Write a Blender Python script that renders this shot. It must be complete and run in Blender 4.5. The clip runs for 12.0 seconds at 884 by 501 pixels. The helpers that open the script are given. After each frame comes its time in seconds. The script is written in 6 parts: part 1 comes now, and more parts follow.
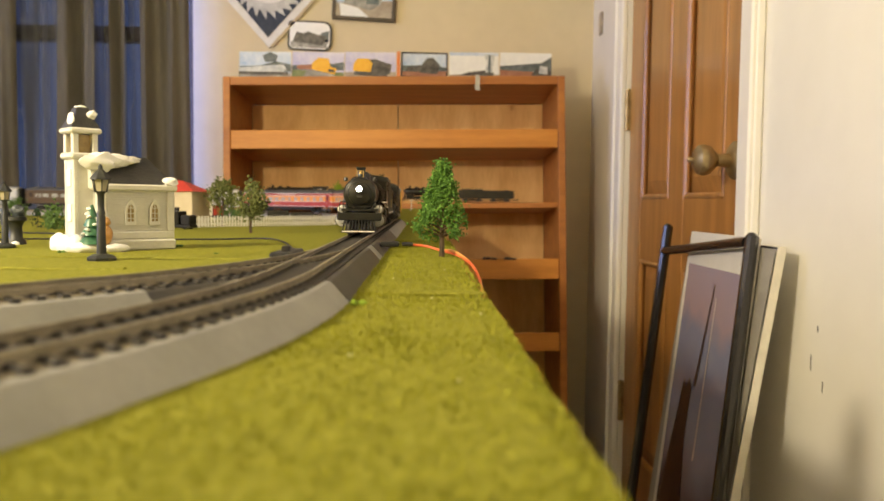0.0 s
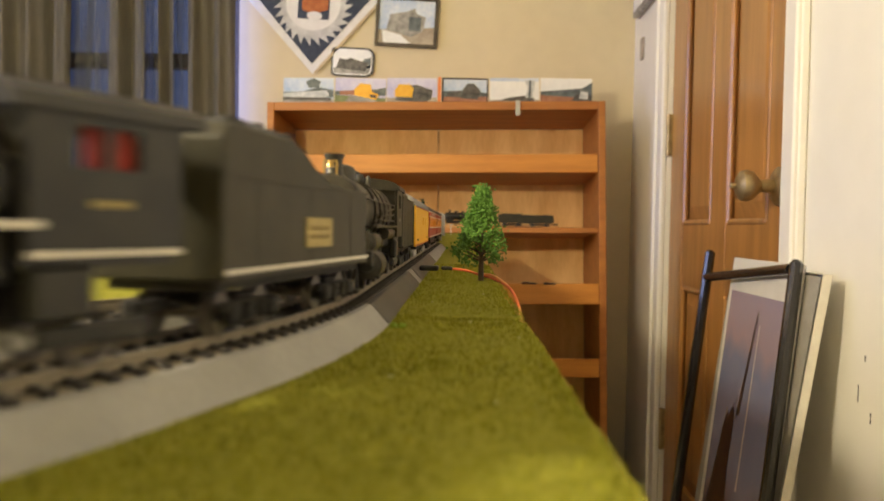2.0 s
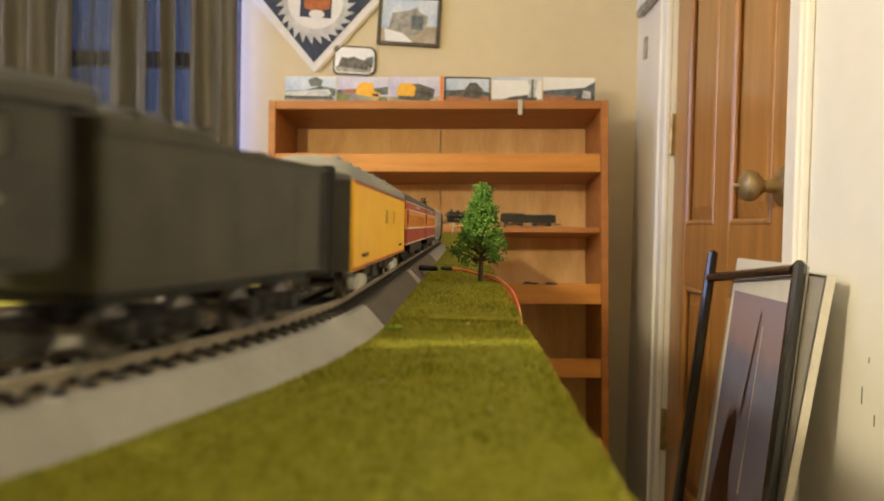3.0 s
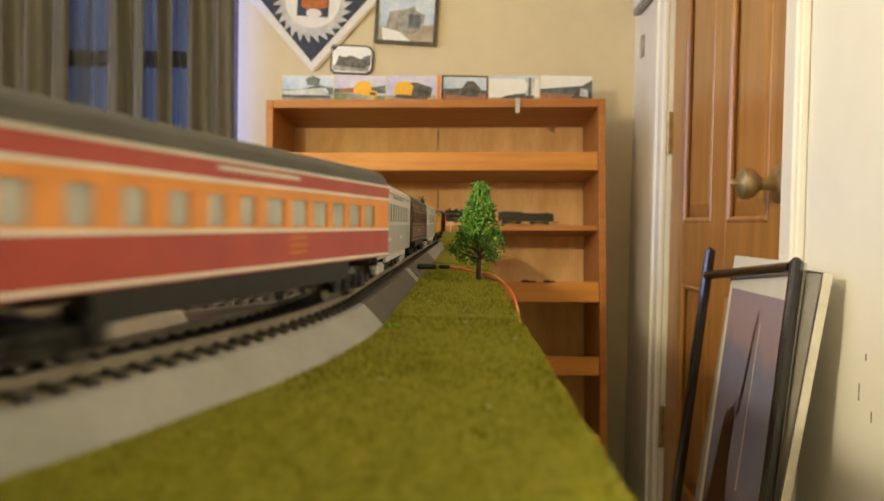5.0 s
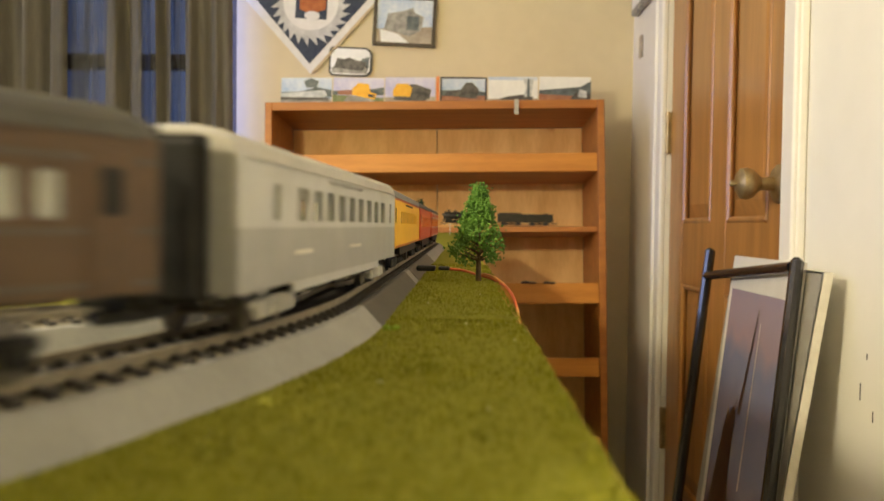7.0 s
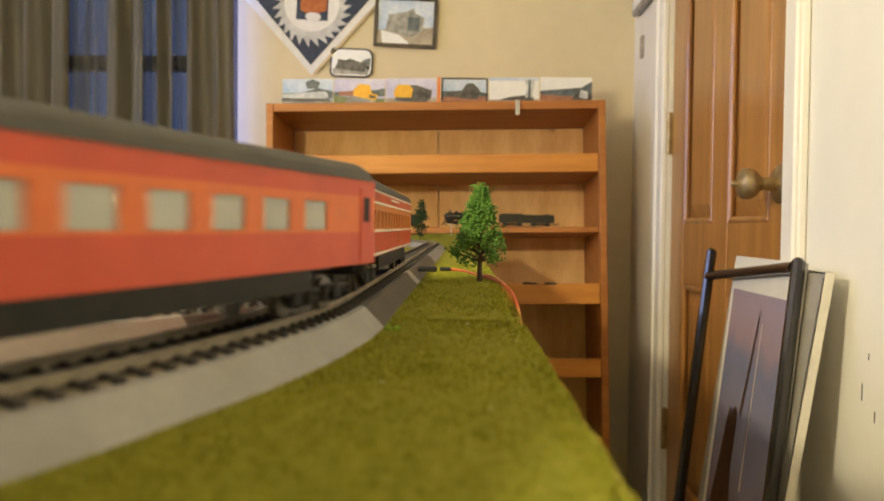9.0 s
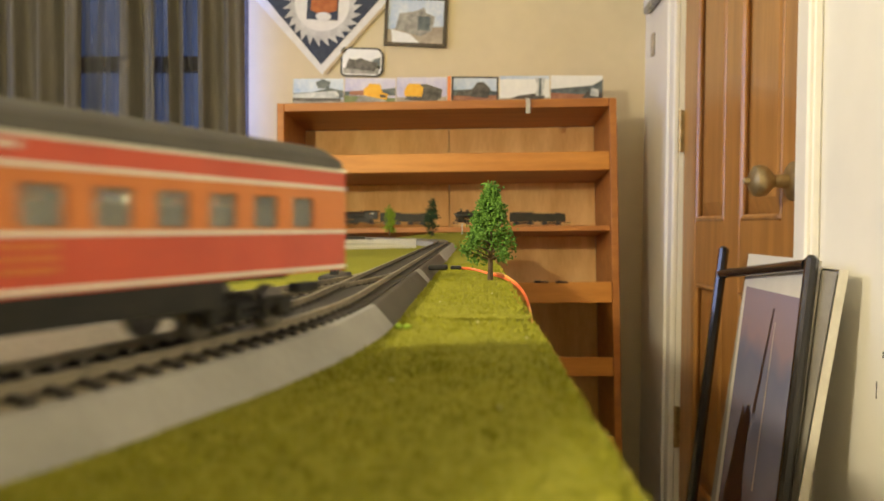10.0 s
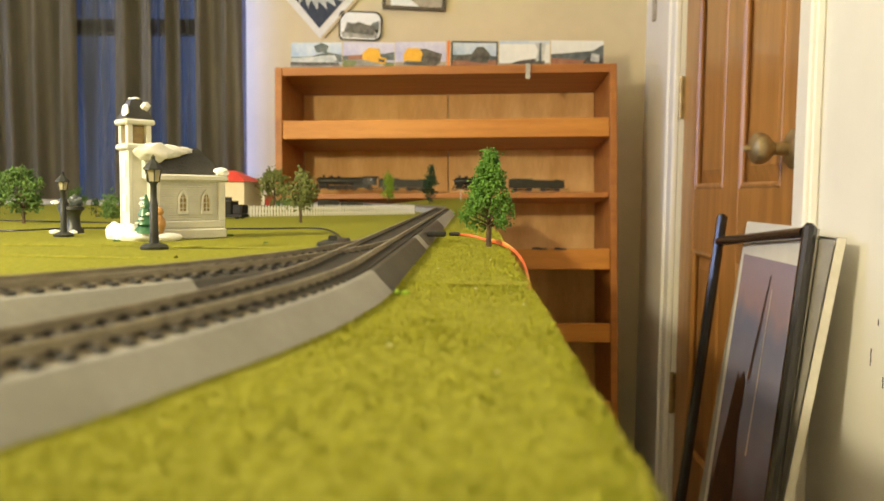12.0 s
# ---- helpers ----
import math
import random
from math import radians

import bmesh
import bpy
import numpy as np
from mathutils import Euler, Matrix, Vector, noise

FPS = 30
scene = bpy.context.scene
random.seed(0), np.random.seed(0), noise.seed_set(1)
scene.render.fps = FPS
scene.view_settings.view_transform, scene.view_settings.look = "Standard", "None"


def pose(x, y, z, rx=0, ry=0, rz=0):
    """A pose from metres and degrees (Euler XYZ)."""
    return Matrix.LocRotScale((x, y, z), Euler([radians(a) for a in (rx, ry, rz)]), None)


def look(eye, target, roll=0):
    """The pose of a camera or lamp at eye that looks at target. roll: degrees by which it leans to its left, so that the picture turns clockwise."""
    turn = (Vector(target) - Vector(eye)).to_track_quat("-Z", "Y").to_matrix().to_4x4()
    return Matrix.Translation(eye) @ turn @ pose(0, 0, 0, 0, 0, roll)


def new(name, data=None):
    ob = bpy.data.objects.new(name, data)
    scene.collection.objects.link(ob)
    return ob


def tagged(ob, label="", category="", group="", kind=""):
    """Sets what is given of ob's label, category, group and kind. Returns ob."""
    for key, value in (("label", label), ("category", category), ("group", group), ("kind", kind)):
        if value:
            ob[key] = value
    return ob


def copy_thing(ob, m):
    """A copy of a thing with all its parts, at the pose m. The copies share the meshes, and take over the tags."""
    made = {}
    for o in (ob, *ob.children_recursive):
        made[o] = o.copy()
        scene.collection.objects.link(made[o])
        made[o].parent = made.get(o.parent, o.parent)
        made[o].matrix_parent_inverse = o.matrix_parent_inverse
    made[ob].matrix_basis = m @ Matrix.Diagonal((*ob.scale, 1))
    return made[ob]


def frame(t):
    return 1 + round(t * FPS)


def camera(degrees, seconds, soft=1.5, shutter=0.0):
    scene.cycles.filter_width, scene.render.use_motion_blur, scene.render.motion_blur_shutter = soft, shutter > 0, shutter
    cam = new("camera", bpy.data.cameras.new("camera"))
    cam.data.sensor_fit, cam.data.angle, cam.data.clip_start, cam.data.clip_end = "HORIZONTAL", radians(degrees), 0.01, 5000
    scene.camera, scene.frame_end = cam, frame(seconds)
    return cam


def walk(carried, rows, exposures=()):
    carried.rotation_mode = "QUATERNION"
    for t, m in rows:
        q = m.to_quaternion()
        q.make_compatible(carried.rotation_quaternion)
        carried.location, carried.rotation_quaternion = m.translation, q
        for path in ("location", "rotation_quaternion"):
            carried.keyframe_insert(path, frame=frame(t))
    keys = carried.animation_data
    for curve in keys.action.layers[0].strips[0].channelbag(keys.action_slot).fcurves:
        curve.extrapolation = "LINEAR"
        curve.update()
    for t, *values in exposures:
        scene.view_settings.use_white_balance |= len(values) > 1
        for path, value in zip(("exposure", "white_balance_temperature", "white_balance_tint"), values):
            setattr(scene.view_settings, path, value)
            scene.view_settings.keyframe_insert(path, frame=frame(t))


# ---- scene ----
# Camera. Rows: seconds, place, pitch, lean, turn.
cam = camera(57.0, 12.0, soft=1.5, shutter=0.4)
cam.data.dof.use_dof = True
cam.data.dof.focus_distance = 0.62
cam.data.dof.aperture_fstop = 15.0
PATH = [
    (0, -0.00288, -0.00164, 0.82992, -3.403, 0.676, -1.310),
    (0.5, -0.00330, -0.00346, 0.82977, -2.886, 1.018, -0.129),
    (1, -0.00326, -0.00409, 0.83030, -2.141, 0.969, 0.244),
    (1.5, -0.00317, -0.00552, 0.83081, -2.205, 1.072, 0.358),
    (2, -0.00286, -0.00634, 0.83023, -1.752, 1.034, 1.471),
    (2.5, -0.00105, -0.00163, 0.83103, -2.414, 1.107, 2.149),
    (3, -0.00087, 0.00063, 0.83044, -1.805, 1.205, 1.652),
    (5, -0.00080, -0.00126, 0.83050, -1.905, 1.010, 1.504),
    (5.5, -0.00084, -0.00160, 0.83056, -1.893, 0.964, 1.455),
    (6, -0.00084, 0.00020, 0.83042, -1.788, 0.855, 1.440),
    (6.5, -0.00073, 0.00031, 0.83021, -1.908, 0.751, 1.450),
    (7, -0.00074, 0.00112, 0.83019, -1.774, 0.712, 1.465),
    (9, -0.00069, 0.00065, 0.83011, -1.718, 0.607, 1.557),
    (9.5, -0.00084, 0.00030, 0.83012, -1.758, 0.500, 1.701),
    (10, -0.00018, 0.00117, 0.82975, -1.789, 0.375, 2.336),
    (10.5, 0.00018, -0.00050, 0.83012, -1.911, 0.330, 2.297),
    (11, -0.00008, -0.00010, 0.82981, -2.333, 0.380, 2.283),
    (11.5, -0.00024, 0.00013, 0.82995, -3.351, 0.350, 2.401),
    (12, -0.00016, 0.00006, 0.82997, -4.168, 0.630, 2.242),
]
walk(cam, [(t, pose(x, y, z, 90 + p, -r, w)) for t, x, y, z, p, r, w in PATH],
     exposures=[(0.0, 0.0, 6500, 9), (1.5, 0.06, 6500, 9), (4.8, 0.06, 6500, 5), (10.0, 0.06, 6500, 5), (10.8, 0.16, 6500, 2), (12.0, 0.18, 6500, 2)])

# ---- light: dusk sky behind the window, one warm room lamp to the left, added fill ----
world = bpy.data.worlds.new("dusk")
scene.world = world
world.use_nodes = True
_bg = world.node_tree.nodes["Background"]
_sky = world.node_tree.nodes.new("ShaderNodeTexSky")
_sky.sky_type = "NISHITA"
_sky.sun_disc = False
_sky.sun_elevation = radians(4)
_sky.sun_rotation = radians(150)
world.node_tree.links.new(_sky.outputs[0], _bg.inputs[0])
_bg.inputs[1].default_value = 0.12
scene.view_settings.exposure = 0.0


def lamp(name, kind, place, target, watts, colour, size, tall=0.0):
    data = bpy.data.lights.new(name, kind)
    data.energy, data.color = watts, colour
    if kind == "AREA":
        data.size = size
        if tall:
            data.shape, data.size_y = "RECTANGLE", tall
    else:
        data.shadow_soft_size = size
    ob = new(name, data)
    ob.matrix_world = look(place, target)
    return ob


# A warm lamp over the layout, out of view, and dusk light at the two windows.
lamp("layout_lamp", "POINT", (-0.78, 0.05, 1.27), (0, 1, 0.8), 62, (1.0, 0.85, 0.58), 0.045)
# Added fill with no fixture: lifts the bookcase and the room's ambient level.
lamp("rear_lamp", "POINT", (-2.00, -0.75, 2.05), (0, 1, 0.8), 40, (1.0, 0.85, 0.58), 0.10)
lamp("window_daylight", "AREA", (-2.52, 1.0, 1.40), (0.5, 2.2, 1.1), 26, (0.46, 0.54, 1.0), 1.0, 1.1)
# Added thin blue lamp behind the curtain's edge, tinting the wall strip beside it.
lamp("window_glow", "AREA", (-0.735, 2.425, 1.38), (-0.60, 2.495, 1.38), 2.0, (0.42, 0.47, 1.0), 0.05, 1.3)

# ---- materials ----


def tree_of(name):
    m = bpy.data.materials.new(name)
    m.use_nodes = True
    n = m.node_tree.nodes
    return m, n, m.node_tree.links, n["Principled BSDF"]


def matter(name, a, b=None, scale=30.0, rough=0.6, metal=0.0, bump=0.0, bump_scale=None, stretch=(1, 1, 1), detail=5.0,
           spread=0.0, glow=None, power=0.0, coat=0.0, fine=0.25, shine=0.5):
    """Two colours mixed by coarse and fine noise, with relief; spread varies copies by chance."""
    m, n, l, p = tree_of(name)
    b = b or a
    co = n.new("ShaderNodeTexCoord")
    mp = n.new("ShaderNodeMapping")
    mp.inputs["Scale"].default_value = stretch
    l.new(co.outputs["Object"], mp.inputs[0])
    n1 = n.new("ShaderNodeTexNoise")
    n1.inputs["Scale"].default_value, n1.inputs["Detail"].default_value = scale, detail
    n2 = n.new("ShaderNodeTexNoise")
    n2.inputs["Scale"].default_value, n2.inputs["Detail"].default_value = scale * 9, 2
    l.new(mp.outputs[0], n1.inputs[0])
    l.new(mp.outputs[0], n2.inputs[0])
    add = n.new("ShaderNodeMix")
    add.inputs[0].default_value = fine
    l.new(n1.outputs[0], add.inputs[2])
    l.new(n2.outputs[0], add.inputs[3])
    ramp = n.new("ShaderNodeValToRGB")
    ramp.color_ramp.elements[0].position, ramp.color_ramp.elements[1].position = 0.36, 0.64
    ramp.color_ramp.elements[0].color, ramp.color_ramp.elements[1].color = (*a, 1), (*b, 1)
    l.new(add.outputs[0], ramp.inputs[0])
    out = ramp.outputs[0]
    if spread:
        info = n.new("ShaderNodeObjectInfo")
        hs = n.new("ShaderNodeHueSaturation")
        mr = n.new("ShaderNodeMapRange")
        mr.inputs[3].default_value, mr.inputs[4].default_value = 1 - spread, 1 + spread
        l.new(info.outputs["Random"], mr.inputs[0])
        l.new(mr.outputs[0], hs.inputs["Value"])
        l.new(out, hs.inputs["Color"])
        out = hs.outputs[0]
    l.new(out, p.inputs["Base Color"])
    p.inputs["Roughness"].default_value, p.inputs["Metallic"].default_value = rough, metal
    p.inputs["Coat Weight"].default_value = coat
    p.inputs["Specular IOR Level"].default_value = shine
    if bump:
        nb = n.new("ShaderNodeTexNoise")
        nb.inputs["Scale"].default_value, nb.inputs["Detail"].default_value = bump_scale or scale * 6, 4
        l.new(mp.outputs[0], nb.inputs[0])
        bp = n.new("ShaderNodeBump")
        bp.inputs["Strength"].default_value, bp.inputs["Distance"].default_value = bump, 0.002
        l.new(nb.outputs[0], bp.inputs["Height"])
        l.new(bp.outputs[0], p.inputs["Normal"])
    if glow:
        p.inputs["Emission Color"].default_value, p.inputs["Emission Strength"].default_value = (*glow, 1), power
    return m


def wood(name, a, b, rough=0.4, along=(1, 12, 12), scale=3.0, coat=0.15):
    return matter(name, a, b, scale=scale, rough=rough, stretch=along, bump=0.06, bump_scale=60, coat=coat, detail=8)


M = {
    "wall": matter("wall_paint", (0.62, 0.535, 0.355), (0.69, 0.60, 0.405), 2.5, 0.75, bump=0.10, bump_scale=160),
    "wall_white": matter("white_wall_paint", (0.76, 0.735, 0.67), (0.82, 0.795, 0.73), 2.0, 0.6, bump=0.08, bump_scale=150),
    "trim": matter("white_trim_paint", (0.79, 0.77, 0.72), (0.85, 0.83, 0.78), 6.0, 0.4, bump=0.04),
    "ceiling": matter("ceiling_paint", (0.72, 0.70, 0.66), (0.78, 0.76, 0.72), 3.0, 0.8, bump=0.1),
    "carpet": matter("floor_carpet", (0.10, 0.075, 0.05), (0.15, 0.11, 0.075), 40, 0.9, bump=0.4),
    "oak": wood("stained_door_wood", (0.32, 0.145, 0.036), (0.46, 0.225, 0.062), 0.35, (14, 14, 1), 3.0, 0.3),
    "case": wood("bookcase_wood", (0.36, 0.125, 0.024), (0.49, 0.195, 0.040), 0.5, (1.2, 14, 14), 3.0, 0.04),
    "lip": wood("bookcase_lip_wood", (0.52, 0.20, 0.028), (0.68, 0.295, 0.050), 0.5, (1.2, 14, 14), 3.0, 0.04),
    "ply": wood("plywood_back", (0.70, 0.39, 0.135), (0.87, 0.56, 0.23), 0.7, (3.5, 1.5, 0.8), 6.0, 0.0),
    "grass": matter("grass_mat", (0.195, 0.192, 0.018), (0.305, 0.296, 0.046), 300, 0.95, bump=0.8, bump_scale=1400, fine=0.35, shine=0.1),
    "foam": matter("foam_edge", (0.62, 0.60, 0.36), (0.70, 0.68, 0.48), 50, 0.9, bump=0.5, bump_scale=300),
    "board": matter("table_board", (0.36, 0.25, 0.13), (0.44, 0.31, 0.18), 8, 0.7, bump=0.2),
    "bed": matter("grey_roadbed", (0.25, 0.246, 0.234), (0.31, 0.305, 0.29), 40, 0.6, bump=0.1, bump_scale=500),
    "bed_dark": matter("dark_roadbed", (0.035, 0.032, 0.028), (0.055, 0.05, 0.042), 40, 0.5, bump=0.1, bump_scale=500),
    "ballast": matter("ballast_top", (0.17, 0.145, 0.10), (0.29, 0.25, 0.175), 500, 0.9, bump=0.9, bump_scale=1200),
    "tie": matter("sleeper_plastic", (0.016, 0.013, 0.010), (0.03, 0.024, 0.018), 300, 0.6, bump=0.2),
    "rail": matter("rail_steel", (0.21, 0.183, 0.135), (0.33, 0.29, 0.22), 120, 0.5, 0.6),
    "black": matter("black_plastic", (0.010, 0.010, 0.010), (0.022, 0.021, 0.02), 60, 0.45, bump=0.05),
}


# ---- mesh helpers ----


def part(name, bm, material, parent=None, label="", smooth=False, sharp=40):
    me = bpy.data.meshes.new(name)
    bmesh.ops.recalc_face_normals(bm, faces=bm.faces[:])
    bm.to_mesh(me)
    bm.free()
    for mt in (material if isinstance(material, (list, tuple)) else [material]):
        me.materials.append(mt)
    if smooth:
        me.shade_smooth()
        me.set_sharp_from_angle(angle=radians(sharp))
    ob = new(name, me)
    if parent:
        ob.parent = parent
    if label:
        ob["label"] = label
    return ob


def root(name, m=None, label="", category="", group="", kind=""):
    ob = new(name)
    ob.empty_display_size = 0.02
    if m is not None:
        ob.matrix_world = m
    return tagged(ob, label, category, group, kind)


def box(bm, c, s, bev=0.0, m=None, mat=0):
    """A box of centre c and size s, with bevelled edges, turned by m."""
    r = bmesh.ops.create_cube(bm, size=1.0)
    vs = r["verts"]
    bmesh.ops.scale(bm, vec=s, verts=vs)
    fs = list({f for v in vs for f in v.link_faces})
    for f in fs:
        f.material_index = mat
    if bev:
        es = list({e for v in vs for e in v.link_edges})
        q = bmesh.ops.bevel(bm, geom=es, offset=bev, segments=1, profile=0.5, affect="EDGES", clamp_overlap=True)
        vs = list({v for f in q["faces"] for v in f.verts} | {v for v in vs if v.is_valid})
    bmesh.ops.translate(bm, vec=c, verts=vs)
    if m is not None:
        bmesh.ops.transform(bm, matrix=m, verts=vs)
    return vs


def boxes(*items, bev=0.0):
    bm = bmesh.new()
    for c, s in items:
        box(bm, c, s, bev)
    return bm


def lathe(bm, profile, seg=16, m=None, mat=0, cap=True):
    """Turn a profile of (radius, height) about z."""
    rings = []
    for r, z in profile:
        rings.append([bm.verts.new((r * math.cos(2 * math.pi * i / seg), r * math.sin(2 * math.pi * i / seg), z)) for i in range(seg)])
    vs = [v for ring in rings for v in ring]
    for a, b in zip(rings, rings[1:]):
        for i in range(seg):
            bm.faces.new((a[i], a[(i + 1) % seg], b[(i + 1) % seg], b[i])).material_index = mat
    if cap:
        for ring, turn in ((rings[0], True), (rings[-1], False)):
            bm.faces.new(ring[::-1] if turn else ring).material_index = mat
    if m is not None:
        bmesh.ops.transform(bm, matrix=m, verts=vs)
    return vs


def turned(profile, seg=16, m=None):
    bm = bmesh.new()
    lathe(bm, profile, seg, m)
    return bm


def rod(bm, a, b, r, seg=8, mat=0, r2=None):
    a, b = Vector(a), Vector(b)
    d = b - a
    m = Matrix.Translation(a) @ d.to_track_quat("Z", "Y").to_matrix().to_4x4()
    return lathe(bm, [(r, 0), (r if r2 is None else r2, d.length)], seg, m, mat)


def sweep(bm, section, line, closed=True, mat=0, caps=True):
    """Carry a section of (across, up) along line, rows of (place, right, up)."""
    rings = [[bm.verts.new(Vector(p) + Vector(r) * u + Vector(w) * v) for u, v in section] for p, r, w in line]
    n = len(section)
    for a, b in zip(rings, rings[1:]):
        for i in range(n if closed else n - 1):
            j = (i + 1) % n
            bm.faces.new((a[i], a[j], b[j], b[i])).material_index = mat
    if closed and caps:
        bm.faces.new(rings[0][::-1]).material_index = mat
        bm.faces.new(rings[-1]).material_index = mat
    return rings


def tube(bm, pts, r, seg=8, mat=0):
    """A round cord through pts."""
    pts = [Vector(p) for p in pts]
    line = []
    for i, p in enumerate(pts):
        d = (pts[min(i + 1, len(pts) - 1)] - pts[max(i - 1, 0)]).normalized()
        right = d.cross(Vector((0, 0, 1)))
        right = right.normalized() if right.length > 1e-4 else Vector((1, 0, 0))
        line.append((p, right, right.cross(d).normalized()))
    sec = [(r * math.cos(2 * math.pi * k / seg), r * math.sin(2 * math.pi * k / seg)) for k in range(seg)]
    sweep(bm, sec, line, mat=mat)


def bent(pts, n=8):
    """Points of a smooth line through pts."""
    P = [Vector(p) for p in pts]
    P = [P[0] * 2 - P[1]] + P + [P[-1] * 2 - P[-2]]
    out = []
    for i in range(1, len(P) - 2):
        for k in range(n):
            t = k / n
            a, b, c, d = P[i - 1:i + 3]
            out.append(0.5 * ((2 * b) + (c - a) * t + (2 * a - 5 * b + 4 * c - d) * t * t + (3 * b - a - 3 * c + d) * t ** 3))
    return out + [P[-2]]


# ---- the track plan ----
TOP = 0.79        # grass
RAIL = 0.8020     # rail head
RAD = 0.457       # far curves and the branch
NEAR = 0.559      # near curves
TX = -0.056       # the right-hand straight
Y0, Y1 = 0.330, 1.41
LOOP_W = 0.80     # far straight
NEAR_W = LOOP_W + 2 * RAD - 2 * NEAR


def track(s):
    """Place and heading (radians, 0 = towards -y, turning to -x) on the loop; s = 0 where the near curve starts."""
    q = math.pi / 2 * RAD
    if s < 0:
        if s > Y0 - Y1:
            return TX, Y0 - s, 0.0
        u = (Y0 - Y1) - s
        if u < q:
            a = u / RAD
            return TX - RAD + RAD * math.cos(a), Y1 + RAD * math.sin(a), -a
        u -= q
        if u < LOOP_W:
            return TX - RAD - u, Y1 + RAD, -math.pi / 2
        u -= LOOP_W
        if u < q:
            a = u / RAD
            return TX - RAD - LOOP_W - RAD * math.sin(a), Y1 + RAD * math.cos(a), -math.pi / 2 - a
        u -= q
        return TX - 2 * RAD - LOOP_W, Y1 - u, -math.pi
    q = math.pi / 2 * NEAR
    if s < q:
        a = s / NEAR
        return TX - NEAR + NEAR * math.cos(a), Y0 - NEAR * math.sin(a), a
    u = s - q
    if u < NEAR_W:
        return TX - NEAR - u, Y0 - NEAR, math.pi / 2
    u -= NEAR_W
    if u < q:
        a = u / NEAR
        return TX - NEAR - NEAR_W - NEAR * math.sin(a), Y0 - NEAR * math.cos(a), math.pi / 2 + a
    u -= q
    return TX - 2 * NEAR - NEAR_W, Y0 + u, math.pi


# ---- room ----
XR, YB, XL, YF, ZC = 0.508, 2.495, -2.60, -1.60, 2.42


def setting(name, bm, mat, label, category="", smooth=False):
    ob = part(name, bm, mat, None, "", smooth)
    return tagged(ob, label, category or name.split("_")[0], kind="structure")


def build_room():
    setting("floor", boxes((((XR + XL) / 2, (YB + YF) / 2, -0.05), (XR - XL + 0.6, YB - YF + 0.6, 0.1))), M["carpet"], "brown carpeted floor of the hobby room")
    setting("ceiling", boxes((((XR + XL) / 2, (YB + YF) / 2, ZC + 0.05), (XR - XL + 0.6, YB - YF + 0.6, 0.1))), M["ceiling"], "plain white painted ceiling")
    # right wall with the door opening
    y0, y1, zt = 1.285, 2.065, 2.05
    bm = boxes(((XR + 0.06, (YF + y0) / 2, ZC / 2), (0.12, y0 - YF, ZC)), ((XR + 0.06, (y1 + YB) / 2, ZC / 2), (0.12, YB - y1, ZC)),
               ((XR + 0.06, (y0 + y1) / 2, (zt + ZC) / 2), (0.12, y1 - y0, ZC - zt)))
    setting("wall_east", bm, M["wall_white"], "cream white painted wall beside the door", "wall")
    # back wall with the window opening
    wx0, wx1, wz0, wz1 = -1.95, -0.70, 0.70, 2.12
    bm = boxes((((wx1 + XR) / 2, YB + 0.06, ZC / 2), (XR - wx1, 0.12, ZC)), (((XL + wx0) / 2, YB + 0.06, ZC / 2), (wx0 - XL, 0.12, ZC)),
               (((wx0 + wx1) / 2, YB + 0.06, wz0 / 2), (wx1 - wx0, 0.12, wz0)), (((wx0 + wx1) / 2, YB + 0.06, (wz1 + ZC) / 2), (wx1 - wx0, 0.12, ZC - wz1)))
    setting("wall_north", bm, M["wall"], "beige painted wall behind the bookcase", "wall")
    setting("wall_south", boxes((((XR + XL) / 2, YF - 0.06, ZC / 2), (XR - XL, 0.12, ZC))), M["wall"], "beige painted wall of the room", "wall")
    # left wall with a second window
    a, b = 0.45, 1.55
    bm = boxes(((XL - 0.06, (YF + a) / 2, ZC / 2), (0.12, a - YF, ZC)), ((XL - 0.06, (b + YB) / 2, ZC / 2), (0.12, YB - b, ZC)),
               ((XL - 0.06, (a + b) / 2, 0.4), (0.12, b - a, 0.8)), ((XL - 0.06, (a + b) / 2, (2.0 + ZC) / 2), (0.12, b - a, ZC - 2.0)))
    setting("wall_west", bm, M["wall"], "beige painted wall of the room", "wall")
    # door casing
    for n, c, s in (("trim_1", (XR - 0.008, y0 - 0.032, zt / 2), (0.016, 0.064, zt)), ("trim_2", (XR - 0.008, y1 + 0.032, zt / 2), (0.016, 0.064, zt)),
                    ("trim_3", (XR - 0.008, (y0 + y1) / 2, zt + 0.032), (0.016, y1 - y0 + 0.128, 0.064))):
        bm = boxes((c, s), bev=0.004)
        if n != "trim_3":
            box(bm, (c[0] - 0.009, c[1] + (-0.022 if n == "trim_1" else 0.022), c[2]), (0.010, 0.016, zt), 0.003)
        setting(n, bm, M["trim"], "white painted wooden door casing", "trim")
    for k, (y, z, h) in enumerate(((1.045, 0.625, 0.022), (1.012, 0.60, 0.014), (1.03, 0.672, 0.008))):
        setting("scuff_mark", boxes(((XR - 0.0002, y, z), (0.0008, 0.0016, h))), M["black"], "small dark scuff on the cream wall", "scuff")
    setting("baseboard", boxes(((XR - 0.006, (YF + y0 - 0.07) / 2, 0.05), (0.012, y0 - 0.07 - YF, 0.1)), ((0.0, YB - 0.006, 0.05), (0.9, 0.012, 0.1)), bev=0.002), M["trim"], "white wooden baseboard along the walls")


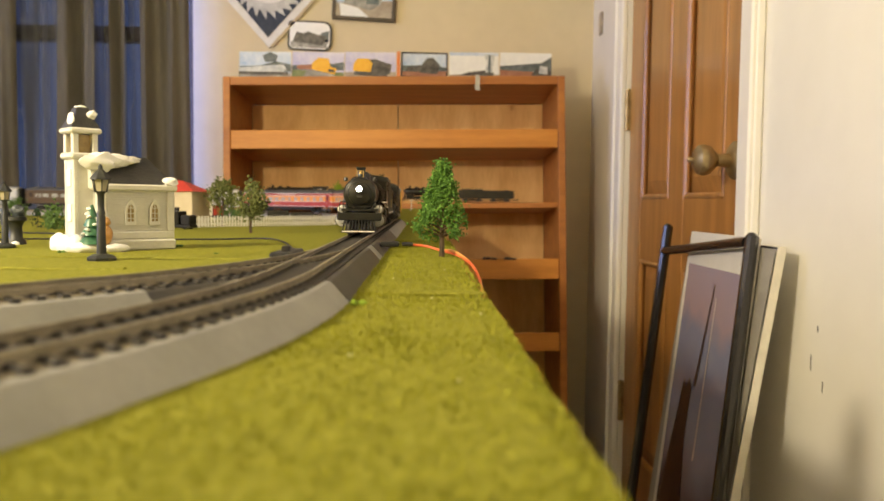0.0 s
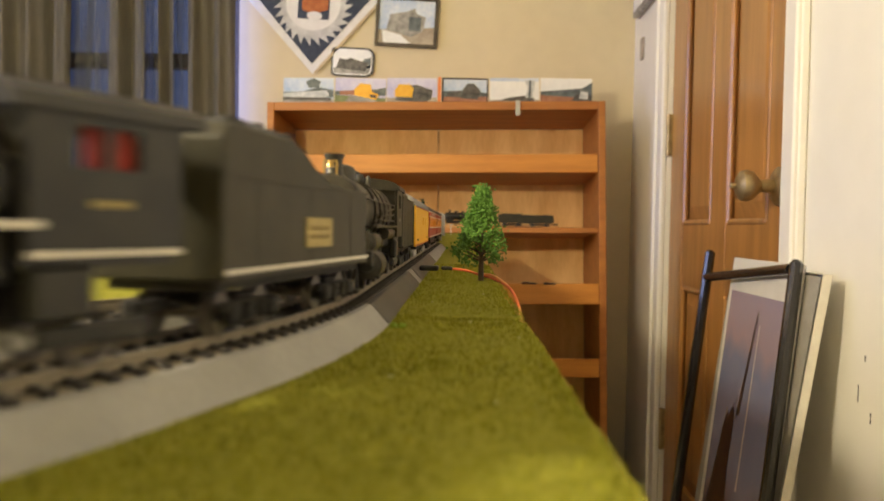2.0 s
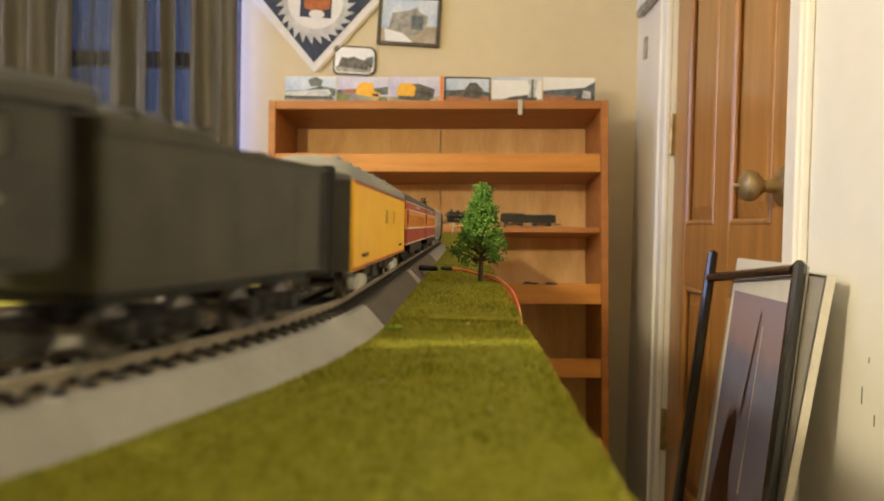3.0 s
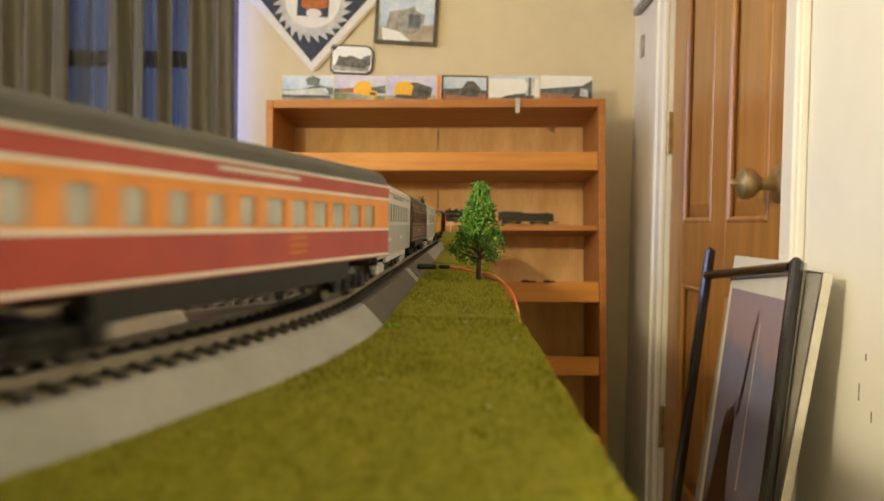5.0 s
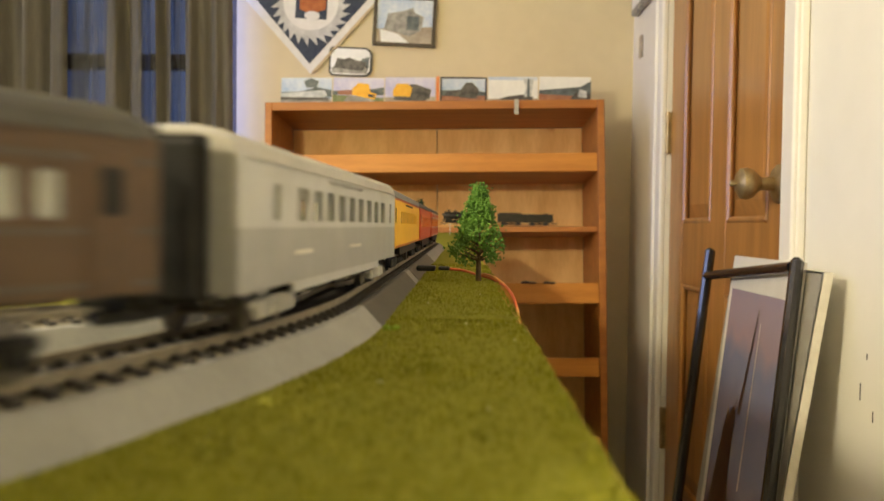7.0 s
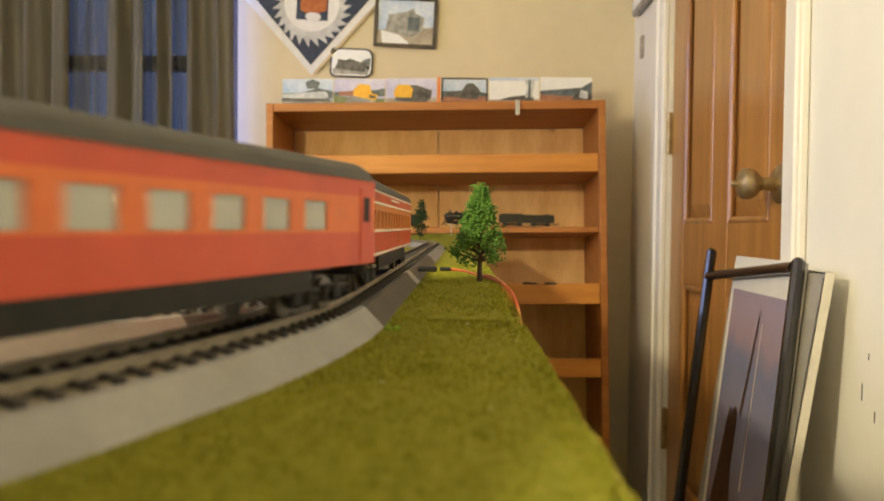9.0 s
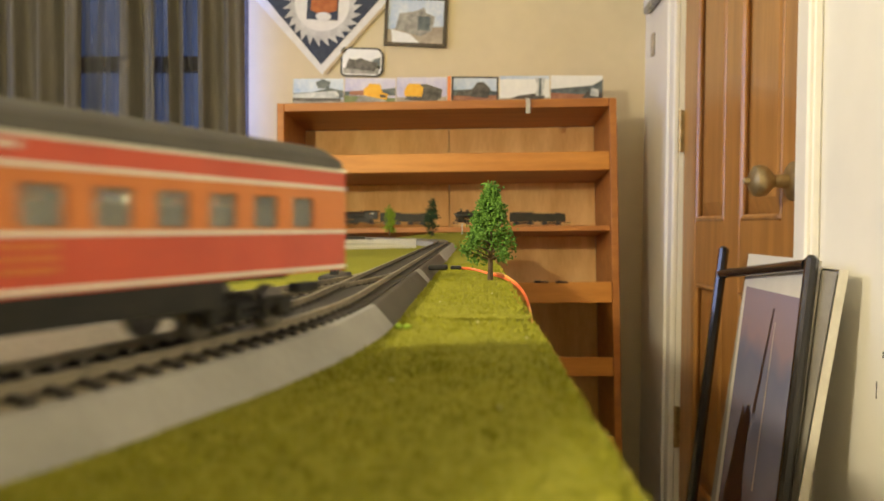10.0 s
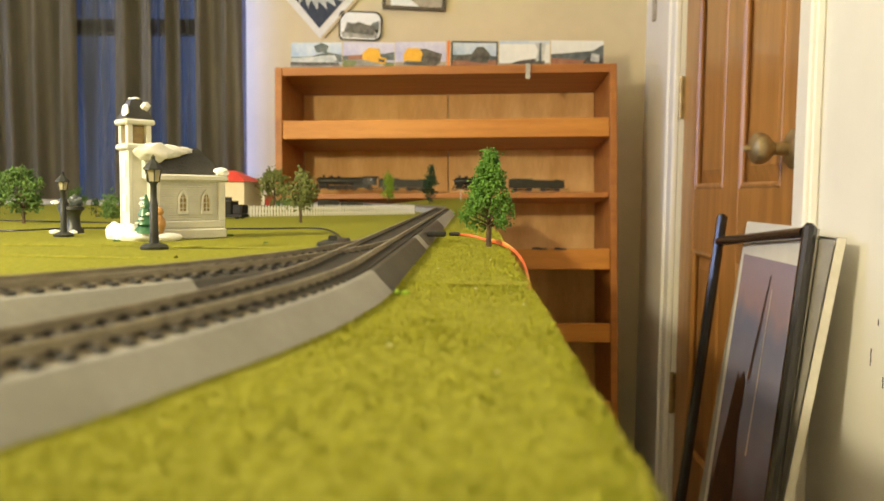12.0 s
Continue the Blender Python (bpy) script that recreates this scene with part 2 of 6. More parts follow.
def build_door():
    y0, y1, zt = 1.290, 2.060, 2.045
    d = root("door_1", pose(XR + 0.028, 0, 0), "closed stained wooden six-panel door with brass hinges", "door", kind="structure")
    W = y1 - y0
    st, mu = 0.115, 0.10
    cols = [(y0 + st, y0 + W / 2 - mu / 2), (y0 + W / 2 + mu / 2, y1 - st)]
    rows_ = [(0.22, 0.70), (0.842, 1.56), (1.66, 1.94)]
    t = 0.036
    bm = bmesh.new()
    for a, b in ((y0, y0 + st), (y0 + W / 2 - mu / 2, y0 + W / 2 + mu / 2), (y1 - st, y1)):
        box(bm, (0, (a + b) / 2, zt / 2), (t, b - a, zt - 0.01), 0.002)
    part("stiles", bm, M["oak"], d)
    bm = bmesh.new()
    for za, zb in ((0.005, 0.22), (0.70, 0.842), (1.56, 1.66), (1.94, zt - 0.005)):
        for a, b in cols:
            box(bm, (0.0004, (a + b) / 2, (za + zb) / 2), (t - 0.001, b - a, zb - za))
    part("rails", bm, M["oak"], d)
    for za, zb in rows_:
        for a, b in cols:
            bm = bmesh.new()
            box(bm, (0.005, (a + b) / 2, (za + zb) / 2), (0.014, b - a, zb - za))
            m = 0.03
            q = [(-0.002, a + 0.012, za + 0.012), (-0.002, b - 0.012, za + 0.012), (-0.002, b - 0.012, zb - 0.012), (-0.002, a + 0.012, zb - 0.012)]
            r = [(-0.012, a + 0.012 + m, za + 0.012 + m), (-0.012, b - 0.012 - m, za + 0.012 + m), (-0.012, b - 0.012 - m, zb - 0.012 - m), (-0.012, a + 0.012 + m, zb - 0.012 - m)]
            q, r = [bm.verts.new(v) for v in q], [bm.verts.new(v) for v in r]
            for i in range(4):
                bm.faces.new((q[i], q[(i + 1) % 4], r[(i + 1) % 4], r[i]))
            bm.faces.new(r)
            p = part("panel", bm, M["oak"], d)
            bm = bmesh.new()
            for c, s in (((-0.013, a + 0.006, (za + zb) / 2), (0.012, 0.012, zb - za)), ((-0.013, b - 0.006, (za + zb) / 2), (0.012, 0.012, zb - za)),
                         ((-0.013, (a + b) / 2, za + 0.006), (0.0118, b - a - 0.024, 0.012)), ((-0.013, (a + b) / 2, zb - 0.006), (0.0118, b - a - 0.024, 0.012))):
                box(bm, c, s, 0.004)
            part("moulding", bm, M["oak"], p)
    brass = matter("aged_brass", (0.34, 0.25, 0.12), (0.48, 0.37, 0.20), 60, 0.42, 0.8, bump=0.08)
    for z in (0.325, 1.068, 1.80):
        bm = bmesh.new()
        box(bm, (-0.020, y1 + 0.012, z), (0.003, 0.036, 0.10))
        rod(bm, (-0.026, y1 + 0.002, z - 0.052), (-0.026, y1 + 0.002, z + 0.052), 0.0065, 10)
        part("hinge", bm, brass, d, "aged brass butt hinge")
    k = Matrix.Translation((-0.018, y0 + 0.062, 0.905)) @ pose(0, 0, 0, 0, -90, 0)
    kn = part("door_knob", turned([(0.032, 0), (0.032, 0.004), (0.026, 0.009), (0.012, 0.012), (0.010, 0.032), (0.016, 0.038), (0.024, 0.046), (0.0265, 0.055),
                                   (0.0245, 0.064), (0.016, 0.070), (0.006, 0.072)], 28, k), brass, d, "aged brass door knob", True)
    part("lock_button", turned([(0.005, 0.072), (0.005, 0.080), (0.003, 0.082)], 12, k), brass, kn)


def build_window():
    wx0, wx1, wz0, wz1 = -1.95, -0.70, 0.70, 2.12
    w = root("window_1", None, "dark framed sash window with blue dusk sky outside", "window", kind="structure")
    bm = bmesh.new()
    for c, s in (((wx0 + 0.02, YB + 0.06, 1.41), (0.04, 0.06, 1.42)), ((wx1 - 0.02, YB + 0.06, 1.41), (0.04, 0.06, 1.42)), (((wx0 + wx1) / 2, YB + 0.06, wz0 + 0.02), (wx1 - wx0 - 0.08, 0.06, 0.04)),
                 (((wx0 + wx1) / 2, YB + 0.06, wz1 - 0.02), (wx1 - wx0 - 0.08, 0.06, 0.04)), (((wx0 + wx1) / 2, YB + 0.06, 1.33), (wx1 - wx0 - 0.08, 0.05, 0.045)), ((-1.32, YB + 0.06, 1.41), (0.05, 0.055, 1.34))):
        box(bm, c, s, 0.003)
    # the whole frame is coloured dark brown, unlike the white door casing
    part("window_frame", bm, wood("dark_window_frame", (0.055, 0.042, 0.03), (0.09, 0.07, 0.05), 0.5), w)
    glass = matter("window_glass", (0.9, 0.92, 0.95), None, rough=0.02)
    glass.node_tree.nodes["Principled BSDF"].inputs["Transmission Weight"].default_value = 1.0
    g = part("pane", boxes((((wx0 + wx1) / 2, YB + 0.062, 1.41), (wx1 - wx0 - 0.06, 0.004, 1.36))), glass, w)
    g.visible_shadow = False
    bd = matter("dusk_outside", (0.02, 0.03, 0.08), (0.03, 0.05, 0.12), 2.0, 1.0, glow=(0.15, 0.22, 0.47), power=0.55)
    setting("backdrop", boxes((((wx0 + wx1) / 2, YB + 0.8, 1.5), (3.4, 0.02, 2.6))), bd, "blue dusk sky outside the window", "backdrop")


def build_curtains():
    cloth = matter("curtain_cloth", (0.18, 0.16, 0.12), (0.245, 0.22, 0.17), 18, 0.85, bump=0.3, bump_scale=700, stretch=(1, 1, 0.15))
    for x0, x1, ph, yb in ((-1.98, -1.160, 0.3, 2.365), (-1.045, -0.939, 1.2, 2.368), (-0.909, -0.860, 0.0, 2.38), (-0.817, -0.674, 2.0, 2.362)):
        n = max(14, int((x1 - x0) / 0.006))
        bm = bmesh.new()
        zs = [0.006 + 2.199 * k / 16 for k in range(17)]
        grid = []
        for z in zs:
            row = []
            for i in range(n + 1):
                u = i / n
                x = x0 + (x1 - x0) * u
                amp = 0.024 * (0.75 + 0.25 * math.sin(5 * x + z))
                y = yb + amp * math.sin(2 * math.pi * x / 0.083 + ph + 0.25 * math.sin(z * 3)) + 0.008 * math.sin(2 * math.pi * x / 0.037 + z)
                row.append(bm.verts.new((x + 0.004 * math.sin(3 * z + 9 * x), y, z)))
            grid.append(row)
        for a, b in zip(grid, grid[1:]):
            for i in range(n):
                bm.faces.new((a[i], a[i + 1], b[i + 1], b[i]))
        bmesh.ops.solidify(bm, geom=bm.faces[:], thickness=0.003)
        tagged(part("curtain", bm, cloth, None, "", True, 80), "dark brown curtain hanging in folds before the window", "curtain", "curtains")
    m, n, l, p = tree_of("sheer_cloth")
    p.inputs["Base Color"].default_value, p.inputs["Roughness"].default_value = (0.17, 0.17, 0.18, 1), 0.9
    weave = n.new("ShaderNodeTexNoise")
    weave.inputs["Scale"].default_value, weave.inputs["Detail"].default_value = 5.0, 6
    co, mp = n.new("ShaderNodeTexCoord"), n.new("ShaderNodeMapping")
    mp.inputs["Scale"].default_value = (7, 1, 0.25)
    l.new(co.outputs["Object"], mp.inputs[0])
    l.new(mp.outputs[0], weave.inputs[0])
    mr = n.new("ShaderNodeMapRange")
    mr.inputs[1].default_value, mr.inputs[2].default_value, mr.inputs[3].default_value, mr.inputs[4].default_value = 0.35, 0.65, 0.45, 0.90
    l.new(weave.outputs[0], mr.inputs[0])
    tr, mx = n.new("ShaderNodeBsdfTransparent"), n.new("ShaderNodeMixShader")
    l.new(mr.outputs[0], mx.inputs[0])
    l.new(tr.outputs[0], mx.inputs[1])
    l.new(p.outputs[0], mx.inputs[2])
    l.new(mx.outputs[0], n["Material Output"].inputs[0])
    bm = bmesh.new()
    cols = []
    for i in range(261):
        x = -1.97 + 1.28 * i / 260
        y = 2.428 + 0.010 * math.sin(2 * math.pi * x / 0.061) + 0.005 * math.sin(2 * math.pi * x / 0.143)
        cols.append([bm.verts.new((x, y, z)) for z in (0.01, 2.2)])
    for a, b in zip(cols, cols[1:]):
        bm.faces.new((a[0], b[0], b[1], a[1]))
    bmesh.ops.solidify(bm, geom=bm.faces[:], thickness=0.0006)
    tagged(part("sheer_curtain", bm, m, None, "", True, 80), "thin grey see-through curtain behind the brown ones", "curtain", "curtains")
    bm = bmesh.new()
    rod(bm, (-2.1, 2.375, 2.19), (-0.58, 2.375, 2.19), 0.011, 12)
    for x in (-2.05, -0.63):
        box(bm, (x, 2.435, 2.19), (0.012, 0.122, 0.012), 0.002)
    tagged(part("curtain_rod", bm, M["black"], None, "", True), "dark metal curtain rod above the window", "curtain rod")


def build_bookcase():
    w, dp, zt = 0.914, 0.285, 1.168
    x0 = -0.532
    c = root("bookcase", pose(x0 + w / 2 + 0.012, 2.12, 0, -4.0, -1.0, 0), "stained wooden display bookcase with low front lips", "bookcase")
    h = w / 2
    th = 0.019
    for sx in (-1, 1):
        part("side_panel", boxes(((sx * (h - th / 2), dp / 2, zt / 2), (th, dp, zt)), bev=0.0015), M["case"], c)
    part("top_board", boxes(((0, dp / 2, zt - 0.0115), (w - 2 * th - 0.001, dp - 0.002, 0.023)), bev=0.0015), M["case"], c)
    for sx in (-1, 1):
        part("back_panel", boxes(((sx * (h - th) / 2, dp - 0.004, zt / 2 - 0.012), ((h - th) - 0.003, 0.006, zt - 0.026))), M["ply"], c)
    for z, lip in ((0.975, 0.05), (0.814, 0.0), (0.622, 0.055), (0.428, 0.05), (0.22, 0.05), (0.06, 0.05)):
        s = part("shelf", boxes(((0, dp / 2 + 0.006, z + 0.007), (w - 2 * th - 0.002, dp - 0.022, 0.014)), bev=0.001), M["case"], c)
        if lip:
            part("lip", boxes(((0, 0.008, z + lip / 2), (w - 2 * th - 0.002, 0.012, lip)), bev=0.0015), M["lip"], s)
    return c


def build_table():
    """Foam-topped layout table with a grass mat whose front edge is a little ragged."""
    t = root("layout_table", None, "model railway table with a green grass mat top", "table")
    x0, x1, y0, y1 = -2.05, 0.0255, -0.45, 2.06
    nx, ny = 90, 420
    bm = bmesh.new()
    grid = []
    for j in range(ny + 1):
        y = y0 + (y1 - y0) * j / ny
        row = []
        for i in range(nx + 1):
            u = (i / nx) ** 0.45
            x = x0 + (x1 - x0) * u
            e = 0.0
            if i == nx:
                e = 0.0012 * noise.noise((y * 30, 3, 0)) + 0.0006 * noise.noise((y * 140, 7, 0))
                e -= 0.0055 * (0.5 + 0.5 * noise.noise((y * 55, 9, 1))) + 0.002 * noise.noise((y * 170, 2, 5)) if y > 0.354 else 0
            z = TOP + 0.0006 * noise.noise((x * 20, y * 20, 0)) - (0.0010 if i == nx else 0)
            z -= 0.0022 * max(0, 1 - abs(y - 0.350) / 0.006) * (1 if x > -0.04 else 0)
            rise = max(0.0, min(1.0, (y - 1.55) / 0.4)) * max(0.0, min(1.0, (x + 0.30) / 0.25))
            rise *= 1 - max(0.0, 1 - abs(math.hypot(x - (TX - RAD), y - Y1) - RAD) / 0.07) if y > Y1 else 1
            z += 0.022 * rise * rise * (3 - 2 * rise)
            row.append(bm.verts.new((x + e, y, z)))
        grid.append(row)
    for a, b in zip(grid, grid[1:]):
        for i in range(nx):
            bm.faces.new((a[i], a[i + 1], b[i + 1], b[i]))
    part("grass_mat", bm, M["grass"], t, "olive green grass mat", True, 60)
    part("foam_board", boxes((((x0 + x1) / 2 - 0.002, (y0 + y1) / 2, TOP - 0.0145), (x1 - x0 - 0.004, y1 - y0, 0.026)), bev=0.002), M["foam"], t, "pale foam board under the mat")
    part("plywood_top", boxes((((x0 + x1) / 2 - 0.012, (y0 + y1) / 2, TOP - 0.037), (x1 - x0 - 0.03, y1 - y0 - 0.02, 0.018)), bev=0.001), M["board"], t)
    for x in (x0 + 0.08, x1 - 0.30):
        for y in (y0 + 0.08, y1 - 0.12):
            part("leg", boxes(((x, y, (TOP - 0.046) / 2), (0.045, 0.045, TOP - 0.046)), bev=0.003), M["board"], t)


def grass_tufts():
    """Short fibres of the grass mat beside the near curve."""
    rnd = random.Random(4)
    vs, fs = [], []
    for k in range(26000):
        y = 0.09 + 0.75 * rnd.random() ** 1.9
        lo = -0.0325 if y > Y0 else TX - NEAR + math.sqrt((NEAR + 0.0252) ** 2 - (Y0 - y) ** 2)
        x = lo + (0.0250 - lo) * rnd.random()
        a, hgt, wd = rnd.random() * 6.28, 0.0006 + 0.0011 * rnd.random(), 0.0003
        lx, ly = (rnd.random() - 0.5) * 0.0014, (rnd.random() - 0.5) * 0.0014
        z = TOP - 0.0006
        n = len(vs)
        vs += [(x - wd * math.cos(a), y - wd * math.sin(a), z), (x + wd * math.cos(a), y + wd * math.sin(a), z), (x + lx, y + ly, z + hgt + 0.0006)]
        fs.append((n, n + 1, n + 2))
    me = bpy.data.meshes.new("grass_fibres")
    me.from_pydata(vs, [], fs)
    me.materials.append(matter("grass_fibre", (0.182, 0.184, 0.014), (0.32, 0.315, 0.038), 150, 0.9, shine=0.1))
    tagged(new("grass_fibres", me), "short green flock fibres on the mat", "grass", kind="stuff")


# ---- track ----


def rows_between(f, s0, s1, step):
    n = max(2, int(abs(s1 - s0) / step))
    out = []
    for i in range(n + 1):
        x, y, a = f(s0 + (s1 - s0) * i / n)
        out.append((Vector((x, y, 0)), Vector((-math.cos(a), math.sin(a), 0)), Vector((0, 0, 1))))
    return out


def branch(s):
    """The diverging route: leaves the straight at y = 0.508 and curves on."""
    a = s / RAD
    return TX - RAD + RAD * math.cos(a), 0.508 - RAD * math.sin(a), a


BED = [(-0.0248, 0.0), (-0.0174, 0.0079), (-0.0168, 0.0085), (-0.0160, 0.0088), (0.0160, 0.0088), (0.0168, 0.0085), (0.0174, 0.0079), (0.0248, 0.0)]
TIE = None


def track_piece(name, f, s0, s1, bed, label, lift=0.0, ties=True):
    global TIE
    t = root(name, None, label, "track", "track sections")
    step = 0.02
    line = [(p + Vector((0, 0, TOP - 0.0004 + lift)), r, u) for p, r, u in rows_between(f, s0, s1, step)]
    bm = bmesh.new()
    sweep(bm, BED, line)
    part("roadbed", bm, bed, t, "", True, 25)
    bm = bmesh.new()
    sweep(bm, [(-0.0140, 0.0086), (-0.0134, 0.0093), (0.0134, 0.0093), (0.0140, 0.0086)], [(p + Vector((0, 0, 0)), r, u) for p, r, u in line])
    part("ballast", bm, M["ballast"] if bed is M["bed"] else bed, t)
    for g in (-1, 1):
        bm = bmesh.new()
        o = g * 0.00865
        z = RAIL - TOP + 0.0004
        sweep(bm, [(o - 0.0011, z - 0.0025), (o - 0.0003, z - 0.0021), (o - 0.0003, z - 0.0008), (o - 0.00055, z - 0.0006), (o - 0.00055, z),
                   (o + 0.00055, z), (o + 0.00055, z - 0.0006), (o + 0.0003, z - 0.0008), (o + 0.0003, z - 0.0021), (o + 0.0011, z - 0.0025)], line)
        part("rail", bm, M["rail"], t)
    if ties:
        if TIE is None:
            bm = boxes(((0, 0, 0), (0.0296, 0.0031, 0.0022)), bev=0.0003)
            for g in (-1, 1):
                for k in (-1, 1):
                    box(bm, (g * 0.00865 + k * 0.0018, 0, 0.0013), (0.0016, 0.0016, 0.0008))
            TIE = bpy.data.meshes.new("sleeper")
            bm.to_mesh(TIE)
            bm.free()
            TIE.materials.append(M["tie"])
        n = int(abs(s1 - s0) / 0.0078)
        for i in range(n):
            x, y, a = f(s0 + (s1 - s0) * (i + 0.5) / n)
            ob = new("sleeper", TIE)
            ob.parent = t
            ob.matrix_local = Matrix.Translation((x, y, TOP + 0.0085 + lift)) @ Matrix.Rotation(-a, 4, "Z")
    return t


def build_tracks():
    q, qn = math.pi / 2 * RAD, math.pi / 2 * NEAR
    grey = "grey plastic roadbed track section with dark sleepers"
    track_piece("track_section", track, 0.010, qn * 0.5, M["bed"], grey + ", curved")
    track_piece("track_section", track, qn * 0.5 + 0.001, qn, M["bed"], grey + ", curved")
    track_piece("track_section", track, -0.22, 0.009, M["bed_dark"], "black plastic roadbed turnout straight with steel rails")
    track_piece("track_section", track, -0.255, -0.223, M["bed"], grey + ", short straight")
    track_piece("track_section", track, -0.56, -0.258, M["bed_dark"], "black plastic roadbed terminal track with steel rails")
    far = Y0 - Y1
    track_piece("track_section", track, far, -0.563, M["bed"], grey + ", straight")
    track_piece("track_section", track, far - q, far, M["bed"], grey + ", curved", ties=False)
    track_piece("track_section", track, far - q - LOOP_W, far - q, M["bed"], grey + ", straight", ties=False)
    track_piece("track_section", track, far - 2 * q - LOOP_W, far - q - LOOP_W, M["bed"], grey + ", curved", ties=False)
    track_piece("track_section", track, 2 * far - 2 * q - LOOP_W, far - 2 * q - LOOP_W, M["bed"], grey + ", straight", ties=False)
    track_piece("track_section", track, qn, qn + NEAR_W, M["bed"], grey + ", straight", ties=False)
    track_piece("track_section", track, qn + NEAR_W, 2 * qn + NEAR_W, M["bed"], grey + ", curved", ties=False)
    track_piece("turnout_branch", branch, 0.012, 0.2300, M["bed_dark"], "black plastic turnout branch curving off the main track", lift=-0.0003)
    track_piece("branch_section", branch, 0.2303, 0.62, M["bed"], "grey plastic roadbed branch track curving away")
    # frog, point blades and machine
    fr = root("turnout_machine", None, "black switch machine box beside the turnout", "switch machine")
    bm = boxes(((TX - 0.031, 0.505, TOP + 0.0045), (0.013, 0.05, 0.009)), bev=0.001)
    part("housing", bm, M["black"], fr)
    part("lever", boxes(((TX - 0.031, 0.500, TOP + 0.0105), (0.004, 0.008, 0.003))), M["black"], fr)
    tm = root("terminal_plug", None, "black power plug clipped to the track side", "plug")
    part("housing", boxes(((TX + 0.027, 0.64, TOP + 0.0065), (0.015, 0.010, 0.0042)), bev=0.001), M["black"], tm)
    part("strain_relief", boxes(((TX + 0.041, 0.64, TOP + 0.0065), (0.009, 0.006, 0.003)), bev=0.001), M["black"], tm)


build_room()
build_door()
build_window()
build_curtains()
build_bookcase()
build_table()
build_tracks()


# ---- the train ----
SPEED = 0.335
HEAD0 = -0.337      # the pilot's place on the track at 0 s

P = {
    "red": matter("red_car_paint", (0.31, 0.025, 0.012), (0.38, 0.035, 0.017), 60, 0.42, bump=0.03),
    "red_warm": matter("vermilion_car_paint", (0.46, 0.050, 0.014), (0.54, 0.066, 0.020), 60, 0.42, bump=0.03),
    "orange": matter("orange_car_paint", (0.62, 0.215, 0.020), (0.70, 0.26, 0.03), 60, 0.42, bump=0.03),
    "orange_dull": matter("worn_orange_car_paint", (0.52, 0.15, 0.020), (0.60, 0.185, 0.028), 60, 0.45, bump=0.03),
    "orange_red": matter("red_orange_car_paint", (0.56, 0.115, 0.016), (0.64, 0.140, 0.022), 60, 0.42, bump=0.03),
    "white_line": matter("white_stripe", (0.66, 0.62, 0.55), (0.74, 0.70, 0.62), 60, 0.5),
    "yellow": matter("yellow_car_paint", (0.78, 0.42, 0.022), (0.84, 0.47, 0.03), 60, 0.42, bump=0.03),
    "silver": matter("silver_car_paint", (0.47, 0.475, 0.475), (0.55, 0.555, 0.555), 60, 0.38, 0.05, bump=0.03),
    "silver_dark": matter("grey_car_paint", (0.33, 0.332, 0.33), (0.385, 0.387, 0.385), 60, 0.4, 0.1),
    "brown": matter("tuscan_car_paint", (0.066, 0.033, 0.011), (0.086, 0.045, 0.015), 60, 0.45, bump=0.03),
    "roof_grey": matter("grey_roof", (0.16, 0.155, 0.145), (0.21, 0.205, 0.19), 80, 0.6, bump=0.1),
    "roof_dark": matter("dark_roof", (0.045, 0.042, 0.036), (0.07, 0.065, 0.055), 80, 0.6, bump=0.1),
    "roof_silver": matter("silver_roof", (0.42, 0.41, 0.38), (0.50, 0.49, 0.46), 80, 0.42, 0.2, bump=0.05),
    "under": matter("black_underframe", (0.008, 0.0074, 0.0065), (0.018, 0.0165, 0.0145), 120, 0.6, bump=0.1, shine=0.3),
    "truck_silver": matter("silver_truck", (0.36, 0.35, 0.33), (0.46, 0.45, 0.42), 120, 0.45, 0.3),
    "wheel": matter("wheel_steel", (0.10, 0.09, 0.08), (0.18, 0.165, 0.15), 200, 0.4, 0.8),
    "loco": matter("loco_black", (0.007, 0.0066, 0.0052), (0.018, 0.017, 0.013), 90, 0.30, bump=0.05, shine=0.4),
    "loco_grey": matter("weathered_loco_black", (0.008, 0.0072, 0.005), (0.034, 0.030, 0.020), 70, 0.40, bump=0.08, shine=0.4),
    "smoke": matter("graphite_smokebox", (0.022, 0.020, 0.016), (0.050, 0.046, 0.036), 90, 0.45, 0.3),
    "tender": matter("tender_olive_black", (0.022, 0.0198, 0.0105), (0.038, 0.0345, 0.019), 70, 0.5, bump=0.05, shine=0.35),
    "brass": matter("polished_brass", (0.42, 0.29, 0.10), (0.55, 0.39, 0.15), 90, 0.32, 1.0),
    "gold": matter("dull_gold", (0.30, 0.235, 0.09), (0.40, 0.31, 0.12), 400, 0.6),
    "gold_dim": matter("worn_gold", (0.20, 0.15, 0.055), (0.27, 0.20, 0.075), 400, 0.6),
    "coal": matter("coal_load", (0.008, 0.008, 0.008), (0.03, 0.03, 0.03), 300, 0.5, bump=1.0, bump_scale=500),
    "cab_red": matter("red_cab_window", (0.30, 0.02, 0.012), (0.38, 0.03, 0.018), 90, 0.5),
    "light": matter("lit_headlight", (1, 0.95, 0.85), None, glow=(1.0, 0.93, 0.80), power=14.0),
    "light_dim": matter("dim_headlight", (0.8, 0.6, 0.5), None, glow=(1.0, 0.70, 0.55), power=1.2),
    "lens": matter("dull_lens", (0.3, 0.28, 0.24), None, rough=0.2),
    "seat": matter("seat_plastic", (0.06, 0.05, 0.04), (0.10, 0.085, 0.07), 90, 0.7),
}


